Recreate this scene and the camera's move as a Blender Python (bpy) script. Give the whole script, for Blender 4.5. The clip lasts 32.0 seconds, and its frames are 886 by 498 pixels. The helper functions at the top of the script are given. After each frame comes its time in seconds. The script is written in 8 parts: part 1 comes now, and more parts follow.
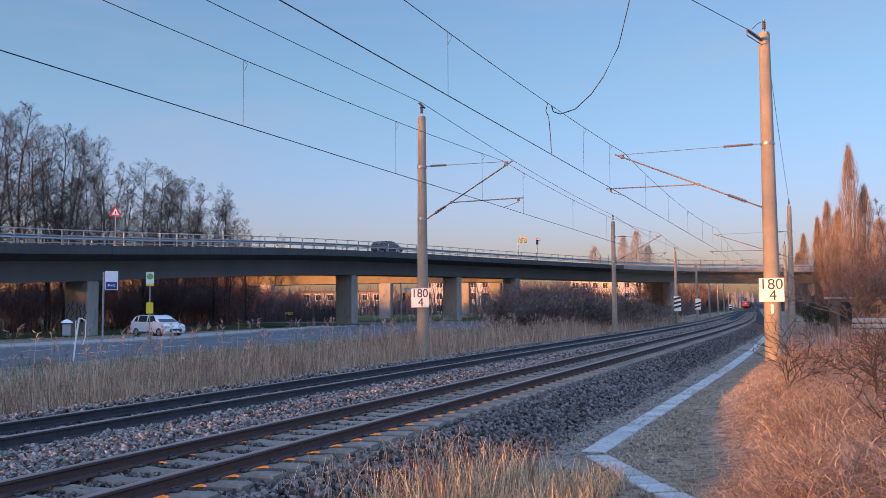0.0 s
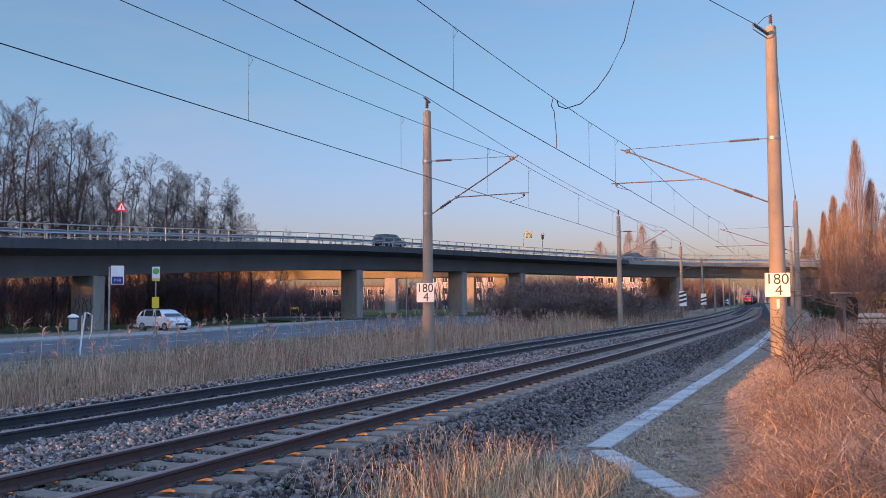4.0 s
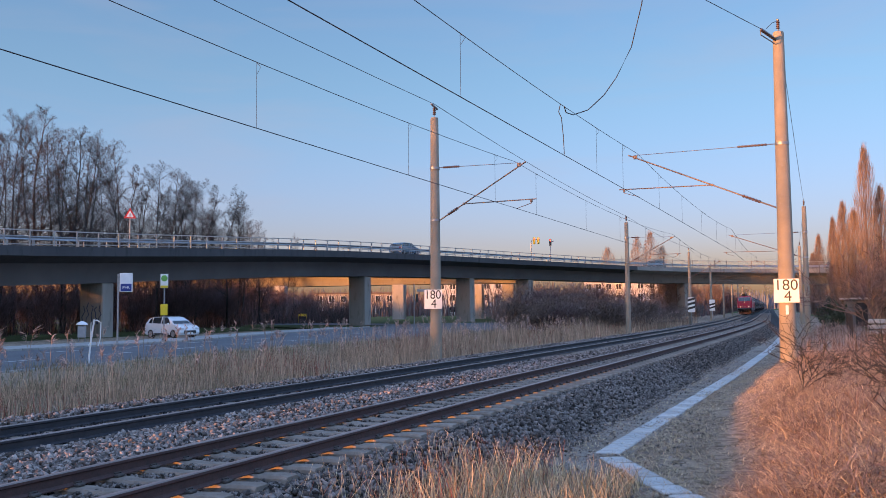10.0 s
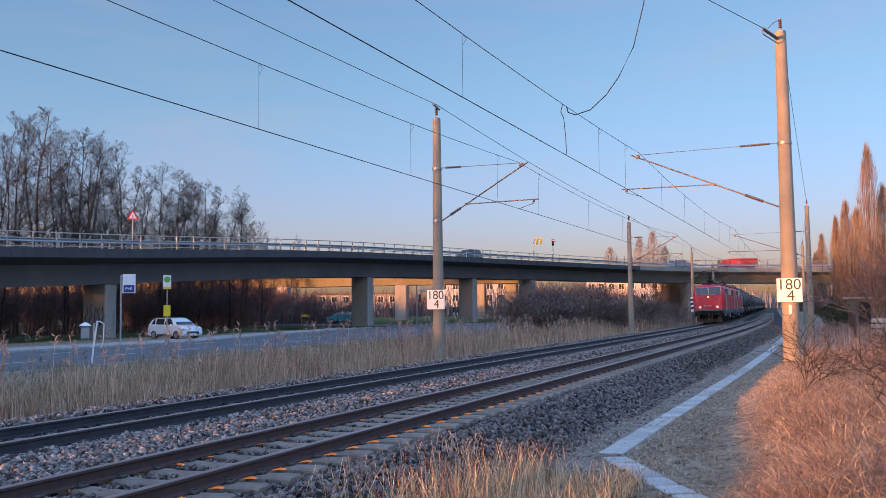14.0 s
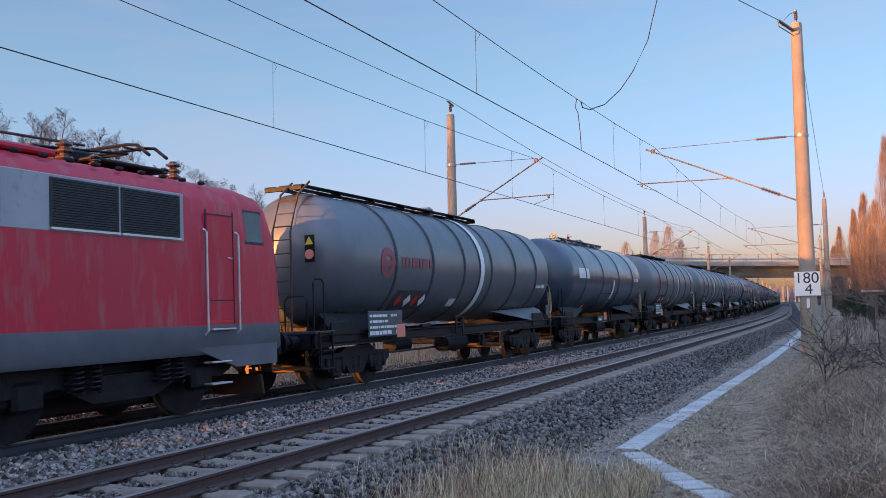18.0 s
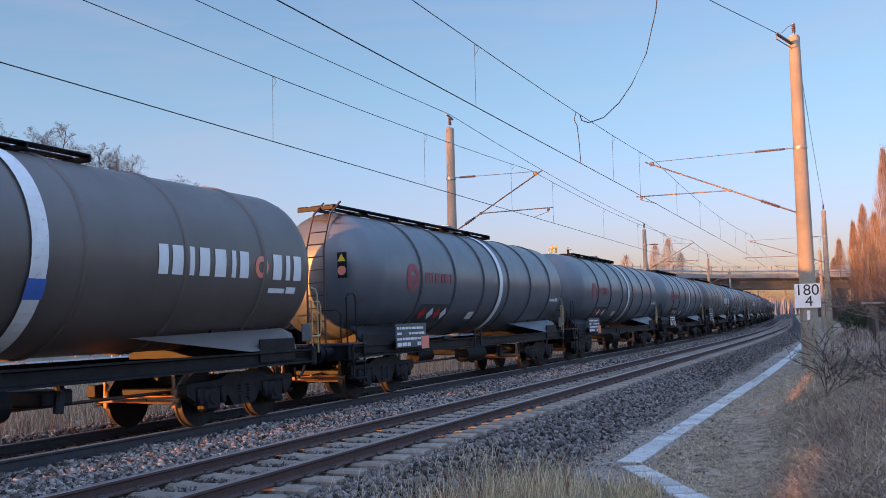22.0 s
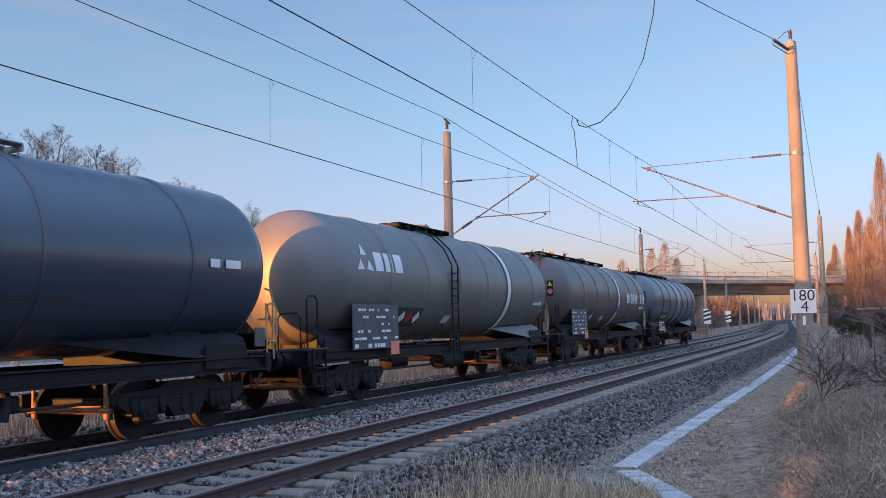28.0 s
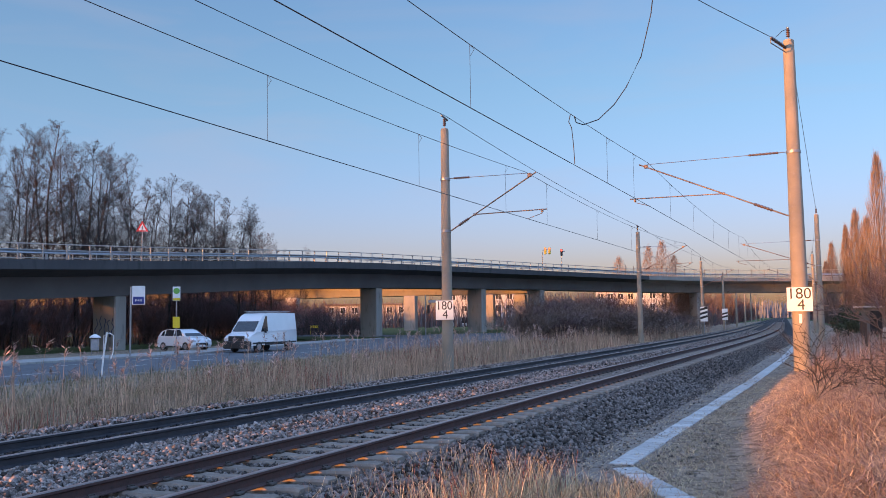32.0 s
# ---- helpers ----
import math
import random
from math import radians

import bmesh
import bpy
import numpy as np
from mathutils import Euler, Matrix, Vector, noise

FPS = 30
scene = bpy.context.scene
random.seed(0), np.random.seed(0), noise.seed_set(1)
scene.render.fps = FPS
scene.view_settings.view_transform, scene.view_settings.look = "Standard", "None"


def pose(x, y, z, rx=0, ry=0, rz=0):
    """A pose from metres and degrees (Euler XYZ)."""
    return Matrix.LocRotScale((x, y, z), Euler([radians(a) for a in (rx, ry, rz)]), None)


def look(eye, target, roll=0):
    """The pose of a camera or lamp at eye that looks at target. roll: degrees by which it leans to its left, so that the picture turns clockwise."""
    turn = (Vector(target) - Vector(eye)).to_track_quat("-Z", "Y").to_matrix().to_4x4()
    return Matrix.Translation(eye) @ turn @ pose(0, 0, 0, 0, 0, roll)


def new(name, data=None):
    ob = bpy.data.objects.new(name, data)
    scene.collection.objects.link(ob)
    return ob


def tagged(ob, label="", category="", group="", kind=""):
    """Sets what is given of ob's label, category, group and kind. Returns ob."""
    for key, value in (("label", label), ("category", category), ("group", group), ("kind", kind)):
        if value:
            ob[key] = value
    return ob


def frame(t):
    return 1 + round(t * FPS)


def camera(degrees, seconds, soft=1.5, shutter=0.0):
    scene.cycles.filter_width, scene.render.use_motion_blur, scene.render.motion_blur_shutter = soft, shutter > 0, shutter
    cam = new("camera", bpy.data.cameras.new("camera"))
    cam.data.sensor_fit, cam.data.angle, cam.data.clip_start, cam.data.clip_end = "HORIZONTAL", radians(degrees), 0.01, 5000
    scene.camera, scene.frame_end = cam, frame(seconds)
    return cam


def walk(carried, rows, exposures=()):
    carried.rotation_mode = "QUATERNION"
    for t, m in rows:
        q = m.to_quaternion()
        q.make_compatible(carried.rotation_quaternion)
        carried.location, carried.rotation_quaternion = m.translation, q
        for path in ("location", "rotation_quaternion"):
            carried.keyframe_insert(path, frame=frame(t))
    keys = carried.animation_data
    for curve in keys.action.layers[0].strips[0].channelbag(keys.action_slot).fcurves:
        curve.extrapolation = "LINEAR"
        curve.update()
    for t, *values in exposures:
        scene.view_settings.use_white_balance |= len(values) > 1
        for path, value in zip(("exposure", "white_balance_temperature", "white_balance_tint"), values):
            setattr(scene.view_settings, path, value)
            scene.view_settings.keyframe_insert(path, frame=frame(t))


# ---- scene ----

# ---- camera: a phone held at arm's length beside the line, turning slightly ----
EYE = (0.0, 0.0, 1.688)
PATH = [
    (0, 22.442, 3.724, -0.419),
    (0.5, 22.476, 3.662, -0.368),
    (1, 22.506, 3.600, -0.381),
    (1.5, 22.541, 3.558, -0.409),
    (2, 22.547, 3.523, -0.424),
    (2.5, 22.561, 3.505, -0.410),
    (3, 22.584, 3.452, -0.361),
    (3.5, 22.668, 3.418, -0.366),
    (5.5, 23.094, 3.354, -0.360),
    (6, 23.161, 3.430, -0.352),
    (6.5, 23.172, 3.535, -0.422),
    (7, 23.171, 3.644, -0.479),
    (7.5, 23.160, 3.717, -0.470),
    (8, 23.158, 3.776, -0.494),
    (8.5, 23.162, 3.809, -0.499),
    (9, 23.194, 3.813, -0.514),
    (9.5, 23.210, 3.813, -0.510),
    (10, 23.266, 3.817, -0.494),
    (10.5, 23.307, 3.826, -0.480),
    (11, 23.357, 3.847, -0.524),
    (11.5, 23.398, 3.847, -0.518),
    (12, 23.451, 3.833, -0.545),
    (12.5, 23.486, 3.839, -0.595),
    (13, 23.489, 3.826, -0.558),
    (13.5, 23.471, 3.834, -0.597),
    (14, 23.427, 3.842, -0.644),
    (14.5, 23.383, 3.826, -0.601),
    (16.5, 23.813, 3.620, -0.754),
    (17, 24.068, 3.609, -0.907),
    (17.5, 24.288, 3.625, -1.019),
    (18, 24.396, 3.637, -1.099),
    (18.5, 24.428, 3.662, -1.177),
    (19, 24.417, 3.718, -1.163),
    (19.5, 24.386, 3.815, -1.247),
    (20, 24.374, 3.959, -1.242),
    (20.5, 24.345, 4.115, -1.247),
    (21, 24.336, 4.291, -1.359),
    (21.5, 24.340, 4.424, -1.303),
    (22, 24.370, 4.474, -1.282),
    (22.5, 24.396, 4.539, -1.302),
    (23, 24.447, 4.595, -1.321),
    (23.5, 24.496, 4.646, -1.276),
    (24, 24.496, 4.702, -1.306),
    (24.5, 24.495, 4.754, -1.298),
    (25, 24.483, 4.765, -1.181),
    (25.5, 24.445, 4.785, -1.129),
    (27.5, 24.136, 4.764, -1.051),
    (28, 24.140, 4.712, -1.031),
    (28.5, 24.194, 4.679, -1.041),
    (29, 24.243, 4.659, -0.995),
    (29.5, 24.271, 4.640, -0.950),
    (30, 24.258, 4.617, -0.969),
    (30.5, 24.197, 4.586, -0.912),
    (31, 24.136, 4.578, -0.938),
    (31.5, 24.032, 4.546, -0.905),
    (32, 23.962, 4.514, -0.847),
]


def aim(yaw, pitch, roll):
    a, b = radians(yaw), radians(pitch)
    way = (-math.sin(a) * math.cos(b), math.cos(a) * math.cos(b), math.sin(b))
    return look(EYE, [e + 2 * w for e, w in zip(EYE, way)], roll)


cam = camera(52.36, 32.0, 0.65)
walk(cam, [(t, aim(y, p, r)) for t, y, p, r in PATH], [(0, 1.75, 6600, 33), (16.5, 1.78, 6650, 33), (18.5, 1.98, 7100, 36), (28, 1.98, 7100, 36), (30, 1.86, 6600, 33), (32, 1.8, 6600, 33)])

# ---- light: a sun just above the horizon, behind and to the left; clear dawn sky ----
SUN_EL, SUN_AZ = radians(3.6), radians(29.5)      # azimuth from -y towards -x
world = bpy.data.worlds.new("sky")
scene.world = world
world.use_nodes = True
wn = world.node_tree.nodes
wl = world.node_tree.links
sky = wn.new("ShaderNodeTexSky")
sky.sky_type, sky.sun_disc = "NISHITA", False
sky.sun_elevation = SUN_EL
sky.sun_rotation = math.pi + SUN_AZ
sky.altitude, sky.air_density, sky.dust_density, sky.ozone_density = 100, 1.0, 1.3, 2.8
# the belt near the horizon is rosier than the clear sky model
tc, sep, rise, tint = (wn.new(k) for k in ("ShaderNodeTexCoord", "ShaderNodeSeparateXYZ", "ShaderNodeMapRange", "ShaderNodeMix"))
wl.new(tc.outputs["Generated"], sep.inputs[0])
wl.new(sep.outputs["Z"], rise.inputs[0])
rise.inputs[1].default_value, rise.inputs[2].default_value = 0.0, 0.27
rise.interpolation_type = "SMOOTHSTEP"
rose = wn.new("ShaderNodeMix")
for one, a, b in ((rose, (0.97, 0.83, 1.17, 1), (0.93, 1.0, 0.91, 1)),):
    one.data_type = "RGBA"
    one.inputs[6].default_value, one.inputs[7].default_value = a, b
wl.new(rise.outputs[0], rose.inputs[0])
tint.data_type, tint.blend_type = "RGBA", "MULTIPLY"
tint.inputs[0].default_value = 1
wl.new(sky.outputs[0], tint.inputs[6])
wl.new(rose.outputs[2], tint.inputs[7])
# extra fill light: the unseen sky overhead is multiplied up beyond the sky model
toward, overhead_fill, fill_mix = (wn.new(k) for k in ("ShaderNodeVectorMath", "ShaderNodeMapRange", "ShaderNodeMix"))
toward.operation = "DOT_PRODUCT"
toward.inputs[1].default_value = (0.25, -0.1, 0.96)
wl.new(tc.outputs["Generated"], toward.inputs[0])
wl.new(toward.outputs["Value"], overhead_fill.inputs[0])
overhead_fill.inputs[1].default_value, overhead_fill.inputs[2].default_value = 0.36, 0.98
overhead_fill.interpolation_type = "SMOOTHSTEP"
overhead_fill.inputs[3].default_value, overhead_fill.inputs[4].default_value = 0.0, 1.0
lobe = wn.new("ShaderNodeMix")
lobe.data_type = "RGBA"
lobe.inputs[6].default_value, lobe.inputs[7].default_value = (1, 1, 1, 1), (6.6, 5.55, 5.25, 1)
wl.new(overhead_fill.outputs[0], lobe.inputs[0])
fill_mix.data_type, fill_mix.blend_type = "RGBA", "MULTIPLY"
fill_mix.inputs[0].default_value = 1
wl.new(tint.outputs[2], fill_mix.inputs[6])
wl.new(lobe.outputs[2], fill_mix.inputs[7])
# the sky is deeper opposite the sun
anti, anti_range, anti_mix = (wn.new(k) for k in ("ShaderNodeVectorMath", "ShaderNodeMapRange", "ShaderNodeMix"))
anti.operation = "DOT_PRODUCT"
anti.inputs[1].default_value = (0.75, 0.66, 0.0)
wl.new(tc.outputs["Generated"], anti.inputs[0])
wl.new(anti.outputs["Value"], anti_range.inputs[0])
anti_range.inputs[1].default_value, anti_range.inputs[2].default_value = -0.1, 0.75
anti_range.inputs[3].default_value, anti_range.inputs[4].default_value = 1.0, 0.85
anti_mix.data_type, anti_mix.blend_type = "RGBA", "MULTIPLY"
anti_mix.inputs[0].default_value = 1
wl.new(fill_mix.outputs[2], anti_mix.inputs[6])
wl.new(anti_range.outputs[0], anti_mix.inputs[7])
# faint wisps of high cloud
wisp_map, wisp, wisp_range, wisp_mix = (wn.new(k) for k in ("ShaderNodeMapping", "ShaderNodeTexNoise", "ShaderNodeMapRange", "ShaderNodeMix"))
wisp_map.inputs["Scale"].default_value = (1.6, 2.2, 9.0)
wisp_map.inputs["Rotation"].default_value = (0.25, 0.2, 0.5)
wl.new(tc.outputs["Generated"], wisp_map.inputs[0])
wl.new(wisp_map.outputs[0], wisp.inputs["Vector"])
wisp.inputs["Scale"].default_value, wisp.inputs["Detail"].default_value, wisp.inputs["Distortion"].default_value = 2.0, 6.0, 0.6
wl.new(wisp.outputs["Fac"], wisp_range.inputs[0])
wisp_range.inputs[1].default_value, wisp_range.inputs[2].default_value = 0.5, 0.8
wisp_range.inputs[3].default_value, wisp_range.inputs[4].default_value = 0.0, 0.55
wisp_mix.data_type, wisp_mix.blend_type = "RGBA", "SCREEN"
wl.new(wisp_range.outputs[0], wisp_mix.inputs[0])
wl.new(anti_mix.outputs[2], wisp_mix.inputs[6])
wisp_mix.inputs[7].default_value = (0.36, 0.34, 0.36, 1)
wl.new(wisp_mix.outputs[2], wn["Background"].inputs[0])
wn["Background"].inputs[1].default_value = 0.15
sun = new("sun", bpy.data.lights.new("sun", "SUN"))
sun.data.energy, sun.data.angle, sun.data.color = 3.0, radians(0.6), (1.0, 0.42, 0.085)
sun.matrix_world = look((-40, -60, 6), (-40 + math.sin(SUN_AZ), -60 + math.cos(SUN_AZ), 6 - math.tan(SUN_EL)))

# ---- mesh helpers ----


class Mesh:
    """Collects vertices, faces and material slots of one part."""

    def __init__(self):
        self.v, self.f, self.m = [], [], []

    def add(self, verts, faces, m=0):
        n = len(self.v)
        self.v += [tuple(p) for p in verts]
        self.f += [[n + i for i in face] for face in faces]
        self.m += [m] * len(faces)
        return self

    def box(self, x, y, z, sx, sy, sz, ch=0.0, m=0, rot=None):
        """A box round (x, y, z), its edges chamfered by ch."""
        hx, hy, hz = sx / 2, sy / 2, sz / 2
        ch = min(ch, hx * 0.9, hy * 0.9, hz * 0.9)
        if ch <= 0:
            vs = [(a * hx, b * hy, c * hz) for a in (-1, 1) for b in (-1, 1) for c in (-1, 1)]
            fs = [(0, 1, 3, 2), (4, 6, 7, 5), (0, 4, 5, 1), (2, 3, 7, 6), (0, 2, 6, 4), (1, 5, 7, 3)]
        else:
            vs, fs, at = [], [], {}
            for a in (-1, 1):
                for b in (-1, 1):
                    for c in (-1, 1):
                        for k, (dx, dy, dz) in enumerate(((0, ch, ch), (ch, 0, ch), (ch, ch, 0))):
                            at[a, b, c, k] = len(vs)
                            vs.append((a * (hx - dx), b * (hy - dy), c * (hz - dz)))
                for_x = [(-1, -1), (1, -1), (1, 1), (-1, 1)]
            for a in (-1, 1):
                fs.append([at[a, b, c, 0] for b, c in for_x][:: a])
                fs.append([at[b, a, c, 1] for b, c in for_x][:: -a])
                fs.append([at[b, c, a, 2] for b, c in for_x][:: a])
            for a in (-1, 1):
                for b in (-1, 1):
                    fs.append([at[a, b, -1, 0], at[a, b, 1, 0], at[a, b, 1, 1], at[a, b, -1, 1]][:: -a * b])
                    fs.append([at[a, -1, b, 0], at[a, 1, b, 0], at[a, 1, b, 2], at[a, -1, b, 2]][:: a * b])
                    fs.append([at[-1, a, b, 1], at[1, a, b, 1], at[1, a, b, 2], at[-1, a, b, 2]][:: -a * b])
                    for c in (-1, 1):
                        fs.append([at[a, b, c, k] for k in (0, 1, 2)][:: a * b * c])
        if rot is not None:
            vs = [rot @ Vector(p) for p in vs]
        return self.add([(p[0] + x, p[1] + y, p[2] + z) for p in vs], fs, m)

    def tube(self, pts, r, n=8, m=0, cap=True):
        """A round bar along pts; r is one radius or one for each point."""
        pts = [Vector(p) for p in pts]
        rs = [r] * len(pts) if isinstance(r, (int, float)) else r
        vs, fs = [], []
        for i, p in enumerate(pts):
            d = (pts[min(i + 1, len(pts) - 1)] - pts[max(i - 1, 0)]).normalized()
            a = d.cross(Vector((0, 0, 1)) if abs(d.z) < 0.9 else Vector((0, 1, 0))).normalized()
            b = d.cross(a)
            vs += [p + rs[i] * (math.cos(2 * math.pi * k / n) * a + math.sin(2 * math.pi * k / n) * b) for k in range(n)]
        for i in range(len(pts) - 1):
            for k in range(n):
                fs.append((i * n + k, i * n + (k + 1) % n, (i + 1) * n + (k + 1) % n, (i + 1) * n + k))
        if cap:
            fs += [tuple(range(n))[::-1], tuple((len(pts) - 1) * n + k for k in range(n))]
        return self.add(vs, fs, m)

    def loft(self, rings, m=0, closed=True, caps=True):
        n = len(rings[0])
        vs = [p for ring in rings for p in ring]
        fs = []
        for i in range(len(rings) - 1):
            for k in range(n if closed else n - 1):
                fs.append((i * n + k, i * n + (k + 1) % n, (i + 1) * n + (k + 1) % n, (i + 1) * n + k))
        if caps:
            fs += [tuple(range(n))[::-1], tuple((len(rings) - 1) * n + k for k in range(n))]
        return self.add(vs, fs, m)

    def cyl(self, x, y, z, r, h, axis="z", n=16, m=0, ch=0.0):
        """A disc or drum with chamfered rims, centred on (x, y, z)."""
        t = {"x": Vector((1, 0, 0)), "y": Vector((0, 1, 0)), "z": Vector((0, 0, 1))}[axis]
        c = Vector((x, y, z))
        if ch:
            return self.tube([c - t * h / 2, c - t * (h / 2 - ch), c + t * (h / 2 - ch), c + t * h / 2], [r - ch, r, r, r - ch], n, m)
        return self.tube([c - t * h / 2, c + t * h / 2], r, n, m)

    def quad(self, a, b, c, d, m=0):
        return self.add([a, b, c, d], [(0, 1, 2, 3)], m)

    def data(self, name, mats, smooth=None):
        me = bpy.data.meshes.new(name)
        me.from_pydata(self.v, [], self.f)
        for one in mats if isinstance(mats, (list, tuple)) else [mats]:
            me.materials.append(one)
        if any(self.m):
            me.polygons.foreach_set("material_index", self.m)
        if smooth:
            me.polygons.foreach_set("use_smooth", [True] * len(self.f))
            me.set_sharp_from_angle(angle=radians(smooth))
        me.update()
        return me


def mesh_np(name, verts, faces, mats, slots=None):
    """A large mesh straight from arrays; all faces have as many corners."""
    me = bpy.data.meshes.new(name)
    k = faces.shape[1]
    me.vertices.add(len(verts))
    me.vertices.foreach_set("co", np.ascontiguousarray(verts, np.float32).ravel())
    me.loops.add(faces.size)
    me.loops.foreach_set("vertex_index", faces.astype(np.int32).ravel())
    me.polygons.add(len(faces))
    me.polygons.foreach_set("loop_start", np.arange(0, faces.size, k, dtype=np.int32))
    if slots is not None:
        me.polygons.foreach_set("material_index", slots.astype(np.int32))
    for one in mats if isinstance(mats, (list, tuple)) else [mats]:
        me.materials.append(one)
    me.update(calc_edges=True)
    return me


def thing(name, label, category, m=None, group="", kind=""):
    """An empty at a thing's base, which carries its parts."""
    ob = new(name)
    ob.empty_display_size = 0.2
    if m is not None:
        ob.matrix_basis = m
    return tagged(ob, label, category, group, kind)


def part(name, mesh, mats, parent, label="", smooth=None, m=None):
    """Links a mesh as one part under a thing or a part."""
    me = mesh if isinstance(mesh, bpy.types.Mesh) else mesh.data(name, mats, smooth)
    ob = new(name, me)
    ob.parent = parent
    if m is not None:
        ob.matrix_basis = m
    return tagged(ob, label)


def solid(name, mesh, mats, label, category, kind="", smooth=None, m=None, group=""):
    """A thing that is one mesh."""
    me = mesh if isinstance(mesh, bpy.types.Mesh) else mesh.data(name, mats, smooth)
    ob = new(name, me)
    if m is not None:
        ob.matrix_basis = m
    return tagged(ob, label, category, group, kind)


# ---- the line: straight, then a left-hand bend, then straight ----
D_NEAR, SPACING, GAUGE = 6.962, 3.964, 1.507
R_BEND, S_BEND, L_BEND, CANT = 1522.0, 52.3, 87.6, 0.034
RAIL_TILT = -math.degrees(math.asin(CANT / GAUGE))


def along(s, off=0.0):
    """Place and heading at s metres along the line, off metres right of the near track's middle."""
    a = min(max(s - S_BEND, 0.0), L_BEND) / R_BEND
    w = max(s - S_BEND - L_BEND, 0.0)
    o = off - D_NEAR
    x = -R_BEND * (1 - math.cos(a)) - w * math.sin(a) + o * math.cos(a)
    y = min(s, S_BEND) + R_BEND * math.sin(a) + w * math.cos(a) + o * math.sin(a)
    return x, y, a


def track_pose(s, off=0.0, z=-0.017):
    x, y, a = along(s, off)
    return pose(x, y, z, 0, RAIL_TILT, math.degrees(a))


def beside(x, y):
    """How far a place lies right of the near track's middle."""
    a = min(max(y - S_BEND, 0.0), L_BEND) / R_BEND
    w = max(y - S_BEND - L_BEND, 0.0)
    return x + D_NEAR + R_BEND * (1 - math.cos(a)) + w * math.tan(a)

# ---- materials ----


def mat(name, c1, c2, scale=6.0, rough=0.7, metal=0.0, bump=0.0, bscale=60.0, c3=None, wear=0.0, per=0.0, island=0.0, stretch=(1, 1, 1), spec=0.5, coat=0.0):
    """Two colours mixed by a coarse noise, stained by c3 at a finer one, with grain bump. per, island: spread of brightness from piece to piece."""
    m = bpy.data.materials.new(name)
    m.use_nodes = True
    n, k = m.node_tree.nodes, m.node_tree.links
    b = n["Principled BSDF"]
    co = n.new("ShaderNodeTexCoord")
    mp = n.new("ShaderNodeMapping")
    mp.inputs["Scale"].default_value = stretch
    k.new(co.outputs["Object"], mp.inputs[0])

    def noisy(s, detail=4.0, rough_=0.6):
        t = n.new("ShaderNodeTexNoise")
        t.inputs["Scale"].default_value, t.inputs["Detail"].default_value, t.inputs["Roughness"].default_value = s, detail, rough_
        k.new(mp.outputs[0], t.inputs["Vector"])
        return t.outputs["Fac"]

    def mixed(fac, a, c, lo=0.35, hi=0.65):
        r = n.new("ShaderNodeMapRange")
        r.inputs[1].default_value, r.inputs[2].default_value = lo, hi
        k.new(fac, r.inputs[0])
        x = n.new("ShaderNodeMix")
        x.data_type = "RGBA"
        k.new(r.outputs[0], x.inputs[0])
        for v, slot in ((a, 6), (c, 7)):
            if isinstance(v, tuple):
                x.inputs[slot].default_value = (*v, 1)
            else:
                k.new(v, x.inputs[slot])
        return x.outputs[2]

    col = mixed(noisy(scale), c1, c2)
    if c3:
        col = mixed(noisy(scale * 5.3, 6), col, c3, 0.62 - wear, 0.8 - wear)
    for spread, kind in ((per, "obj"), (island, "isl")):
        if spread:
            src = n.new("ShaderNodeObjectInfo").outputs["Random"] if kind == "obj" else n.new("ShaderNodeNewGeometry").outputs["Random Per Island"]
            r = n.new("ShaderNodeMapRange")
            r.inputs[3].default_value, r.inputs[4].default_value = 1 - spread, 1 + spread
            k.new(src, r.inputs[0])
            x = n.new("ShaderNodeMix")
            x.data_type, x.blend_type = "RGBA", "MULTIPLY"
            x.inputs[0].default_value = 1
            k.new(col, x.inputs[6])
            k.new(r.outputs[0], x.inputs[7])
            col = x.outputs[2]
    k.new(col, b.inputs["Base Color"])
    rr = n.new("ShaderNodeMapRange")
    rr.inputs[3].default_value, rr.inputs[4].default_value = max(rough - 0.12, 0.02), min(rough + 0.12, 1)
    k.new(noisy(scale * 2.7), rr.inputs[0])
    k.new(rr.outputs[0], b.inputs["Roughness"])
    b.inputs["Metallic"].default_value = metal
    b.inputs["Specular IOR Level"].default_value = spec
    b.inputs["Coat Weight"].default_value = coat
    if bump:
        bp = n.new("ShaderNodeBump")
        bp.inputs["Strength"].default_value, bp.inputs["Distance"].default_value = bump, 0.02
        k.new(noisy(bscale, 5), bp.inputs["Height"])
        k.new(bp.outputs[0], b.inputs["Normal"])
    return m


def glow(name, colour, strength):
    m = bpy.data.materials.new(name)
    m.use_nodes = True
    b = m.node_tree.nodes["Principled BSDF"]
    b.inputs["Base Color"].default_value = (*colour, 1)
    b.inputs["Emission Color"].default_value = (*colour, 1)
    b.inputs["Emission Strength"].default_value = strength
    return m


def leafy(name, c1, c2, island=0.6, rough=0.8):
    """Stalks and leaves: light passes through a little."""
    m = mat(name, c1, c2, 0.6, rough, island=island)
    n, k = m.node_tree.nodes, m.node_tree.links
    b = n["Principled BSDF"]
    thin, both = n.new("ShaderNodeBsdfTranslucent"), n.new("ShaderNodeMixShader")
    k.new(b.inputs["Base Color"].links[0].from_socket, thin.inputs[0])
    both.inputs[0].default_value = 0.4
    k.new(b.outputs[0], both.inputs[1])
    k.new(thin.outputs[0], both.inputs[2])
    k.new(both.outputs[0], n["Material Output"].inputs[0])
    return m


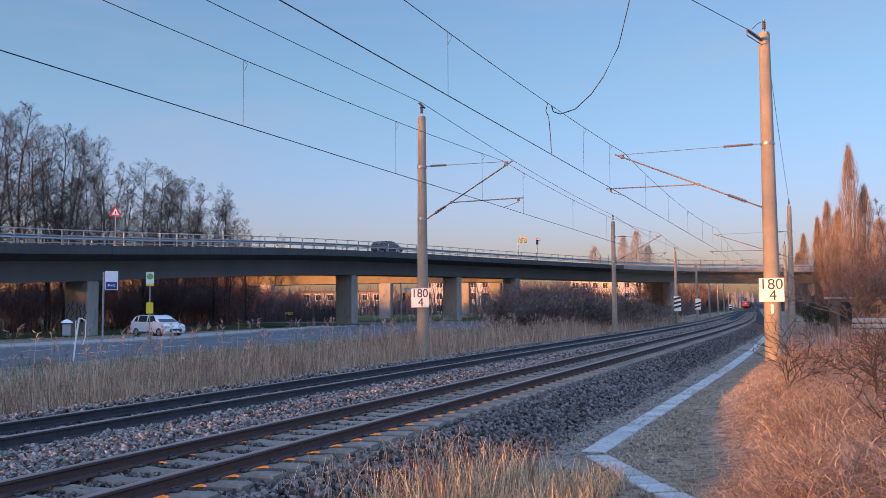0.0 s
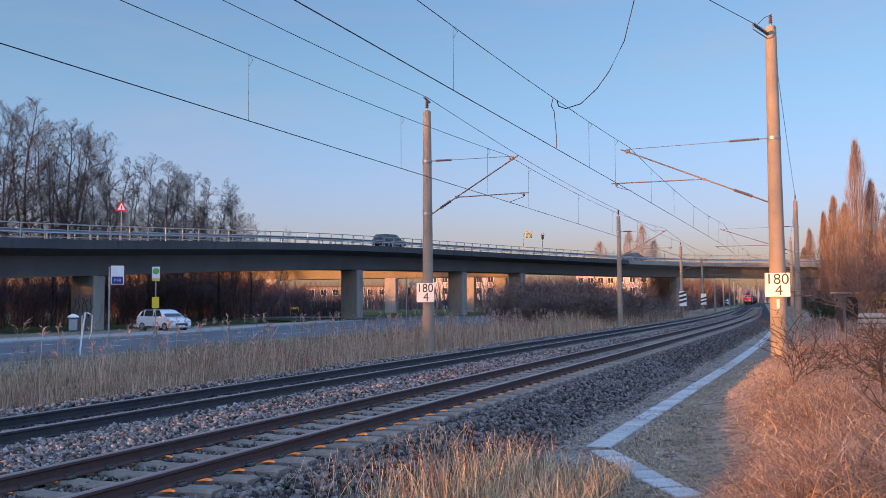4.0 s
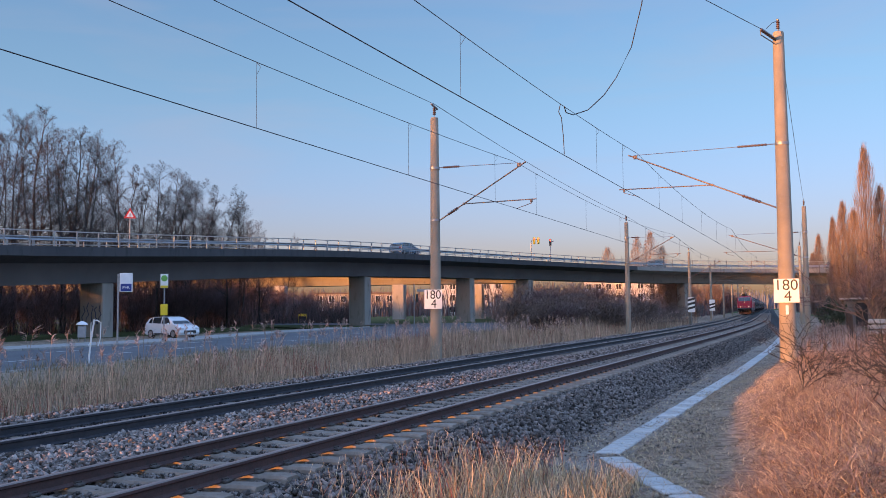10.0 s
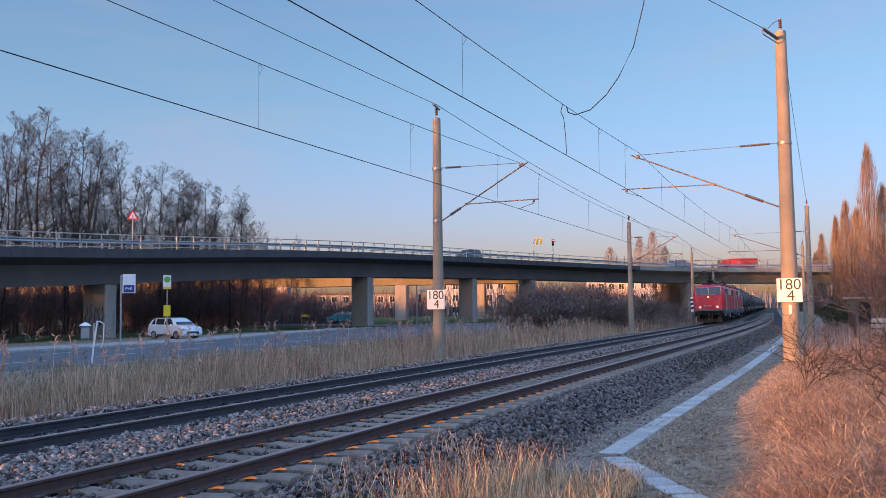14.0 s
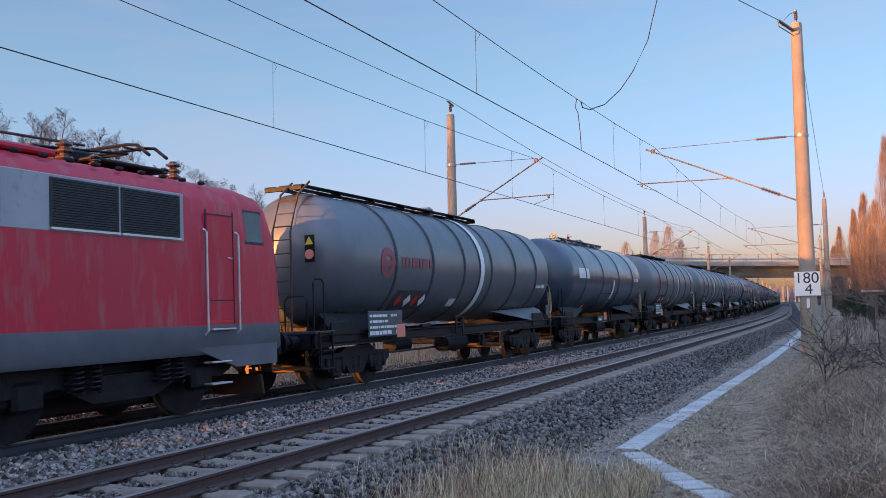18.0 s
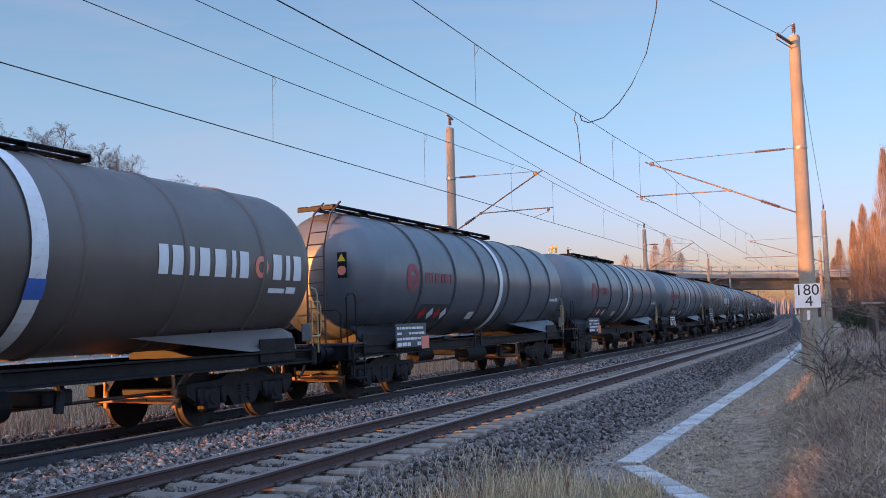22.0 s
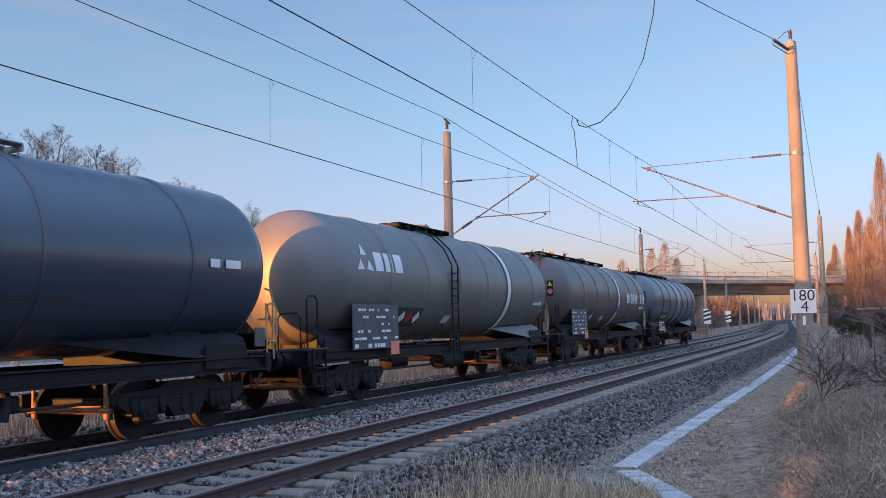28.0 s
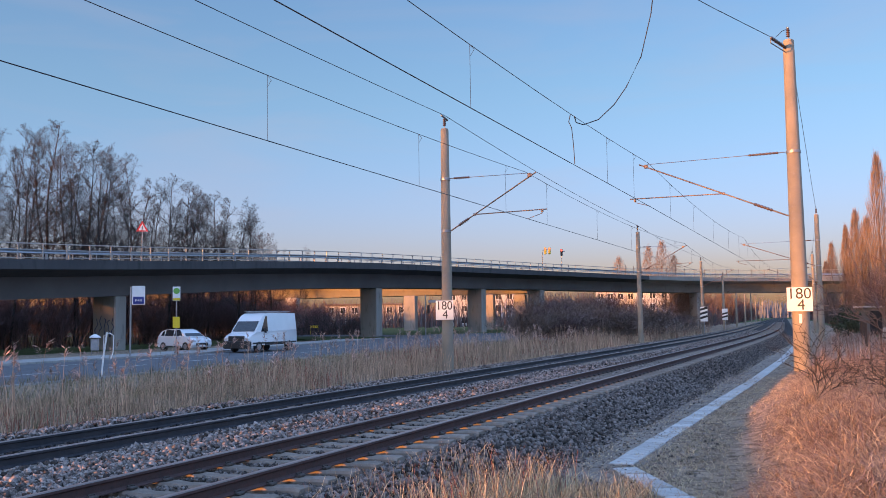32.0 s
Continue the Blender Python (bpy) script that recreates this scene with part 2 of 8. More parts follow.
OILYSTONE = mat("oily_ballast_stone", (0.03, 0.027, 0.027), (0.065, 0.058, 0.056), 14, 0.8, island=0.7, spec=0.2)
BALLAST = mat("ballast_stone", (0.135, 0.108, 0.098), (0.285, 0.236, 0.21), 14, 0.85, island=0.82, bump=0.4, bscale=90, c3=(0.26, 0.17, 0.12), wear=0.02, spec=0.12)
# much darker than the stones: shade in the gaps is put into this colour
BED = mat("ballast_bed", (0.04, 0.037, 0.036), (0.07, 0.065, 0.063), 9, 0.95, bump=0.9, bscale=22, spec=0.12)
DARKSTONE = mat("dark_ballast_stone", (0.095, 0.079, 0.072), (0.2, 0.168, 0.15), 14, 0.85, island=0.8, bump=0.4, bscale=90, c3=(0.24, 0.15, 0.1), wear=0.0, spec=0.12)
SLEEPER = mat("sleeper_concrete", (0.21, 0.165, 0.135), (0.29, 0.235, 0.195), 5, 0.9, bump=0.35, bscale=70, c3=(0.16, 0.11, 0.08), wear=0.05, per=0.15, spec=0.12)
RUST = mat("rail_rust", (0.1, 0.048, 0.042), (0.075, 0.04, 0.037), 7, 0.85, 0.1, bump=0.3, bscale=60, c3=(0.05, 0.035, 0.03), wear=0.1)
RAILTOP = mat("rail_head_steel", (0.3, 0.24, 0.22), (0.2, 0.16, 0.145), 3, 0.5, 0.45, stretch=(1, 0.1, 1))
DARKRAIL = mat("dark_rail", (0.034, 0.034, 0.042), (0.055, 0.05, 0.056), 5, 0.6, 0.3, bump=0.2, bscale=60, c3=(0.09, 0.05, 0.04), wear=-0.02)
CLIP = mat("rail_clip", (0.07, 0.06, 0.055), (0.1, 0.08, 0.07), 20, 0.8, 0.3)
SOIL = mat("soil", (0.27, 0.195, 0.145), (0.4, 0.295, 0.215), 0.9, 0.95, bump=1.0, bscale=18, c3=(0.12, 0.085, 0.055), wear=0.16, spec=0.12)
GRAVEL = mat("gravel_path", (0.21, 0.17, 0.142), (0.32, 0.265, 0.22), 2.2, 0.95, bump=0.8, bscale=35, c3=(0.1, 0.085, 0.07), wear=0.08, spec=0.12)
LAWN = mat("lawn", (0.06, 0.085, 0.03), (0.1, 0.115, 0.045), 0.8, 0.95, bump=0.8, bscale=25, c3=(0.12, 0.1, 0.05), wear=0.06, spec=0.12)
DUCT = mat("duct_concrete", (0.4, 0.385, 0.37), (0.5, 0.485, 0.465), 3, 0.9, bump=0.25, bscale=60, c3=(0.26, 0.23, 0.19), wear=0.07, per=0.16)
ASPHALT = mat("asphalt", (0.09, 0.092, 0.1), (0.12, 0.122, 0.13), 0.5, 0.75, bump=0.25, bscale=80, c3=(0.045, 0.045, 0.048), wear=0.05)
ROADPAINT = mat("road_paint", (0.6, 0.6, 0.58), (0.75, 0.75, 0.73), 4, 0.7, c3=(0.25, 0.25, 0.25), wear=0.05)
KERB = mat("kerb_stone", (0.25, 0.24, 0.23), (0.33, 0.32, 0.3), 3, 0.9, bump=0.3, per=0.1)
MAST = mat("mast_concrete", (0.25, 0.21, 0.16), (0.31, 0.26, 0.2), 1.3, 0.85, bump=0.15, bscale=50, c3=(0.3, 0.27, 0.24), wear=0.04)
GALV = mat("galvanised_steel", (0.3, 0.3, 0.31), (0.4, 0.4, 0.41), 8, 0.45, 0.75)
RUSTYARM = mat("weathered_bracket", (0.22, 0.15, 0.12), (0.3, 0.22, 0.18), 9, 0.6, 0.4)
PORCELAIN = mat("brown_porcelain", (0.09, 0.045, 0.03), (0.12, 0.06, 0.04), 5, 0.25, coat=0.5)
WIRE = mat("wire_copper_dark", (0.05, 0.05, 0.055), (0.07, 0.065, 0.065), 5, 0.55, 0.5)
BRIDGE = mat("bridge_concrete", (0.27, 0.245, 0.22), (0.34, 0.31, 0.28), 0.35, 0.9, bump=0.2, bscale=25, c3=(0.17, 0.15, 0.135), wear=0.06, stretch=(1, 1, 0.3))
BRIDGE2 = mat("bridge_girder_concrete", (0.18, 0.165, 0.15), (0.23, 0.21, 0.19), 0.25, 0.9, bump=0.2, bscale=25, c3=(0.13, 0.115, 0.105), wear=0.06)
PLATE = mat("enamel_white", (0.78, 0.77, 0.73), (0.84, 0.83, 0.8), 2, 0.35, c3=(0.6, 0.55, 0.48), wear=-0.06)
BLACK = mat("black_paint", (0.015, 0.015, 0.017), (0.03, 0.03, 0.03), 6, 0.5)
WHITE = mat("white_paint", (0.72, 0.72, 0.72), (0.8, 0.8, 0.8), 3, 0.5, c3=(0.5, 0.48, 0.45), wear=-0.03)

# ---- ground: one sheet to the horizon ----
def smooth_step(v, a, b):
    t = min(max((v - a) / (b - a), 0.0), 1.0)
    return t * t * (3 - 2 * t)


def ground_z(x, y):
    o = beside(x, y)
    z = -0.62
    near = 1 - smooth_step(y, 12, 24)
    z += 0.64 * smooth_step(o, 4.3 + 1.2 * near, 6.6 + 0.7 * near) * (1 - 0.5 * smooth_step(y, 60, 140))
    z += 0.14 * smooth_step(o, -6.5, -8.5)
    z += 0.10 * smooth_step(o, -14, -19)
    z += 0.16 * smooth_step(o, -20, -36)
    z += 0.35 * smooth_step(o, -28, -44) * smooth_step(y, 72, 115)
    far = abs(o + 2) > 2.5
    if far:
        z += 0.05 * noise.noise(Vector((x * 0.35, y * 0.35, 0))) * (0.3 if -60 < x < -27 else 1)
    return z


def grid_lines(stops):
    out = []
    for (a, step), (b, _) in zip(stops, stops[1:]):
        out += list(np.arange(a, b, step))
    return out + [stops[-1][0]]


gx = grid_lines([(-2600, 400), (-600, 80), (-200, 20), (-80, 5), (-40, 1.0), (-18, 0.5), (6, 1.0), (16, 4), (60, 20), (200, 80), (600, 400), (2600, 1)])
gy = grid_lines([(-2600, 400), (-600, 60), (-120, 12), (-24, 2), (0, 0.5), (50, 1.5), (110, 4), (240, 20), (700, 80), (1200, 350), (3200, 1)])
nx, ny = len(gx), len(gy)
gv = [(x, y, ground_z(x, y)) for y in gy for x in gx]
gm = Mesh()
gm.v = gv
for j in range(ny - 1):
    for i in range(nx - 1):
        x, y = (gx[i] + gx[i + 1]) / 2, (gy[j] + gy[j + 1]) / 2
        o = beside(x, y)
        kind = 0
        if 1.0 < o < 3.9 and y < 260:
            kind = 1
        elif (o > 9 and y > 48) or x < -52 or (-30 > x and y > 78):
            kind = 2
        gm.f.append([j * nx + i, j * nx + i + 1, (j + 1) * nx + i + 1, (j + 1) * nx + i])
        gm.m.append(kind)
solid("ground", gm, [SOIL, GRAVEL, LAWN], "bare winter soil with patches of gravel and thin grass", "ground", "structure", smooth=60)


def sweep(line, profile, closed=False, caps=False):
    """Rings of a profile (across, up) along rows of (x, y, z, heading)."""
    rings = []
    for x, y, z, a in line:
        rings.append([(x + o * math.cos(a), y + o * math.sin(a), z + u) for o, u in profile])
    return rings


def track_line(s0, s1, off, z=0.0, step=None):
    out, s = [], s0
    while s <= s1 + 1e-6:
        x, y, a = along(s, off)
        out.append((x, y, z, a))
        s += step or (4.0 if s < 200 else 10.0)
    return out


# ballast bed under both tracks, coloured near black to deepen the gaps between stones
bed = Mesh()
W = SPACING
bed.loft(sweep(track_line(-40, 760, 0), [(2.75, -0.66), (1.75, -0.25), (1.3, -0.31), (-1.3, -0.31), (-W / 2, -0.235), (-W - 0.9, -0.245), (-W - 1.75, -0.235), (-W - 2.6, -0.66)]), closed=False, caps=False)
ballast_bed = solid("ballast_bed", bed, BED, "crushed stone bed under two railway tracks, near black for the shaded gaps", "ballast", "structure")

# rails
HEAD = [(-0.036, -0.012), (-0.028, 0.0), (0.028, 0.0), (0.036, -0.012), (0.036, -0.04), (0.01, -0.055), (0.01, -0.135), (0.07, -0.158), (0.07, -0.17), (-0.07, -0.17), (-0.07, -0.158), (-0.01, -0.135), (-0.01, -0.055), (-0.036, -0.04)]
tracks = {}
for name, off in (("near", 0.0), ("far", -SPACING)):
    tr = thing("railway_track", "rusty railway track on concrete sleepers in grey ballast" if name == "near" else "railway track used by the freight train, dark rails in ballast", "railway track", kind="structure")
    tracks[name] = tr
    for side in (-1, 1):
        rail = Mesh()
        z = -CANT if side < 0 else 0.0
        rings = sweep(track_line(-40, 760, off + side * GAUGE / 2, z, 2.0), HEAD)
        rail.loft(rings)
        n = len(HEAD)
        rail.m = [1 if i % n in (0, 1, 2) and i < (len(rings) - 1) * n else 0 for i in range(len(rail.f))]
        part("rail", rail, [RUST if name == "near" else DARKRAIL, RAILTOP], tr, "rail with brown rusty web and worn head" if name == "near" else "oily black rail with a worn head")

# ---- overhead line ----
def lattice_points(a, b, sag, n=10):
    a, b = Vector(a), Vector(b)
    return [a.lerp(b, i / n) - Vector((0, 0, 4 * sag * (i / n) * (1 - i / n))) for i in range(n + 1)]


def insulator(mesh, a, b, r=0.05, discs=5, m=1):
    """A ribbed rod from a to b."""
    a, b = Vector(a), Vector(b)
    pts, rs = [], []
    for i in range(discs):
        for f, q in ((0.0, 0.5), (0.3, 1.0), (0.55, 1.0), (0.85, 0.5)):
            pts.append(a.lerp(b, (i + f) / discs))
            rs.append(r * q)
    mesh.tube(pts + [b], rs + [r * 0.5], 8, m)


def mast(x, y, z0, top, r0, r1, name="catenary_mast", label="tapered round concrete mast of the overhead line"):
    t = thing(name, label, "mast", pose(x, y, z0), "masts along the railway")
    h = top - z0
    m = Mesh()
    m.tube([(0, 0, -0.3), (0, 0, 0.02), (0, 0, h - 0.05), (0, 0, h)], [r0, r0, r1, r1 * 0.85], 20)
    part("shaft", m, MAST, t, smooth=40)
    return t, h


def bracket(t, h, x, side, reach, arm_z, tip_z, reg_z, r=0.18):
    """Cantilever: stay above, inclined tube, registration arm; local to the mast, reaching along x."""
    s = side
    a = Mesh()
    foot, tip = Vector((s * (r + 0.02), 0, arm_z)), Vector((s * (reach + 0.35), 0, tip_z))
    a.tube([foot, foot.lerp(tip, 0.12)], 0.03, 8)
    a.tube([foot.lerp(tip, 0.2), tip], 0.028, 8)
    insulator(a, foot.lerp(tip, 0.1), foot.lerp(tip, 0.22), 0.065, 6)
    part("inclined_tube", a, [RUSTYARM, PORCELAIN], t, smooth=50)
    b = Mesh()
    p0, p1 = Vector((s * (r + 0.02), 0, tip_z + 0.02 + (arm_z < 0) * 0)), Vector((s * reach, 0, tip_z - 0.02))
    b.tube([p0, p0.lerp(p1, 0.06)], 0.02, 6)
    insulator(b, p0.lerp(p1, 0.05), p0.lerp(p1, 0.26), 0.05, 9)
    b.tube([p0.lerp(p1, 0.25), p1], 0.014, 6)
    part("top_stay", b, [GALV, PORCELAIN], t, smooth=50)
    k = (reg_z - arm_z) / (tip_z - arm_z)
    c = Mesh()
    q = foot.lerp(tip, k)
    e = Vector((s * (reach + 0.75), 0, reg_z + 0.03))
    c.tube([q, e], 0.022, 8)
    c.tube([e + Vector((-s * 0.2, 0, 0)), Vector((s * (reach + 0.55), 0, reg_z - 0.12)), Vector((s * (reach - 0.05), 0.02, reg_z - 0.3))], 0.013, 6)
    c.box(e.x - s * 0.2, 0, e.z - 0.05, 0.09, 0.06, 0.14, 0.01)
    part("registration_arm", c, RUSTYARM, t, smooth=50)
    part("clamp", Mesh().box(tip.x - s * 0.28, 0, tip.z - 0.1, 0.16, 0.07, 0.16, 0.02), RUSTYARM, t)
    part("clamp", Mesh().box(q.x, 0, q.z, 0.1, 0.08, 0.1, 0.02), RUSTYARM, t)
    for z in (arm_z, tip_z):
        g = Mesh()
        g.tube([(0, 0, z - 0.05), (0, 0, z + 0.05)], r + 0.012, 20)
        part("mast_band", g, GALV, t, smooth=40)


def mast_cap(t, h, wide=0.5):
    c = Mesh()
    c.tube([(0, 0, h - 0.02), (0, 0, h + 0.2)], 0.02, 8)
    insulator(c, (0, 0, h + 0.12), (0, 0, h + 0.42), 0.075, 4)
    c.box(0, 0, h + 0.46, 0.1, wide, 0.09, 0.03, rot=Matrix.Rotation(radians(-10), 3, "X"))
    part("post_insulator", c, [GALV, PORCELAIN], t, smooth=50)


def number_plate(t, r, z, size=0.86):
    """Kilometre plate facing the camera: white enamel with black figures."""
    p = Mesh()
    p.box(0, -r - 0.05, z, size, 0.03, size * 1.0, 0.008)
    plate = part("kilometre_plate", p, PLATE, t, "white enamel plate with black figures 180 over 4")
    for words, dz, dx in (("180", size * 0.03, -size * 0.01), ("4", -size * 0.44, size * 0.05)):
        cu = bpy.data.curves.new("figure", "FONT")
        cu.body, cu.size, cu.align_x, cu.extrude = words, size * 0.64, "CENTER", 0.004
        ob = new("figure", cu)
        me = bpy.data.meshes.new_from_object(ob)
        bpy.data.objects.remove(ob)
        me.materials.append(BLACK)
        f = new("number", me)
        f.parent = plate
        f.matrix_basis = pose(dx, -r - 0.069, z + dz, 90, 0, 0)
    return plate


# left row (far track) and right row (near track)
MASTS = []
t, h = mast(-14.52, 33.0, -0.5, 9.42, 0.235, 0.16)
bracket(t, h, 0, 1, 3.5, 5.75, 7.85, 6.35, 0.19)
mast_cap(t, h, 0.62)
t.matrix_basis = pose(-14.52, 33.0, -0.5, 0, 0, 0)
number_plate(t, 0.21, 2.58, 0.76)
for s, off, top in ((71.5, -7.7, 8.45), (112, -7.5, 8.3), (150, -7.6, 8.2), (190, -7.6, 8.2), (232, -7.6, 8.2), (275, -7.6, 8.2), (320, -7.6, 8.2), (370, -7.6, 8.2), (425, -7.6, 8.2)):
    x, y, a = along(s, off)
    t, h = mast(x, y, -0.5, top, 0.21, 0.15)
    t.rotation_euler.z = a
    bracket(t, h, 0, 1, 3.4, 5.75, 7.7, 6.3, 0.18)
    mast_cap(t, h, 0.5)
t, h = mast(-1.52, 36.0, -0.1, 12.1, 0.32, 0.2, label="tall tapered concrete mast lit orange by the low sun")
bracket(t, h, 0, -1, 5.45, 5.5, 7.9, 6.5, 0.25)
mast_cap(t, h, 0.16)
number_plate(t, 0.29, 2.36, 0.88)
for s, off, top in ((75, 5.4, 9.4), (118, 5.0, 9.0), (165, 4.6, 8.6), (215, 4.4, 8.4), (270, 4.4, 8.4), (330, 4.4, 8.4)):
    x, y, a = along(s, off)
    t, h = mast(x, y, -0.3, top, 0.24, 0.16)
    t.rotation_euler.z = a
    bracket(t, h, 0, -1, off - 0.1, 5.75, 7.7, 6.3, 0.2)
    mast_cap(t, h, 0.16)


def wire(name, pts, r, label):
    m = Mesh()
    m.tube(pts, r, 5, cap=True)
    return solid(name, m, WIRE, label, "wire", smooth=80)


def span(off, stops, zc, zm, sag, name, drops):
    """Contact wire, its carrying wire and droppers from support to support."""
    t = thing("overhead_line", f"contact wire and carrying wire with droppers over the {name} track", "overhead wire")
    for s0, s1 in zip(stops, stops[1:]):
        a, b = along(s0, off), along(s1, off)
        c = Mesh()
        c.tube([(a[0], a[1], zc), (b[0], b[1], zc)], 0.011 if s0 < 60 else 0.014, 5)
        part("contact_wire", c, WIRE, t)
        c = Mesh()
        pts = lattice_points((a[0], a[1], zm), (b[0], b[1], zm), sag, 12)
        c.tube(pts, 0.009 if s0 < 60 else 0.012, 5)
        part("carrying_wire", c, WIRE, t)
        n = max(3, int((s1 - s0) / 7.5))
        where = [(q - s0) / (s1 - s0) for q in drops if s0 < q < s1] or [(i + 0.5) / n for i in range(n)]
        for f in where:
            x, y = a[0] + (b[0] - a[0]) * f, a[1] + (b[1] - a[1]) * f
            top = zm - 4 * sag * f * (1 - f)
            c = Mesh()
            c.tube([(x, y, zc), (x, y, top)], 0.005, 4)
            c.tube([(x, y, top), (x + 0.1, y, top - 0.12), (x, y + 0.02, top - 0.24)], 0.005, 4)
            part("dropper", c, WIRE, t)
    return t


span(-SPACING - 0.15, [-8, 32.9, 71.5, 112, 150, 190, 232, 275, 320, 370, 425], 5.55, 7.36, 0.4, "far", [2, 9, 15.8, 23.3, 30.6, 35.6, 44, 52, 60, 67])
span(0.0, [-6, 36.0, 75, 118, 165, 215, 270, 330], 6.1, 7.85, 0.4, "near", [3, 10, 17.2, 29.1, 33.2, 41.0, 48, 56, 64, 71])


def feeder(name, rows, z_off, label):
    """A bare line from mast top to mast top."""
    pts = []
    for a, b in zip(rows, rows[1:]):
        pts += lattice_points(a, b, 0.25 if (Vector(a) - Vector(b)).length > 20 else 0.02, 8)[:-1]
    return wire(name, pts + [Vector(rows[-1])], 0.012, label)


left_tops = [(-14.45, -8, 10.0), (-14.52, 33.0, 9.98)]
right_tops = [(-1.52, 36.0, 12.45)]
for s, off, top in ((71.5, -7.7, 8.45), (112, -7.5, 8.3), (150, -7.6, 8.2), (190, -7.6, 8.2), (232, -7.6, 8.2)):
    left_tops.append((*along(s, off)[:2], top + 0.5))
for s, off, top in ((75, 5.4, 9.4), (118, 5.0, 9.0), (165, 4.6, 8.6), (215, 4.4, 8.4)):
    right_tops.append((*along(s, off)[:2], top + 0.4))
feeder("feeder_line", left_tops, 0, "dark feeder line from mast top to mast top")
feeder("feeder_line", right_tops, 0, "dark feeder line beyond the lit mast")
# anchored line that ends on the tall mast, with its insulator and a jumper to the carrying wire
wire("anchored_line", [(-9.6, 10.5, 11.6), (-6.5, 20.5, 11.62), (-3.51, 30.0, 11.76), (-2.06, 34.6, 11.9)], 0.013, "dark line anchored to the tall mast")
anchor = thing("anchor_insulator", "ribbed insulator that anchors a line to the tall mast", "insulator")
m = Mesh()
insulator(m, (-2.06, 34.7, 11.9), (-1.62, 35.85, 11.78), 0.07, 7, 0)
part("ribbed_rod", m, PORCELAIN, anchor, smooth=50)
m = Mesh()
m.tube([(-2.06, 34.6, 11.9), (-2.07, 34.7, 11.7), (-1.6, 35.85, 11.58)], 0.02, 6)
part("stay_rod", m, GALV, anchor)
m = Mesh()
m.tube([(-1.9, 34.9, 11.95), (-1.7, 35.4, 12.3), (-1.55, 35.9, 12.5)], 0.012, 5)
part("jumper", m, WIRE, anchor)
wire("hanging_jumper", [(-6.9, 25.0, 7.5), (-6.93, 25.3, 7.38), (-6.8, 25.6, 7.36), (-6.5, 26.2, 7.6), (-6.1, 26.6, 8.1), (-5.8, 27.0, 8.7), (-5.4, 27.4, 9.7), (-5.0, 27.1, 10.9), (-4.75, 26.4, 11.5), (-4.65, 26.3, 11.68)], 0.016, "slack dark cable hanging from a line to the carrying wire")
wire("current_jumper", [(-6.93, 24.7, 7.5), (-7.0, 24.75, 7.3), (-6.96, 24.9, 7.15), (-6.94, 25.0, 6.6), (-6.95, 25.1, 6.12)], 0.012, "short dark cable from carrying wire to contact wire")

# ---- viaduct: a ramp beside the road that bends right and crosses the line ----
# first four points are an unseen extension, heights set to shade the tracks
EDGE = [(-31, -115, 2.0), (-39, -70, 3.43), (-45, -30, 4.3), (-47.6, 8, 5.2), (-48.4, 42.4, 6.05), (-46.6, 83.6, 7.9), (-38.6, 127, 8.58), (-22.6, 164, 8.55), (5.4, 176.5, 8.15), (40, 190, 7.6), (90, 205, 6.4)]


def spline(points, n=8):
    """Catmull-Rom through the points: rows of x, y, z, heading (across points right of the way)."""
    P = [np.array(p, float) for p in points]
    P = [2 * P[0] - P[1]] + P + [2 * P[-1] - P[-2]]
    out = []
    for i in range(1, len(P) - 2):
        for k in range(n + (i == len(P) - 3)):
            t = k / n
            a, b, c, d = P[i - 1 : i + 3]
            out.append(0.5 * (2 * b + (c - a) * t + (2 * a - 5 * b + 4 * c - d) * t * t + (3 * b - a - 3 * c + d) * t**3))
    rows = []
    for i, p in enumerate(out):
        q = out[min(i + 1, len(out) - 1)] - out[max(i - 1, 0)]
        rows.append((p[0], p[1], p[2], math.atan2(q[1], q[0]) - math.pi / 2))
    return rows


def viaduct(points, width, label, name="viaduct", n=8, rows=None, slab=None, beam=None):
    rows = rows or spline(points, n)
    v = thing(name, label, "bridge", kind="structure")
    deck = Mesh()
    deck.loft(sweep(rows, [(0.0, 0.0), (0.0, -0.66), (-0.3, -0.7), (-0.34, -0.62), (-2.3, -1.12), (-width + 2.3, -1.12), (-width + 0.34, -0.62), (-width + 0.3, -0.7), (-width, -0.66), (-width, 0.0), (-width + 0.5, 0.02), (-0.5, 0.02)]), 0)
    part("deck_slab", deck, slab or BRIDGE, v, "weathered concrete deck with a pale edge beam")
    g = Mesh()
    g.loft(sweep(rows, [(-2.2, -1.05), (-2.45, -2.6), (-width + 2.45, -2.6), (-width + 2.2, -1.05)]))
    part("box_girder", g, beam or BRIDGE2, v, "dark concrete box girder")
    road = Mesh()
    road.loft(sweep(rows, [(-1.2, 0.03), (-width + 1.2, 0.03)]), closed=False, caps=False)
    part("carriageway", road, ASPHALT, v)
    return v, rows


def resample(rows, step):
    """Rows at even steps along a line."""
    P = np.array(rows)
    seg = np.r_[0, np.cumsum(np.hypot(np.diff(P[:, 0]), np.diff(P[:, 1])))]
    at = np.arange(0, seg[-1], step)
    return [tuple(np.interp(s, seg, P[:, k]) for k in range(4)) for s in at]


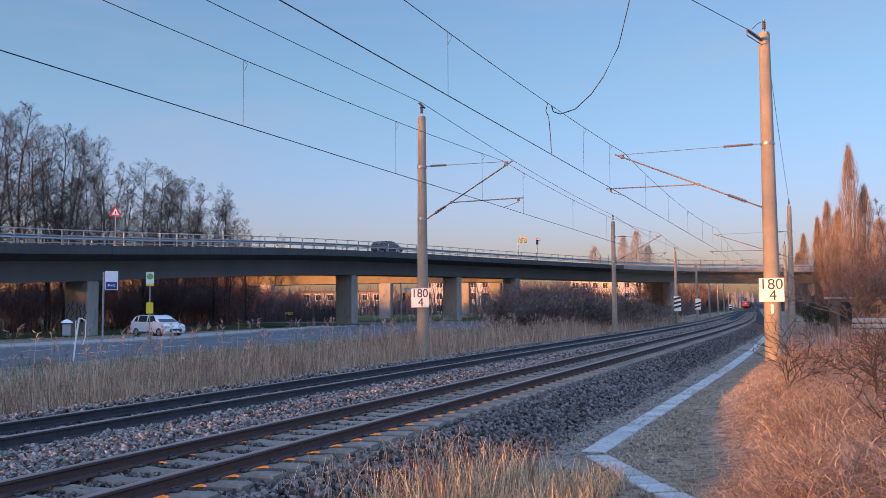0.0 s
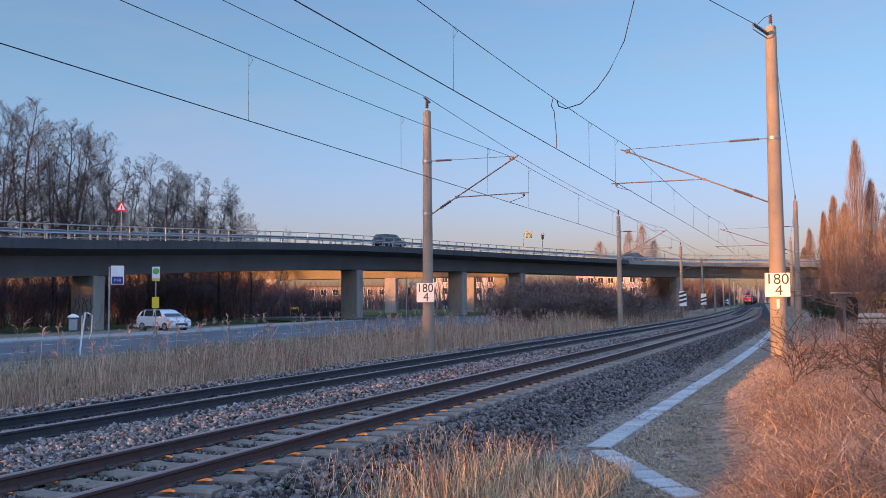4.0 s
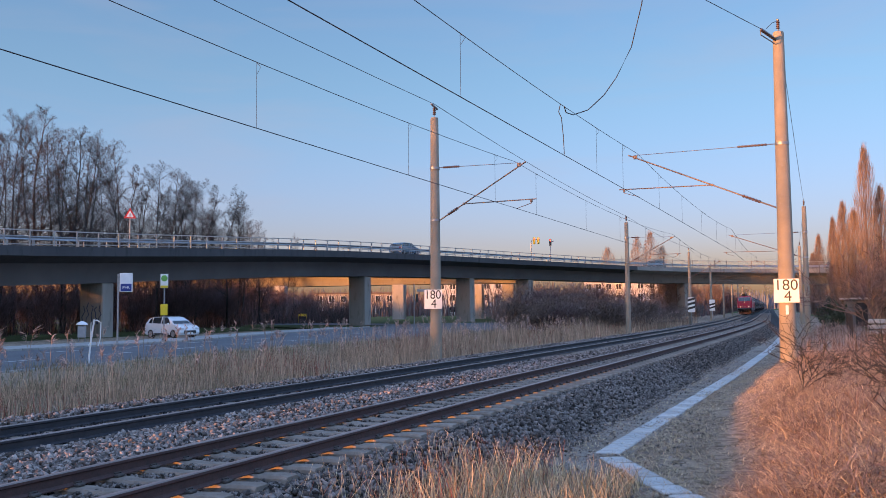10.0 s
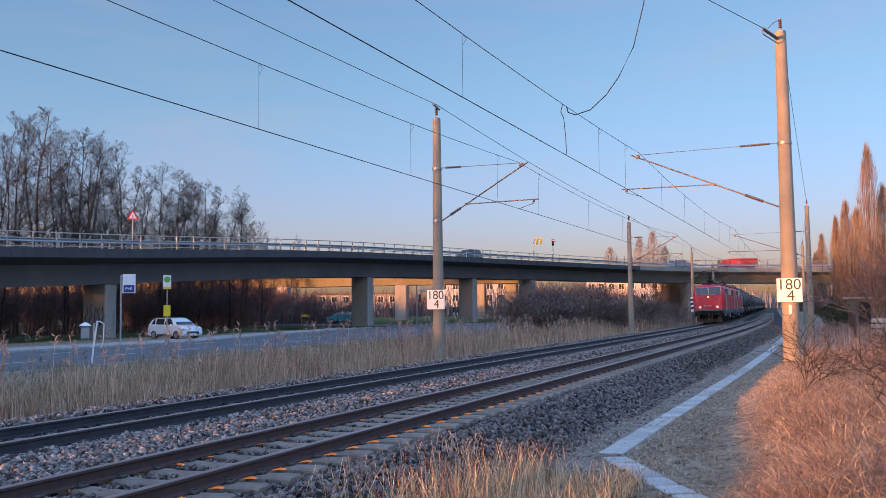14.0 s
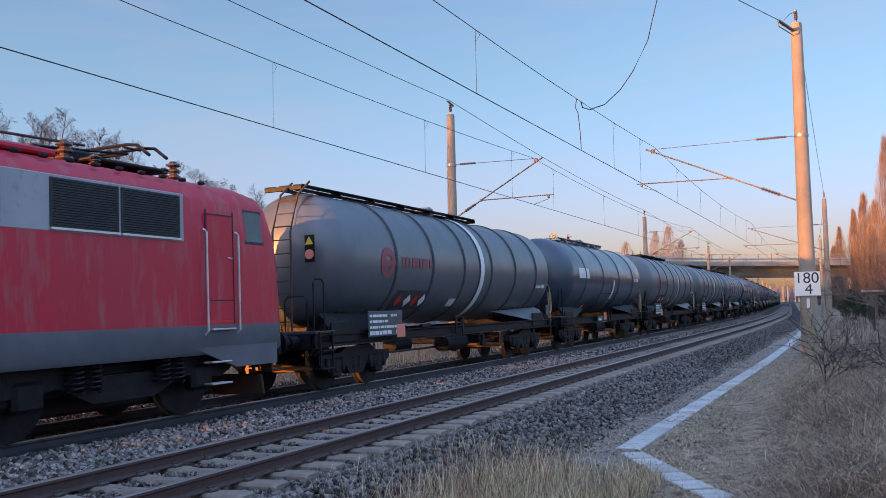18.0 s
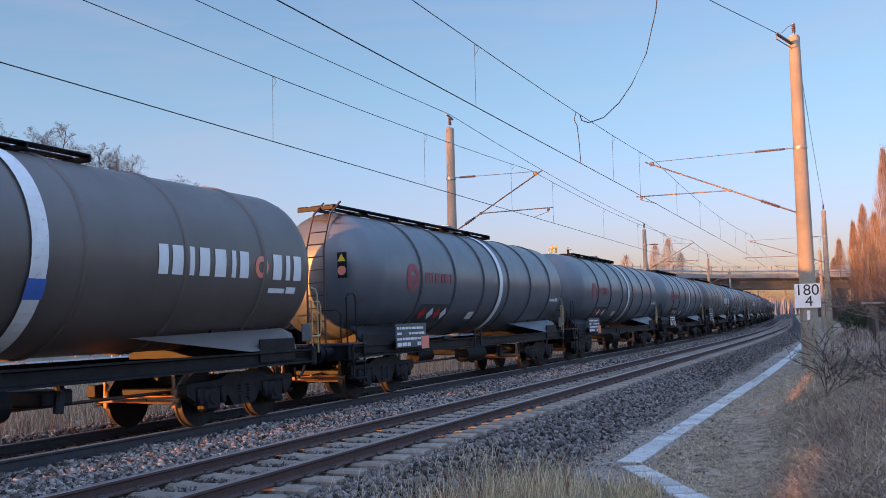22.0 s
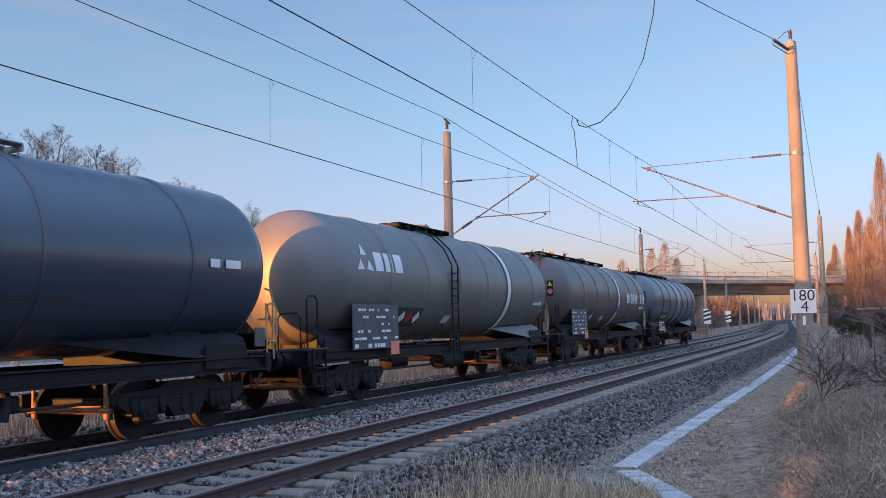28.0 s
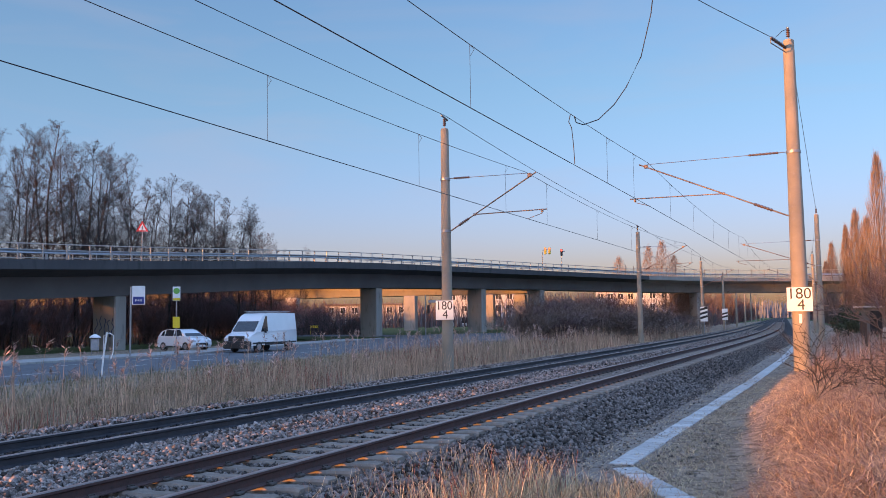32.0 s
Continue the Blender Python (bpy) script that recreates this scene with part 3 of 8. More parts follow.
# darker copies of the bridge concrete: the ramp's shaded side is put in as colour
SHADE_DARK = mat("shade_dark_concrete", (0.054, 0.052, 0.056), (0.076, 0.073, 0.075), 0.3, 0.9, bump=0.2, bscale=25, c3=(0.036, 0.035, 0.037), wear=0.08, stretch=(1, 1, 0.25))
SHADE_DARK2 = mat("shade_dark_girder", (0.11, 0.104, 0.108), (0.14, 0.133, 0.135), 0.25, 0.9, bump=0.2, bscale=25, c3=(0.3, 0.2, 0.14), wear=-0.04)
br_rows = spline(EDGE, 16)
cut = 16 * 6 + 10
viaduct(None, 9.5, "long curved concrete ramp with steel railings, its shade put in as dark colour", rows=br_rows[: cut + 1], slab=SHADE_DARK, beam=SHADE_DARK2)
viaduct(None, 9.5, "concrete road bridge over the railway, lit orange", "road_bridge", rows=[(x, y, z + 0.004, a) for x, y, z, a in br_rows[cut:]])


# railings: one post, shared; rails in stretches
post_mesh = Mesh().box(0, 0, 0.52, 0.07, 0.09, 1.04, 0.01).data("railing_post", GALV)
guard_post_mesh = Mesh().box(0, 0, 0.33, 0.06, 0.1, 0.66, 0.01).data("guard_post", GALV)
MESHFENCE = mat("fence_panel", (0.36, 0.33, 0.3), (0.42, 0.39, 0.36), 1.5, 0.8)
P_ALL = np.array(br_rows)
seg_all = np.r_[0, np.cumsum(np.hypot(np.diff(P_ALL[:, 0]), np.diff(P_ALL[:, 1])))]


def on_bridge(s, off=0.0):
    """Place and heading on the viaduct, s metres along its near edge and off metres in from it."""
    x, y, z, a = (float(np.interp(s, seg_all, P_ALL[:, k])) for k in range(4))
    return x - off * math.cos(a), y - off * math.sin(a), z, a


def stretch(s0, s1, off, profile, step=4.0):
    n = max(2, int((s1 - s0) / step) + 1)
    line = [on_bridge(s0 + (s1 - s0) * i / (n - 1), off) for i in range(n)]
    return sweep(line, profile)


def square(cx, cz, w, h):
    return [(cx - w, cz - h), (cx + w, cz - h), (cx + w, cz + h), (cx - w, cz + h)]


S_FENCE = 262.0
near_rail = thing("bridge_railing", "grey steel railing with guard rail along the viaduct's edge", "railing", kind="structure")
for cz, hw in ((1.04, 0.035), (0.62, 0.02)):
    m = Mesh()
    m.loft(stretch(96, S_FENCE, 0.12, square(0, cz, hw, hw)))
    part("hand_rail" if cz > 1 else "mid_rail", m, GALV, near_rail)
for k in range(int((S_FENCE - 96) / 2.0)):
    x, y, z, a = on_bridge(96 + 2.0 * k, 0.12)
    part("post", post_mesh, None, near_rail, m=pose(x, y, z, 0, 0, math.degrees(a)))
guard = thing("guard_rail", "galvanised crash barrier beside the carriageway", "guard rail", kind="structure")
m = Mesh()
m.loft(stretch(96, 330, 0.95, [(-0.04, 0.42), (0.02, 0.46), (-0.03, 0.56), (0.02, 0.66), (-0.04, 0.72), (-0.06, 0.56)]))
part("beam", m, GALV, guard)
for k in range(int((330 - 96) / 2.0)):
    x, y, z, a = on_bridge(97 + 2.0 * k, 1.0)
    part("guard_post", guard_post_mesh, None, guard, m=pose(x, y, z, 0, 0, math.degrees(a)))
back_rail = thing("bridge_railing", "grey steel railing on the far side of the viaduct", "railing", kind="structure")
for cz in (1.04, 0.6):
    m = Mesh()
    m.loft(stretch(96, 330, 9.35, square(0, cz, 0.035, 0.035)))
    part("hand_rail", m, GALV, back_rail)
for k in range(int((330 - 96) / 2.5)):
    x, y, z, a = on_bridge(96 + 2.5 * k, 9.35)
    part("post", post_mesh, None, back_rail, m=pose(x, y, z, 0, 0, math.degrees(a)))
# screens over the railway
screen = thing("protection_screen", "grey barred protection screen on posts above the railway", "fence", kind="structure")
for k in range(36):
    s = S_FENCE + 2.3 * k
    x, y, z, a = on_bridge(s, 0.14)
    m = bpy.data.meshes.get("screen_post") or Mesh().box(0, 0, 0.75, 0.07, 0.09, 1.5, 0.01).data("screen_post", RUSTYARM)
    part("screen_post", m, None, screen, m=pose(x, y, z, 0, 0, math.degrees(a)))
    panel = Mesh()
    top = 1.34 if k > 3 else 0.9 + 0.1 * k
    for cz in (0.12, 0.55, top):
        panel.loft(stretch(s + 0.05, s + 2.25, 0.14, square(0, cz, 0.02, 0.025), 3))
    for q in range(11):
        bx, by, bz, ba = on_bridge(s + 0.2 + 0.19 * q, 0.14)
        panel.box(bx, by, bz + (top + 0.12) / 2, 0.022, 0.022, top - 0.12)
    part("screen_panel", panel, MESHFENCE, screen)
# piers
def pier(x, y, z0, z1, w, d, turn, name="bridge_pier", label="square concrete pier under the viaduct"):
    t = thing(name, label, "pier", pose(x, y, z0, 0, 0, turn), "viaduct piers", "structure")
    m = Mesh()
    m.box(0, 0, (z1 - z0) / 2 - 0.2, w, d, z1 - z0 + 0.4, 0.08)
    part("column", m, BRIDGE, t)
    m = Mesh()
    m.box(0, 0, z1 - z0 - 0.06, w * 0.7, d * 0.7, 0.16, 0.02)
    part("bearing", m, BRIDGE2, t)
    return t


INK = mat("spray_paint_blue", (0.02, 0.03, 0.09), (0.04, 0.05, 0.13), 8, 0.6)


def scribble(t, seed):
    """Unreadable spray strokes on a pier's front."""
    r = random.Random(seed)
    m = Mesh()
    for k in range(5):
        x = -0.85 + 0.4 * k
        pts = [(x + r.uniform(-0.08, 0.32), 1.15 + q * 0.3 + r.uniform(-0.2, 0.2)) for q in range(6)]
        for (xa, za), (xb, zb) in zip(pts, pts[1:]):
            m.box((xa + xb) / 2, -0.604, (za + zb) / 2, math.hypot(xb - xa, zb - za) + 0.05, 0.012, 0.07, 0.004, 0, Matrix.Rotation(-math.atan2(zb - za, xb - xa), 3, "Y"))
    part("graffiti", m, INK, t, "dark blue spray-painted scribble")


for s in (126, 169.4, 206.6, 229.6, 244.4, 285.6):
    x, y, z, a = on_bridge(s, 3.6)
    column = pier(x, y, -0.4, z - 2.62, 2.3, 1.2, math.degrees(a))
    if s == 169.4:
        scribble(column, 4)
# the ramp that joins from behind
LINK = [(-140, 118, 7.9), (-100, 122, 8.1), (-72, 128, 8.3), (-46, 136, 8.4)]
viaduct(LINK, 9.0, "second concrete ramp behind, lit orange by the low sun", "viaduct_ramp")
for x, y in ((-108, 119.5), (-82, 124), (-63.2, 129.2), (-51.6, 133.6), (-47.6, 137.4)):
    pier(x, y, 0.0, 5.6, 1.9, 1.4, 8)
# abutment and bank on the right of the railway
m = Mesh()
m.loft([[(x, y, z) for x, z in ((6 + dx, 5.2), (6 + dx, -0.6), (70, -0.6), (70, 5.2))] for y, dx in ((174, 0.0), (188, 1.0))])
solid("bridge_abutment", m, BRIDGE2, "concrete abutment at the viaduct's end", "abutment", "structure")

# ---- the freight train ----
RED = mat("loco_red", (0.56, 0.012, 0.036), (0.47, 0.022, 0.045), 0.9, 0.42, c3=(0.4, 0.09, 0.09), wear=0.1, bump=0.02, bscale=8, spec=0.35, stretch=(1, 1, 0.22))
LOCOGREY = mat("loco_grey", (0.075, 0.086, 0.105), (0.105, 0.115, 0.135), 1.2, 0.5, c3=(0.1, 0.09, 0.085), wear=0.05)
BANDGREY = mat("loco_band_grey", (0.26, 0.27, 0.29), (0.31, 0.32, 0.34), 1.2, 0.5, c3=(0.2, 0.17, 0.16), wear=0.03)
FRAMEW = mat("window_frame_pale", (0.34, 0.31, 0.28), (0.4, 0.37, 0.34), 4, 0.5)
DARKGLASS = mat("cab_glass", (0.02, 0.024, 0.028), (0.035, 0.04, 0.045), 2, 0.04, spec=0.9)
MILKGLASS = mat("engine_room_glass", (0.25, 0.29, 0.3), (0.34, 0.37, 0.38), 2, 0.12, spec=0.7)
LOUVRE = mat("louvre_black", (0.006, 0.008, 0.011), (0.014, 0.016, 0.02), 5, 0.55)
UNDER = mat("underframe_grime", (0.006, 0.0065, 0.009), (0.014, 0.014, 0.017), 4, 0.5, 0.0, bump=0.3, bscale=30, c3=(0.06, 0.036, 0.025), wear=-0.02, spec=0.18)
RIGGING = mat("rusty_brake_gear", (0.36, 0.2, 0.11), (0.26, 0.13, 0.075), 7, 0.7, 0.0, bump=0.3, bscale=30, c3=(0.09, 0.06, 0.045), wear=0.04)
RUSTYSTEEL = mat("brown_steel", (0.1, 0.052, 0.036), (0.07, 0.042, 0.034), 6, 0.75, 0.2, bump=0.2, bscale=40)
TREAD = mat("wheel_tread", (0.12, 0.1, 0.09), (0.18, 0.155, 0.14), 4, 0.45, 0.7)
LAMPON = glow("headlight_on", (1.0, 0.6, 0.22), 0.2)
LAMPOFF = mat("lamp_glass", (0.5, 0.5, 0.48), (0.6, 0.6, 0.58), 5, 0.15)
SILVER = mat("handrail_silver", (0.5, 0.5, 0.5), (0.6, 0.6, 0.6), 5, 0.4, 0.6)
HATCH = mat("orange_plate", (0.75, 0.2, 0.13), (0.8, 0.25, 0.17), 4, 0.5)
SIGNRED = mat("diamond_red", (0.6, 0.02, 0.02), (0.65, 0.04, 0.03), 4, 0.5)
LOGORED = mat("logo_red_faded", (0.36, 0.05, 0.06), (0.24, 0.08, 0.085), 5, 0.7, c3=(0.13, 0.12, 0.125), wear=0.08)
STRIPE = mat("stripe_white", (0.6, 0.6, 0.6), (0.7, 0.7, 0.7), 2, 0.6, c3=(0.35, 0.33, 0.31), wear=0.02)
LOGOWHITE = mat("logo_white", (0.62, 0.62, 0.62), (0.7, 0.7, 0.7), 2, 0.6, c3=(0.4, 0.38, 0.36), wear=0.0)
BLUE = mat("band_blue", (0.03, 0.12, 0.4), (0.05, 0.15, 0.45), 3, 0.5)
YELLOW = mat("yellow_paint", (0.6, 0.42, 0.03), (0.66, 0.47, 0.05), 4, 0.5)
PANEL = mat("data_panel", (0.06, 0.06, 0.065), (0.085, 0.085, 0.09), 3, 0.6, c3=(0.14, 0.13, 0.12), wear=-0.04)


def tank_mat(name, a, b, rough, c3, wear=0.03, coat=0.0, spec=0.95):
    return mat(name, a, b, 0.7, rough, c3=c3, wear=wear, bump=0.04, bscale=5, coat=coat, stretch=(1, 1, 0.6), spec=spec)


TANKS = {
    "dark": tank_mat("tank_dark_grey", (0.062, 0.076, 0.092), (0.084, 0.098, 0.115), 0.36, (0.05, 0.051, 0.055)),
    "smoky": tank_mat("tank_smoke_grey", (0.07, 0.074, 0.082), (0.094, 0.096, 0.102), 0.38, (0.075, 0.072, 0.072)),
    "gloss": tank_mat("tank_blue_black", (0.014, 0.033, 0.058), (0.019, 0.041, 0.07), 0.34, (0.025, 0.04, 0.06), 0.0, 0.35, 0.7),
    "brown": tank_mat("tank_taupe", (0.088, 0.07, 0.062), (0.112, 0.09, 0.08), 0.42, (0.1, 0.075, 0.062), 0.02, 0.0, 0.7),
    "green": tank_mat("tank_grey_green", (0.1, 0.1, 0.095), (0.132, 0.128, 0.12), 0.45, (0.1, 0.09, 0.08), 0.02),
    "redtop": tank_mat("tank_red_grey", (0.24, 0.05, 0.045), (0.17, 0.1, 0.095), 0.5, (0.1, 0.09, 0.09), 0.05),
}
# dark grey for seams and fields; on weld rings it paints in their shaded edges
RINGS = mat("ring_shade_dark_grey", (0.034, 0.037, 0.042), (0.05, 0.053, 0.058), 2, 0.7, bump=0.1, bscale=20)
HOOP = mat("handrail_tan", (0.36, 0.25, 0.12), (0.44, 0.31, 0.16), 6, 0.55)
TRAIN = []          # (vehicle, metres from the train's nose to its middle)
KEPT = {}


def kept(key, make, mats, smooth=None):
    """One mesh for all parts that look alike."""
    if key not in KEPT:
        KEPT[key] = make().data(key[0] if isinstance(key, tuple) else key, mats, smooth)
    return KEPT[key]


def wheelset_mesh(r):
    m = Mesh()
    for s in (-1, 1):
        x = s * 0.72
        m.tube([(x - s * 0.02, 0, 0), (x - s * 0.02 + s * 0.001, 0, 0)], [0.09, r + 0.028], 28, 0, cap=False)
        m.tube([(x - s * 0.02, 0, 0), (x + s * 0.012, 0, 0), (x + s * 0.02, 0, 0), (x + s * 0.115, 0, 0)], [r + 0.028, r + 0.026, r, r - 0.006], 28, 1, cap=False)
        m.tube([(x + s * 0.115, 0, 0), (x + s * 0.1, 0, 0), (x + s * 0.07, 0, 0), (x + s * 0.07, 0, 0), (x + s * 0.14, 0, 0)], [r - 0.006, r - 0.07, r - 0.08, 0.16, 0.12], 28, 0)
    m.tube([(-0.95, 0, 0), (0.95, 0, 0)], 0.08, 14, 2)
    return m


def coil(m, x, y, z0, z1, r=0.09, turns=5, slot=0):
    pts = []
    for i in range(turns * 8 + 1):
        a = 2 * math.pi * i / 8
        pts.append((x + r * math.cos(a), y + r * math.sin(a), z0 + (z1 - z0) * i / (turns * 8)))
    m.tube(pts, 0.02, 5, slot)


def wagon_bogie(parent, y):
    def frame_mesh(s):
        m = Mesh()
        prof = [(-1.5, 0.56), (-1.5, 0.74), (-0.7, 0.76), (-0.42, 0.86), (0.42, 0.86), (0.7, 0.76), (1.5, 0.74), (1.5, 0.56), (1.2, 0.38), (0.62, 0.36), (0.45, 0.5), (0.3, 0.3), (-0.3, 0.3), (-0.45, 0.5), (-0.62, 0.36), (-1.2, 0.38)]
        m.loft([[(s * x, a, b) for a, b in prof] for x in (0.9, 0.93, 1.05, 1.08)])
        return m

    def bolster():
        m = Mesh()
        m.box(0, 0, 0.72, 1.9, 0.5, 0.2, 0.03)
        m.box(0, -1.15, 0.6, 1.9, 0.1, 0.12, 0.02)
        m.box(0, 1.15, 0.6, 1.9, 0.1, 0.12, 0.02)
        return m

    def box_mesh():
        m = Mesh()
        m.box(0, 0, -0.02, 0.22, 0.42, 0.4, 0.05)
        m.box(0.02, -0.3, 0.04, 0.16, 0.14, 0.3, 0.03)
        m.box(0.02, 0.3, 0.04, 0.16, 0.14, 0.3, 0.03)
        m.cyl(0.1, 0, 0, 0.12, 0.06, "x", 14, ch=0.015)
        return m

    def spring(s):
        m = Mesh()
        coil(m, 0, -0.12, 0.0, 0.26)
        coil(m, 0, 0.12, 0.0, 0.26)
        return m

    b = part("bogie", kept("bolster", bolster, UNDER), None, parent, m=pose(0, y, 0))
    for s in (-1, 1):
        part("side_frame", kept(("side_frame", s), lambda: frame_mesh(s), UNDER), None, b)
        part("spring", kept("spring", lambda: spring(1), UNDER, 60), None, b, m=pose(s * 1.0, 0, 0.37))
    def rigging():
        m = Mesh()
        for e in (-1, 1):
            m.tube([(-0.85, e * 1.42, 0.48), (0, e * 1.62, 0.52), (0.85, e * 1.42, 0.48)], 0.04, 7)
            m.tube([(-0.85, e * 1.42, 0.48), (0.85, e * 1.42, 0.48)], 0.032, 7)
            for x in (-0.74, 0.74):
                m.box(x, e * 1.4, 0.5, 0.1, 0.07, 0.3, 0.02)
                m.box(x, e * 1.42, 0.74, 0.05, 0.05, 0.34, 0.01)
            m.tube([(0.12, e * 1.6, 0.56), (0.16, e * 0.3, 0.66)], 0.025, 6)
            m.tube([(0.3, e * 1.6, 0.5), (0.3, e * 2.3, 0.56)], 0.028, 6)
        return m

    part("brake_rigging", kept("brake_rigging", rigging, RIGGING, 40), None, b, "rusty brake beams and rods")
    for a in (-0.9, 0.9):
        part("wheelset", kept("wheelset", lambda: wheelset_mesh(0.46), [UNDER, TREAD, RIGGING], 35), None, b, m=pose(0, a, 0.46))
        for s in (-1, 1):
            part("axle_box", kept("axle_box", box_mesh, UNDER, 40), None, b, m=pose(s * 1.03, a, 0.48, 0, 0, 0 if s > 0 else 180))
    return b


def buffer_mesh():
    m = Mesh()
    m.tube([(0, 0, 0), (0, -0.3, 0)], 0.12, 14)
    m.tube([(0, -0.28, 0), (0, -0.55, 0)], 0.085, 14)
    m.tube([(0, -0.55, 0), (0, -0.58, 0), (0, -0.62, 0)], [0.22, 0.225, 0.19], 18)
    return m


def hook_mesh():
    m = Mesh()
    m.tube([(0, 0, 0), (0, -0.35, 0), (0, -0.45, 0.08), (0, -0.52, 0.02), (0, -0.48, -0.05)], 0.035, 8)
    m.tube([(0.04, -0.4, 0.02), (0.05, -0.5, -0.25), (0.0, -0.52, -0.4), (-0.05, -0.5, -0.25), (-0.04, -0.4, 0.02)], 0.02, 6)
    m.tube([(0.35, -0.1, -0.1), (0.36, -0.3, -0.35), (0.3, -0.42, -0.45), (0.25, -0.4, -0.2)], 0.03, 7)
    return m


def running_gear(v, length, pivot, y_beam):
    """Buffers and hooks at both ends."""
    for e in (-1, 1):
        turn = 0 if e < 0 else 180
        for s in (-1, 1):
            part("buffer", kept("buffer", buffer_mesh, UNDER, 40), None, v, m=pose(s * 0.875, e * (length / 2 - 0.62), 1.05, 0, 0, turn))
        part("coupling_hook", kept("coupling_hook", hook_mesh, RUSTYSTEEL, 50), None, v, m=pose(0, e * (length / 2 - 0.6), 0.98, 0, 0, turn))


def patch(y0, y1, a0, a1, r, zc, n=8):
    """A sheet that hugs a round tank between two angles (degrees up from the side)."""
    m = Mesh()
    rows = []
    for i in range(n + 1):
        a = radians(a0 + (a1 - a0) * i / n)
        rows.append([(r * math.cos(a), y, zc + r * math.sin(a)) for y in (y0, y1)])
    m.loft(rows, closed=False, caps=False)
    return m


def add_shape(m, pts, r, zc):
    """A flat outline (along y, up the tank's skin in metres from its middle line) laid on the tank."""
    q = [Vector(p) for p in (list(pts) + [pts[-1]] if len(pts) == 3 else pts)]
    k = 6
    vs, fs = [], []
    for i in range(k + 1):
        for j in range(k + 1):
            p = q[0].lerp(q[1], i / k).lerp(q[3].lerp(q[2], i / k), j / k)
            vs.append((r * math.cos(p.y / r), p.x, zc + r * math.sin(p.y / r)))
    for i in range(k):
        for j in range(k):
            fs.append((i * (k + 1) + j, (i + 1) * (k + 1) + j, (i + 1) * (k + 1) + j + 1, i * (k + 1) + j + 1))
    m.add(vs, fs)


def ring_outline(y, u, r0, r1, n=16):
    quads = []
    for i in range(n):
        a, b = 2 * math.pi * i / n, 2 * math.pi * (i + 1) / n
        quads.append([(y + r * math.cos(c), u + r * math.sin(c)) for r, c in ((r0, a), (r1, a), (r1, b), (r0, b))])
    return quads


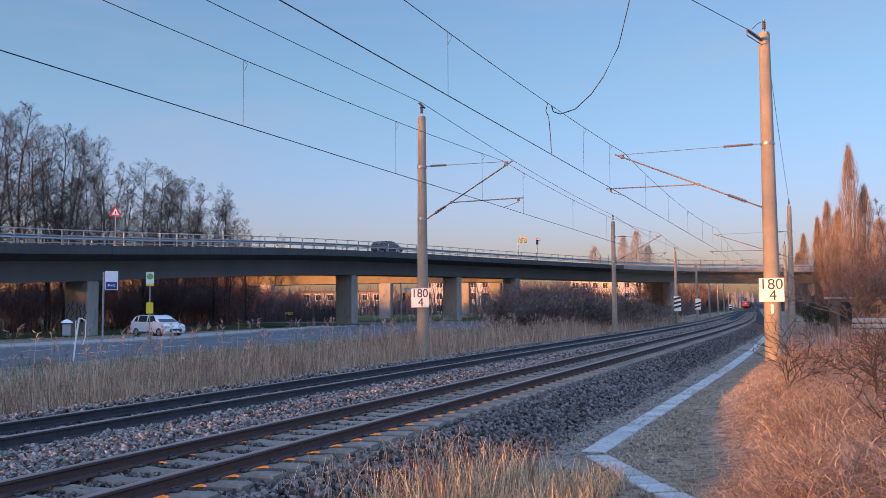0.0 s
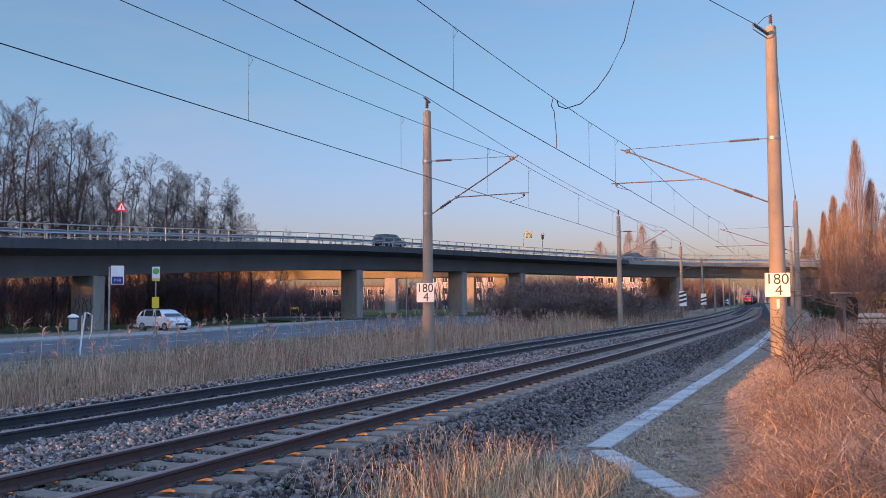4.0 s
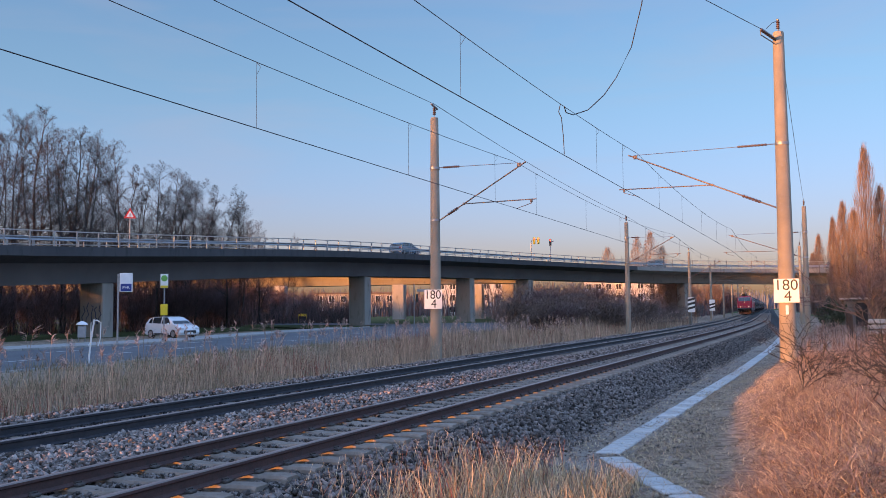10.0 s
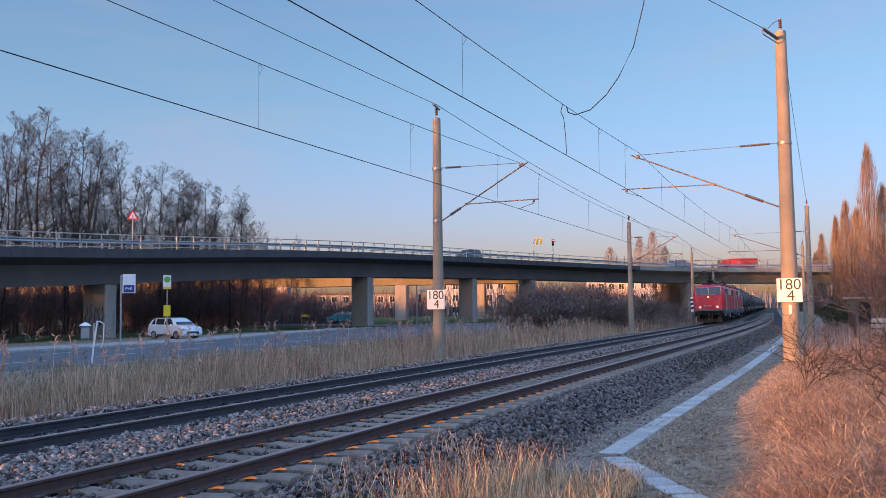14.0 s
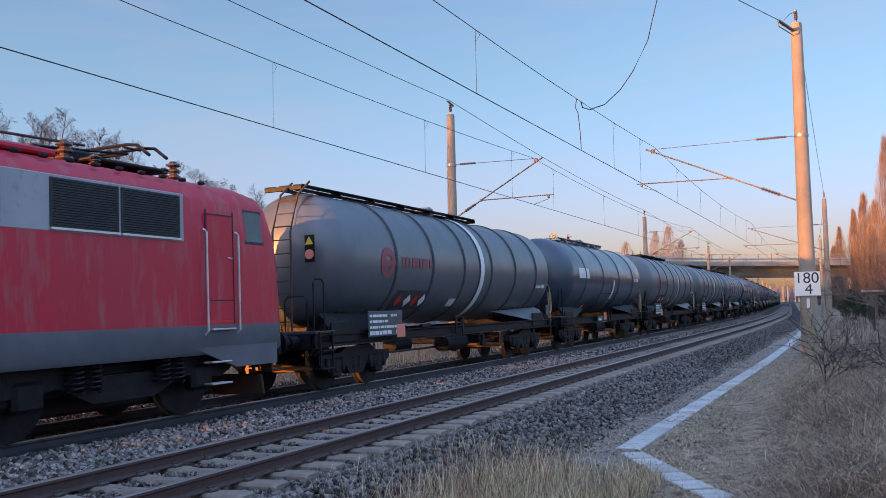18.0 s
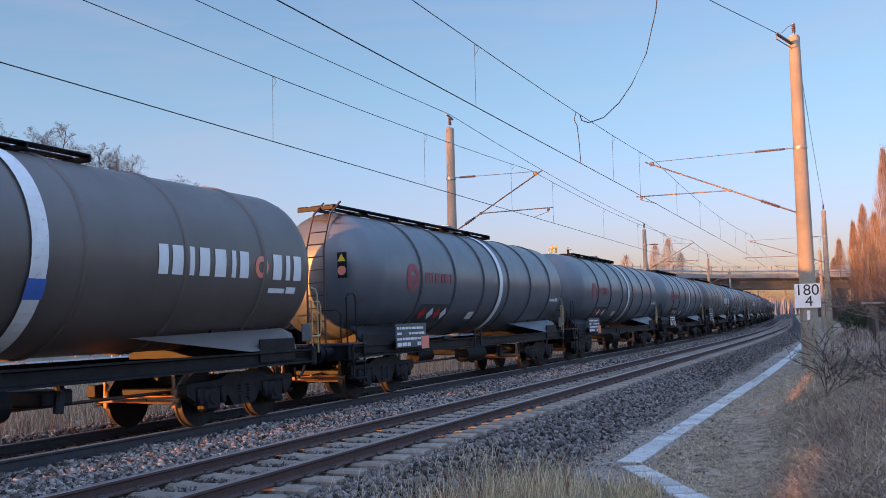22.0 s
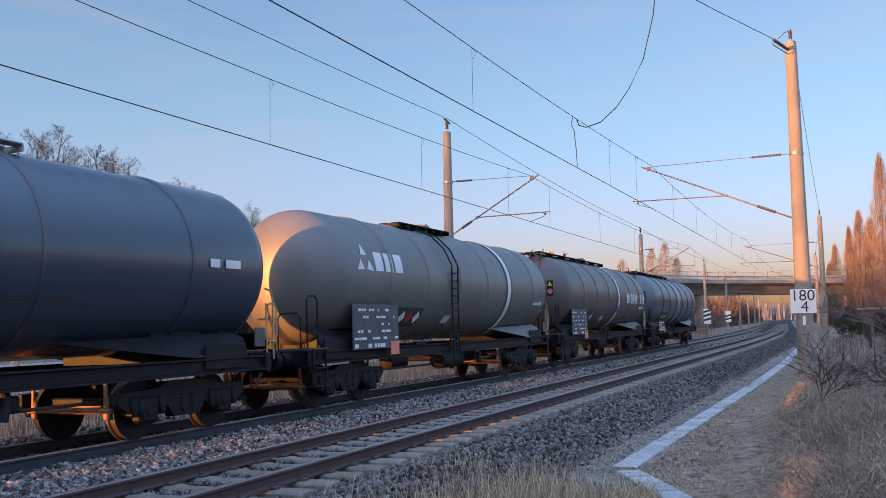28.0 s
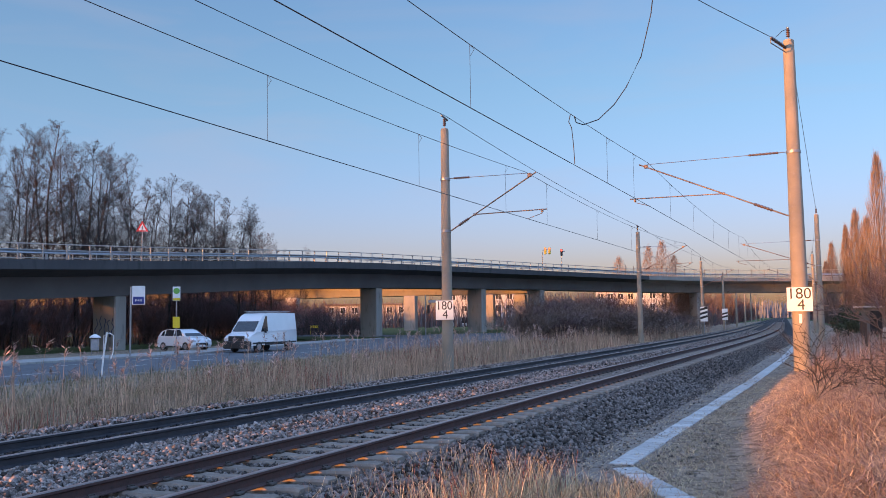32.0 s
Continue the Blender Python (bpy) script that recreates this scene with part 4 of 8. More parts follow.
def tank_wagon(style, length, ladder, label, logo, stripe, walk_len):
    v = thing("tank_wagon", label, "tank wagon", group="wagons of the freight train")
    h = length / 2
    R, zc = 1.48, 2.77
    y0, y1 = -h + 1.38, h - 0.4         # ends of the tank
    T = TANKS[style]

    def shell():
        m = Mesh()
        rings, n = [], 44
        dome = 0.78
        stations = [(y0 + dome * (1 - math.cos(radians(q))), math.sin(radians(q))) for q in (2, 5, 9, 15, 22, 31, 41, 52, 64, 77, 90)]
        stations += [(y0 + dome + (y1 - y0 - 2 * dome) * k / 6, 1.0) for k in range(1, 6)]
        stations += [(y1 - dome * (1 - math.cos(radians(q))), math.sin(radians(q))) for q in (90, 77, 64, 52, 41, 31, 22, 15, 9, 5, 2)]
        for y, f in stations:
            f = f**0.85
            rings.append([(R * f * math.cos(2 * math.pi * k / n), y, zc + R * f * math.sin(2 * math.pi * k / n)) for k in range(n)])
        m.loft(rings)
        return m

    part("tank", kept(("tank", style, length), shell, T, 50), None, v)
    # weld rings
    count = 4 if style == "gloss" else 7
    for i in range(0 if count == 4 else 1, count):
        y = y0 + 1.0 + (y1 - y0 - 2.0) * (i + 0.5) / 4 if count == 4 else -h + length / 16.6 * (1.94 + 2.035 * i)

        def ring():
            m = Mesh()
            n = 44
            for q, (dy, dr) in enumerate(((-0.045, 0.0), (-0.026, 0.034), (0.026, 0.034), (0.045, 0.0))):
                m.v += [((R + dr) * math.cos(2 * math.pi * k / n), dy, zc + (R + dr) * math.sin(2 * math.pi * k / n)) for k in range(n)]
            for q in range(3):
                for k in range(n):
                    m.f.append([q * n + k, q * n + (k + 1) % n, (q + 1) * n + (k + 1) % n, (q + 1) * n + k])
                    m.m.append(0)
            return m

        part("weld_ring", kept(("weld_ring", style), ring, T if style in ("gloss", "brown", "green") else RINGS, 60), None, v, m=pose(0, y, 0))
    # white marker stripe, whole or half
    if stripe:
        if style == "gloss":
            part("marker_stripe", patch(h * 0.10, h * 0.10 + 0.27, -36, -4, R + 0.028, zc, 10), STRIPE, v, "dulled white vertical stripe")
            for low in (-50, -44):
                part("data_mark", patch(h * 0.10 - 0.02, h * 0.10 + 0.2, low, low + 3, R + 0.028, zc, 2), STRIPE, v)
            part("lap_seam", patch(-h * 0.1, h * 0.33, -27, -25.6, R + 0.014, zc, 3), RINGS, v, "horizontal lap seam of the tank plates")
        else:
            part("marker_stripe", patch(stripe - h, stripe - h + 0.27, -66, 92, R + 0.03, zc, 26), STRIPE, v, "dulled white stripe round the tank")
            if style == "brown":
                part("blue_band", patch(stripe - h - 0.02, stripe - h + 0.29, -28, -17, R + 0.036, zc, 4), BLUE, v, "blue band on the white stripe")
    # lettering as plain shapes
    if logo == "round":
        m = Mesh()
        for q in ring_outline(-h + 3.5, -0.08, 0.17, 0.35):
            add_shape(m, q, R + 0.01, zc)
        add_shape(m, [(-h + 3.3, -0.16), (-h + 3.7, -0.16), (-h + 3.7, -0.02), (-h + 3.3, -0.02)], R + 0.012, zc)
        part("emblem", m, LOGORED, v, "faded red round emblem")
        m = Mesh()
        for k, w in enumerate((0.14, 0.16, 0.09, 0.22, 0.14, 0.16, 0.24, 0.14, 0.16)):
            y = -h + 4.18 + k * 0.185
            add_shape(m, [(y, -0.16), (y + w * 0.75, -0.16), (y + w * 0.75, 0.08), (y, 0.08)], R + 0.01, zc)
        part("lettering", m, LOGORED, v, "faded red lettering bars")
    elif logo == "blocks":
        m = Mesh()
        for k, w in enumerate((0.34, 0.34, 0.3, 0.36)):
            y = -h + 2.8 + k * 0.36
            add_shape(m, [(y, -0.1), (y + w, -0.1), (y + w, 0.3), (y, 0.3)], R + 0.007, zc)
        part("lettering", m, LOGOWHITE, v, "four white block shapes")
    elif logo == "long":
        m = Mesh()
        y = -h + length / 16.7 * 11.54
        for at, w in ((0.0, 0.22), (0.3, 0.26), (0.68, 0.14), (0.94, 0.26), (1.32, 0.3), (1.76, 0.12), (1.98, 0.26), (2.95, 0.28), (3.35, 0.14), (3.6, 0.26)):
            add_shape(m, [(y + at, -0.3), (y + at + w * 0.95, -0.3), (y + at + w * 0.95, 0.16), (y + at, 0.16)], R + 0.008, zc)
        part("lettering", m, LOGOWHITE, v, "row of white letter shapes")
        m = Mesh()
        for q in ring_outline(-h + length / 16.7 * 14.15, -0.09, 0.1, 0.2):
            add_shape(m, q, R + 0.006, zc)
        part("emblem", m, HATCH, v, "small orange ring")
    elif logo == "peak":
        m = Mesh()
        for a in (90, 210, 330):
            c, s = math.cos(radians(a)), math.sin(radians(a))
            add_shape(m, [(-h + 2.75 + 0.14 * c - 0.13 * s, 0.3 + 0.14 * s + 0.13 * c), (-h + 2.75 + 0.42 * c, 0.3 + 0.42 * s), (-h + 2.75 + 0.14 * c + 0.13 * s, 0.3 + 0.14 * s - 0.13 * c)], R + 0.007, zc)
        for k in range(3):
            y = -h + 3.2 + k * 0.48
            add_shape(m, [(y, 0.1), (y + 0.38, 0.1), (y + 0.38, 0.54), (y, 0.54)], R + 0.007, zc)
        part("lettering", m, LOGOWHITE, v, "white three-pointed emblem and letter shapes")
    if style == "redtop":
        part("repaint_patch", patch(-h + 2.2, h - 2.0, 22, 158, R + 0.004, zc, 20), mat("patch_red", (0.33, 0.03, 0.03), (0.26, 0.04, 0.04), 1.5, 0.5, c3=(0.14, 0.1, 0.1), wear=0.03) if "patch_red" not in bpy.data.materials else bpy.data.materials["patch_red"], v, "dull red band over the tank's top")
    # hazard diamonds on a dull field, small data marks
    if style != "gloss":
        m = Mesh()
        add_shape(m, [(-h + 4.2, -1.28), (-h + 6.0, -1.28), (-h + 6.0, -0.72), (-h + 4.2, -0.72)], R + 0.012, zc)
        part("placard_field", m, RINGS, v, "dull grey field behind the diamonds")
    for k, (y, mt) in enumerate(((4.8, WHITE), (5.3, SIGNRED)) if style == "gloss" else ((4.46, SIGNRED), (4.94, WHITE), (5.34, SIGNRED), (5.74, WHITE))):
        m = Mesh()
        low = -1.4 if style == "gloss" else -1.0
        add_shape(m, [(-h + y - 0.17, low), (-h + y, low - 0.19), (-h + y + 0.17, low), (-h + y, low + 0.19)], R + 0.02, zc)
        part("hazard_diamond", m, mt, v, "red hazard diamond" if mt is SIGNRED else "white hazard diamond")
    for y, u, w, q in ((-h + 7.4, -1.2, 0.42, 0.26), (h - 2.3, -0.55, 0.5, 0.09), (h - 1.75, -0.55, 0.3, 0.12)) if style != "gloss" else ((h - 2.5, -0.1, 0.25, 0.14), (h - 2.1, -0.1, 0.4, 0.14)):
        m = Mesh()
        add_shape(m, [(y, u), (y + w, u), (y + w, u + q), (y, u + q)], R + 0.018, zc)
        part("data_mark", m, LOGOWHITE, v)
    # catwalk on top with brackets
    w0, w1 = walk_len
    m = Mesh()
    for x in (-0.36, 0.0, 0.36):
        m.box(x, (w0 + w1) / 2 - h, zc + R + 0.1, 0.24, w1 - w0, 0.025, 0.006)
    for y in np.arange(w0, w1 + 0.01, (w1 - w0) / 6):
        m.box(0, y - h, zc + R + 0.04, 0.95, 0.04, 0.1, 0.01)
    part("catwalk", m, BANDGREY if style == "gloss" else UNDER, v, "dark steel catwalk along the tank's top")
    m = Mesh()
    m.cyl(0, 0.3, zc + R + 0.1, 0.32, 0.24, "z", 20, ch=0.03)
    m.box(0, 0.3, zc + R + 0.24, 0.5, 0.12, 0.05, 0.015)
    part("manhole", m, T, v, smooth=40)
    # underframe
    for s in (-1, 1):
        m = Mesh()
        m.loft([[(s * 1.28 + a, y, b) for a, b in ((-0.06, 0.92), (0.05, 0.92), (0.05, 0.95), (-0.03, 0.97), (-0.03, 1.13), (0.05, 1.15), (0.05, 1.18), (-0.06, 1.18))] for y in (-h + 0.62, h - 0.62)])
        part("sole_bar", m, UNDER, v)
    for e in (-1, 1):
        m = Mesh()
        m.box(0, e * (h - 0.7), 1.05, 2.7, 0.16, 0.36, 0.03)
        m.box(0, e * (h - 1.6), 1.06, 2.5, 1.6, 0.12, 0.02)
        part("head_stock", m, UNDER, v)
        m = Mesh()
        ys = e * (h - 2.7)
        prof = [(R * math.cos(radians(a)) * 0.985, zc + R * math.sin(radians(a)) * 0.985) for a in range(-130, -49, 10)]
        prof += [(0.9, 1.15), (-0.9, 1.15)]
        m.loft([[(x, y, z) for x, z in prof] for y in (ys - 0.6, ys + 0.6)])
        part("saddle_web", m, UNDER, v)
        m = Mesh()
        ys = e * (h - (2.35 if e < 0 else 1.45))
        m.loft([[(x, y, z) for x, z in prof] for y in (ys - 0.16, ys + 0.16)])
        part("end_cradle", m, UNDER, v, "dark cradle under the tank's end")
        for s in (-1, 1):
            m = Mesh()
            m.loft([[(s * (x0 + k), e * y, z) for y, z, x0 in ((h - 5.2, 1.52, 0.86), (h - 1.35, 1.6, 0.98), (h - 1.2, 1.5, 1.12), (h - 1.25, 1.2, 1.26), (h - 2.7, 1.2, 1.26))] for k in (-0.02, 0.03)])
            part("saddle", m, UNDER if style == "gloss" or e < 0 else T, v, "sloping plate that carries the tank")
            m = Mesh()
            m.box(s * 1.27, e * (h - 1.85), 1.2, 0.04, 1.1, 0.42, 0.01)
            part("frame_plate", m, UNDER, v)
        wagon_bogie(v, e * (h - 2.62))
    m = Mesh()
    m.tube([(-0.2, -1.6, 0.72), (-0.2, -1.58, 0.72), (-0.2, -0.62, 0.72), (-0.2, -0.6, 0.72)], [0.1, 0.2, 0.2, 0.1], 16)
    part("brake_reservoir", m, UNDER, v, smooth=40)
    m = Mesh()
    m.tube([(0.75, -0.4, 0.7), (0.75, -0.38, 0.7), (0.75, 1.0, 0.7), (0.75, 1.02, 0.7)], [0.1, 0.22, 0.22, 0.1], 16)
    part("air_tank", m, UNDER, v, smooth=40)
    m = Mesh()
    m.tube([(0.4, -h + 3.8, 0.6), (0.4, h - 3.8, 0.6)], 0.03, 6)
    part("brake_rod", m, RUSTYSTEEL, v)
    m = Mesh()
    m.box(0, 1.6, 0.75, 2.3, 0.5, 0.22, 0.03)
    m.tube([(1.1, 1.6, 1.0), (1.16, 1.6, 0.85), (1.18, 1.55, 0.55)], 0.07, 10)
    part("outlet_valve", m, UNDER, v)
    for y in (7.5 - h, 7.95 - h):
        m = Mesh()
        m.box(1.33, y, 1.16, 0.04, 0.1, 0.5, 0.01)
        part("valve_handle", m, UNDER, v)
    # data panel, orange plate
    big = style in ("brown", "green")
    p0, p1, pz = (2.2, 4.3, 0.98) if big else (2.58, 4.18, 0.56)
    pb = 1.15 if big else 1.05
    if style == "gloss":
        p0, p1, pz, pb = 5.4, 6.2, 0.22, 0.95
    m = Mesh()
    m.box(1.42, (p0 + p1) / 2 - h, pb + pz / 2, 0.03, p1 - p0, pz, 0.01)
    pan = part("data_panel", m, PANEL, v, "dark panel with rows of white data marks")
    rnd = random.Random(int(length * 10) + ord(style[0]) + 7 * ladder)
    for r_ in range(6 if big else 1 if style == "gloss" else 4):
        y = p0 + 0.05
        while y < p1 - 0.2:
            w = rnd.choice((0.06, 0.1, 0.16, 0.22))
            if rnd.random() < (0.5 if big else 0.8):
                hm = 0.085 if r_ == 0 else 0.055
                part("data_mark", kept(("data_mark", w, hm), lambda: Mesh().box(0, 0, 0, 0.006, w, hm), LOGOWHITE), None, pan, m=pose(1.438, y + w / 2 - h, pb + 0.08 + r_ * (0.155 if big else 0.125)))
            y += w + 0.035
    m = Mesh()
    m.box(1.45, (6.5 if style == "gloss" else 4.06) - h, 1.15, 0.02, 0.4, 0.3, 0.005)
    part("orange_plate", m, HATCH, v, "plain orange warning plate")
    if style != "gloss":
        m = Mesh()
        m.box(1.33, 5.6 - h, 1.22, 0.1, 0.5, 0.1, 0.02)
        part("step_bracket", m, UNDER, v)
    # front platform with railing, steps, ladder
    m = Mesh()
    m.box(0, -h + 1.05, 1.22, 2.6, 0.75, 0.05, 0.01)
    part("end_platform", m, RUSTYSTEEL, v)
    for s in (-1, 1):
        m = Mesh()
        m.tube([(s * 1.26, -h + 0.7, 1.22), (s * 1.26, -h + 0.7, 2.2), (s * 1.26, -h + 0.78, 2.28), (s * 1.26, -h + 1.0, 2.28), (s * 1.26, -h + 1.08, 2.2), (s * 1.26, -h + 1.08, 1.22)], 0.02, 6)
        part("end_handrail", m, UNDER, v, "dark bent-tube handrail beside the steps")
        m = Mesh()
        m.tube([(s * 0.55, -h + 0.74, 1.22), (s * 0.55, -h + 0.74, 1.85), (s * 0.62, -h + 0.74, 1.95), (s * 1.0, -h + 0.74, 1.95), (s * 1.08, -h + 0.74, 1.85), (s * 1.08, -h + 0.74, 1.22)], 0.018, 6)
        part("end_hoop", m, UNDER, v)
    for s in (-1, 1):
        m = Mesh()
        for z in (0.5, 0.85):
            m.box(s * 1.32, -h + 0.95, z, 0.25, 0.48, 0.03, 0.008)
        for y in (0.72, 1.18):
            m.box(s * 1.38, -h + y, 0.85, 0.03, 0.04, 0.75)
        part("footstep", m, UNDER, v)
    if ladder:
        m = Mesh()
        for s in (-0.22, 0.22):
            m.tube([(0.35 + s, -h + 0.95, 1.25), (0.35 + s, -h + 0.98, 3.3), (0.35 + s, -h + 1.3, 4.1), (0.35 + s, -h + 1.75, 4.42)], 0.025, 6)
        for k in range(10):
            z = 1.45 + k * 0.28
            y = -h + 0.97 + max(0, z - 3.3) * 0.42
            m.tube([(0.13, y, z), (0.57, y, z)], 0.015, 6)
        part("ladder", m, RUSTYSTEEL, v, "steel ladder up the tank's end")
        m = Mesh()
        m.box(0.98, -h + 1.05, 2.92, 0.24, 0.02, 0.56, 0.01, 2)
        m.cyl(0.98, -h + 1.03, 2.8, 0.1, 0.03, "y", 18, 0)
        m.add([(0.88, -h + 1.03, 3.0), (1.08, -h + 1.03, 3.0), (0.98, -h + 1.03, 3.17)], [(0, 1, 2)], 1)
        part("warning_plate", m, [HATCH, YELLOW, UNDER], v, "narrow dark plate with orange disc and yellow triangle")
    elif style == "green":
        m = Mesh()
        for s in (-0.2, 0.2):
            m.tube([(R * math.cos(radians(a)) + 0.1, -0.75 + s, zc + R * math.sin(radians(a)) + 0.04) for a in (80, 55, 35, 15)] + [(1.5, -0.75 + s, 2.2), (1.5, -0.75 + s, 0.7)], 0.022, 6)
        for k in range(12):
            z = 0.8 + k * 0.2
            m.tube([(1.5, -0.95, z), (1.5, -0.55, z)], 0.014, 5)
        part("ladder", m, UNDER, v, "dark ladder up the tank's side")
    m = Mesh()
    m.box(1.32, h - 0.95, 1.5, 0.03, 0.3, 0.34, 0.01)
    part("rear_plate", m, PANEL, v)
    for s in (-1, 1):
        m = Mesh()
        m.tube([(s * 1.3, h - 0.5, 1.1), (s * 1.3, h - 0.5, 2.22), (s * 1.29, h - 0.54, 2.34), (s * 1.26, h - 0.68, 2.38)], 0.02, 6)
        m.tube([(s * 1.31, h - 0.72, 1.1), (s * 1.31, h - 0.72, 2.1), (s * 1.31, h - 0.46, 2.1), (s * 1.31, h - 0.4, 2.02), (s * 1.31, h - 0.4, 1.52), (s * 1.31, h - 0.46, 1.42), (s * 1.31, h - 0.72, 1.42)], 0.018, 6)
        part("rear_handrail", m, HOOP, v, "tan bent-tube handrail")
    m = Mesh()
    m.tube([(0.5, h - 0.5, 0.95), (0.5, h - 0.42, 0.6), (0.5, h - 0.4, 0.42)], 0.035, 7)
    m.box(0.5, h - 0.4, 0.38, 0.06, 0.26, 0.08, 0.02)
    part("brake_hose", m, UNDER, v)
    running_gear(v, length, 0, 0)
    return v


def locomotive(front, label):
    L = 16.65
    h = L / 2
    v = thing("electric_locomotive", label, "locomotive", group="locomotives of the freight train")
    W2 = 1.5

    def lean(z):
        return max(0.0, 0.07 * (z - 1.5)) if z < 2.7 else (0.084 + 0.33 * (z - 2.7) if z < 3.7 else 0.414 + 1.6 * (z - 3.7))

    prof = [(1.46, 0.98), (W2, 1.05), (W2, 1.45), (W2, 2.3), (1.5, 2.9), (1.44, 3.45), (1.3, 3.68), (1.0, 3.84), (0.5, 3.93), (0.0, 3.96)]
    prof = prof + [(-x, z) for x, z in prof[-2::-1]]
    n = len(prof)

    def ring(kind, e):
        out = []
        for x, z in prof:
            inset, narrow = ((0.0, 0.8), (0.03, 0.88), (0.09, 0.94), (0.2, 0.98), (0.36, 1.0))[kind]
            zz = z - 0.012 * (4 - kind) * (z > 3.5)
            out.append((x * narrow, e * (h - 0.62 - inset - lean(z)), zz))
        return out

    body = Mesh()
    rings = [ring(k, -1) for k in range(5)]
    for k in (-0.5, 0, 0.5):
        rings.append([(x, k * (h - 1.6) * 1.6, z) for x, z in prof])
    rings += [ring(k, 1) for k in (4, 3, 2, 1, 0)]
    body.loft(rings, closed=False, caps=False)
    body.m = [(1 if min(i % (n - 1), n - 2 - i % (n - 1)) < 2 else 0) for i in range(len(body.f))]
    for base, e in ((0, -1), ((len(rings) - 1) * n, 1)):
        for i in range((n - 1) // 2):
            q = [base + i, base + i + 1, base + n - 2 - i, base + n - 1 - i]
            if q[1] == q[2]:
                q = q[:3]
            body.f.append(q if e < 0 else q[::-1])
            body.m.append(1 if i < 2 else 0)
    body.f.append([len(rings) // 2 * 0 + 0, n - 1, (len(rings) - 1) * n + n - 1, (len(rings) - 1) * n])
    body.m.append(1)
    part("body", body, [RED, LOCOGREY], v, "red locomotive body with grey lower edge", smooth=32)
    for s in (-1, 1):
        m = Mesh()
        m.box(s * 1.492, 8.1 - h, 3.14, 0.03, 10.35, 0.76, 0.01)
        part("window_band", m, BANDGREY, v, "light grey band round the side windows")
        for a, b in ((3.02, 4.25), (4.29, 5.5), (10.68, 11.9), (11.94, 13.18)):
            m = Mesh()
            m.box(s * 1.51, (a + b) / 2 - h, 3.14, 0.03, b - a, 0.68, 0.01, 0)
            for k in range(18):
                m.box(s * 1.52, (a + b) / 2 - h, 2.85 + k * 0.035, 0.02, b - a - 0.08, 0.014, 0.0, 0, Matrix.Rotation(radians(30 * s), 3, "Y"))
            m.box(s * 1.52, (a + b) / 2 - h, 2.8, 0.045, b - a, 0.03, 0.0, 1)
            part("louvre_grille", m, [LOUVRE, SILVER], v, "dark slatted intake grille")
        for a in (6.3, 7.55, 8.8):
            m = Mesh()
            m.box(s * 1.51, a + 0.56 - h, 3.14, 0.03, 1.14, 0.64, 0.05, 1)
            m.box(s * 1.521, a + 0.56 - h, 3.14, 0.02, 1.06, 0.56, 0.04, 0)
            part("engine_room_window", m, [MILKGLASS, LOUVRE], v)
        for e in (-1, 1):
            y = e * (h - 1.55)
            m = Mesh()
            m.box(s * 1.46, y, 3.12, 0.03, 0.56, 0.62, 0.06, 1, Matrix.Rotation(radians(-6 * s), 3, "Y"))
            m.box(s * 1.471, y, 3.12, 0.02, 0.48, 0.54, 0.05, 0, Matrix.Rotation(radians(-6 * s), 3, "Y"))
            part("cab_side_window", m, [DARKGLASS, LOUVRE], v)
            y = e * (h - 2.5)
            door = Mesh()
            door.box(s * 1.495, y, 2.38, 0.03, 0.66, 1.72, 0.02)
            d = part("cab_door", door, RED, v)
            m = Mesh()
            for q in (-0.35, 0.35):
                m.box(s * 1.499, y + q, 2.4, 0.012, 0.02, 1.86)
            m.box(s * 1.499, y, 3.26, 0.012, 0.7, 0.02)
            m.box(s * 1.499, y, 1.85, 0.03, 0.7, 0.02)
            part("door_seal", m, LOUVRE, d)
            m = Mesh()
            m.box(s * 1.497, y, 1.65, 0.02, 0.64, 0.34, 0.02)
            part("kick_plate", m, SIGNRED, d, "glossy deep red lower panel")
            m = Mesh()
            m.box(s * 1.515, y + e * 0.24, 2.55, 0.04, 0.12, 0.03, 0.01)
            part("door_handle", m, SILVER, d)
            for q in (-0.41, 0.41):
                m = Mesh()
                m.tube([(s * 1.5, y + q, 3.0), (s * 1.57, y + q, 2.95), (s * 1.57, y + q, 1.35), (s * 1.5, y + q, 1.3)], 0.02, 6)
                part("grab_rail", m, SILVER, v)
            m = Mesh()
            m.box(s * 1.54, y, 1.38, 0.08, 0.6, 0.03, 0.008)
            part("door_step", m, SILVER, v)
            for z in (0.5, 0.85):
                m = Mesh()
                m.box(s * 1.42, y, z, 0.2, 0.5, 0.03, 0.008)
                part("footstep", m, SILVER, v)
    for e in (-1, 1):
        tilt = Matrix.Rotation(radians(e * 18.2), 3, "X")
        yf = e * (h - 0.62)
        for s in (-1, 1):
            m = Mesh()
            y = yf - e * lean(3.28)
            m.box(s * 0.61, y + e * 0.006, 3.28, 1.2, 0.04, 0.84, 0.05, 1, tilt)
            m.box(s * 0.61, y + e * 0.016, 3.28, 1.13, 0.04, 0.77, 0.05, 0, tilt)
            part("windscreen", m, [DARKGLASS, FRAMEW], v, "dark cab windscreen in a pale frame")
            m = Mesh()
            m.tube([(s * 0.98, y + e * 0.2, 2.83), (s * 0.72, y + e * 0.12, 3.06)], 0.02, 5)
            m.box(s * 1.02, y + e * 0.06, 3.2, 0.03, 0.02, 0.6, 0, 0, tilt)
            part("wiper", m, LOUVRE, v)
            m = Mesh()
            m.cyl(s * 0.83, yf + e * 0.01, 1.66, 0.14, 0.08, "y", 24, 1, 0.02)
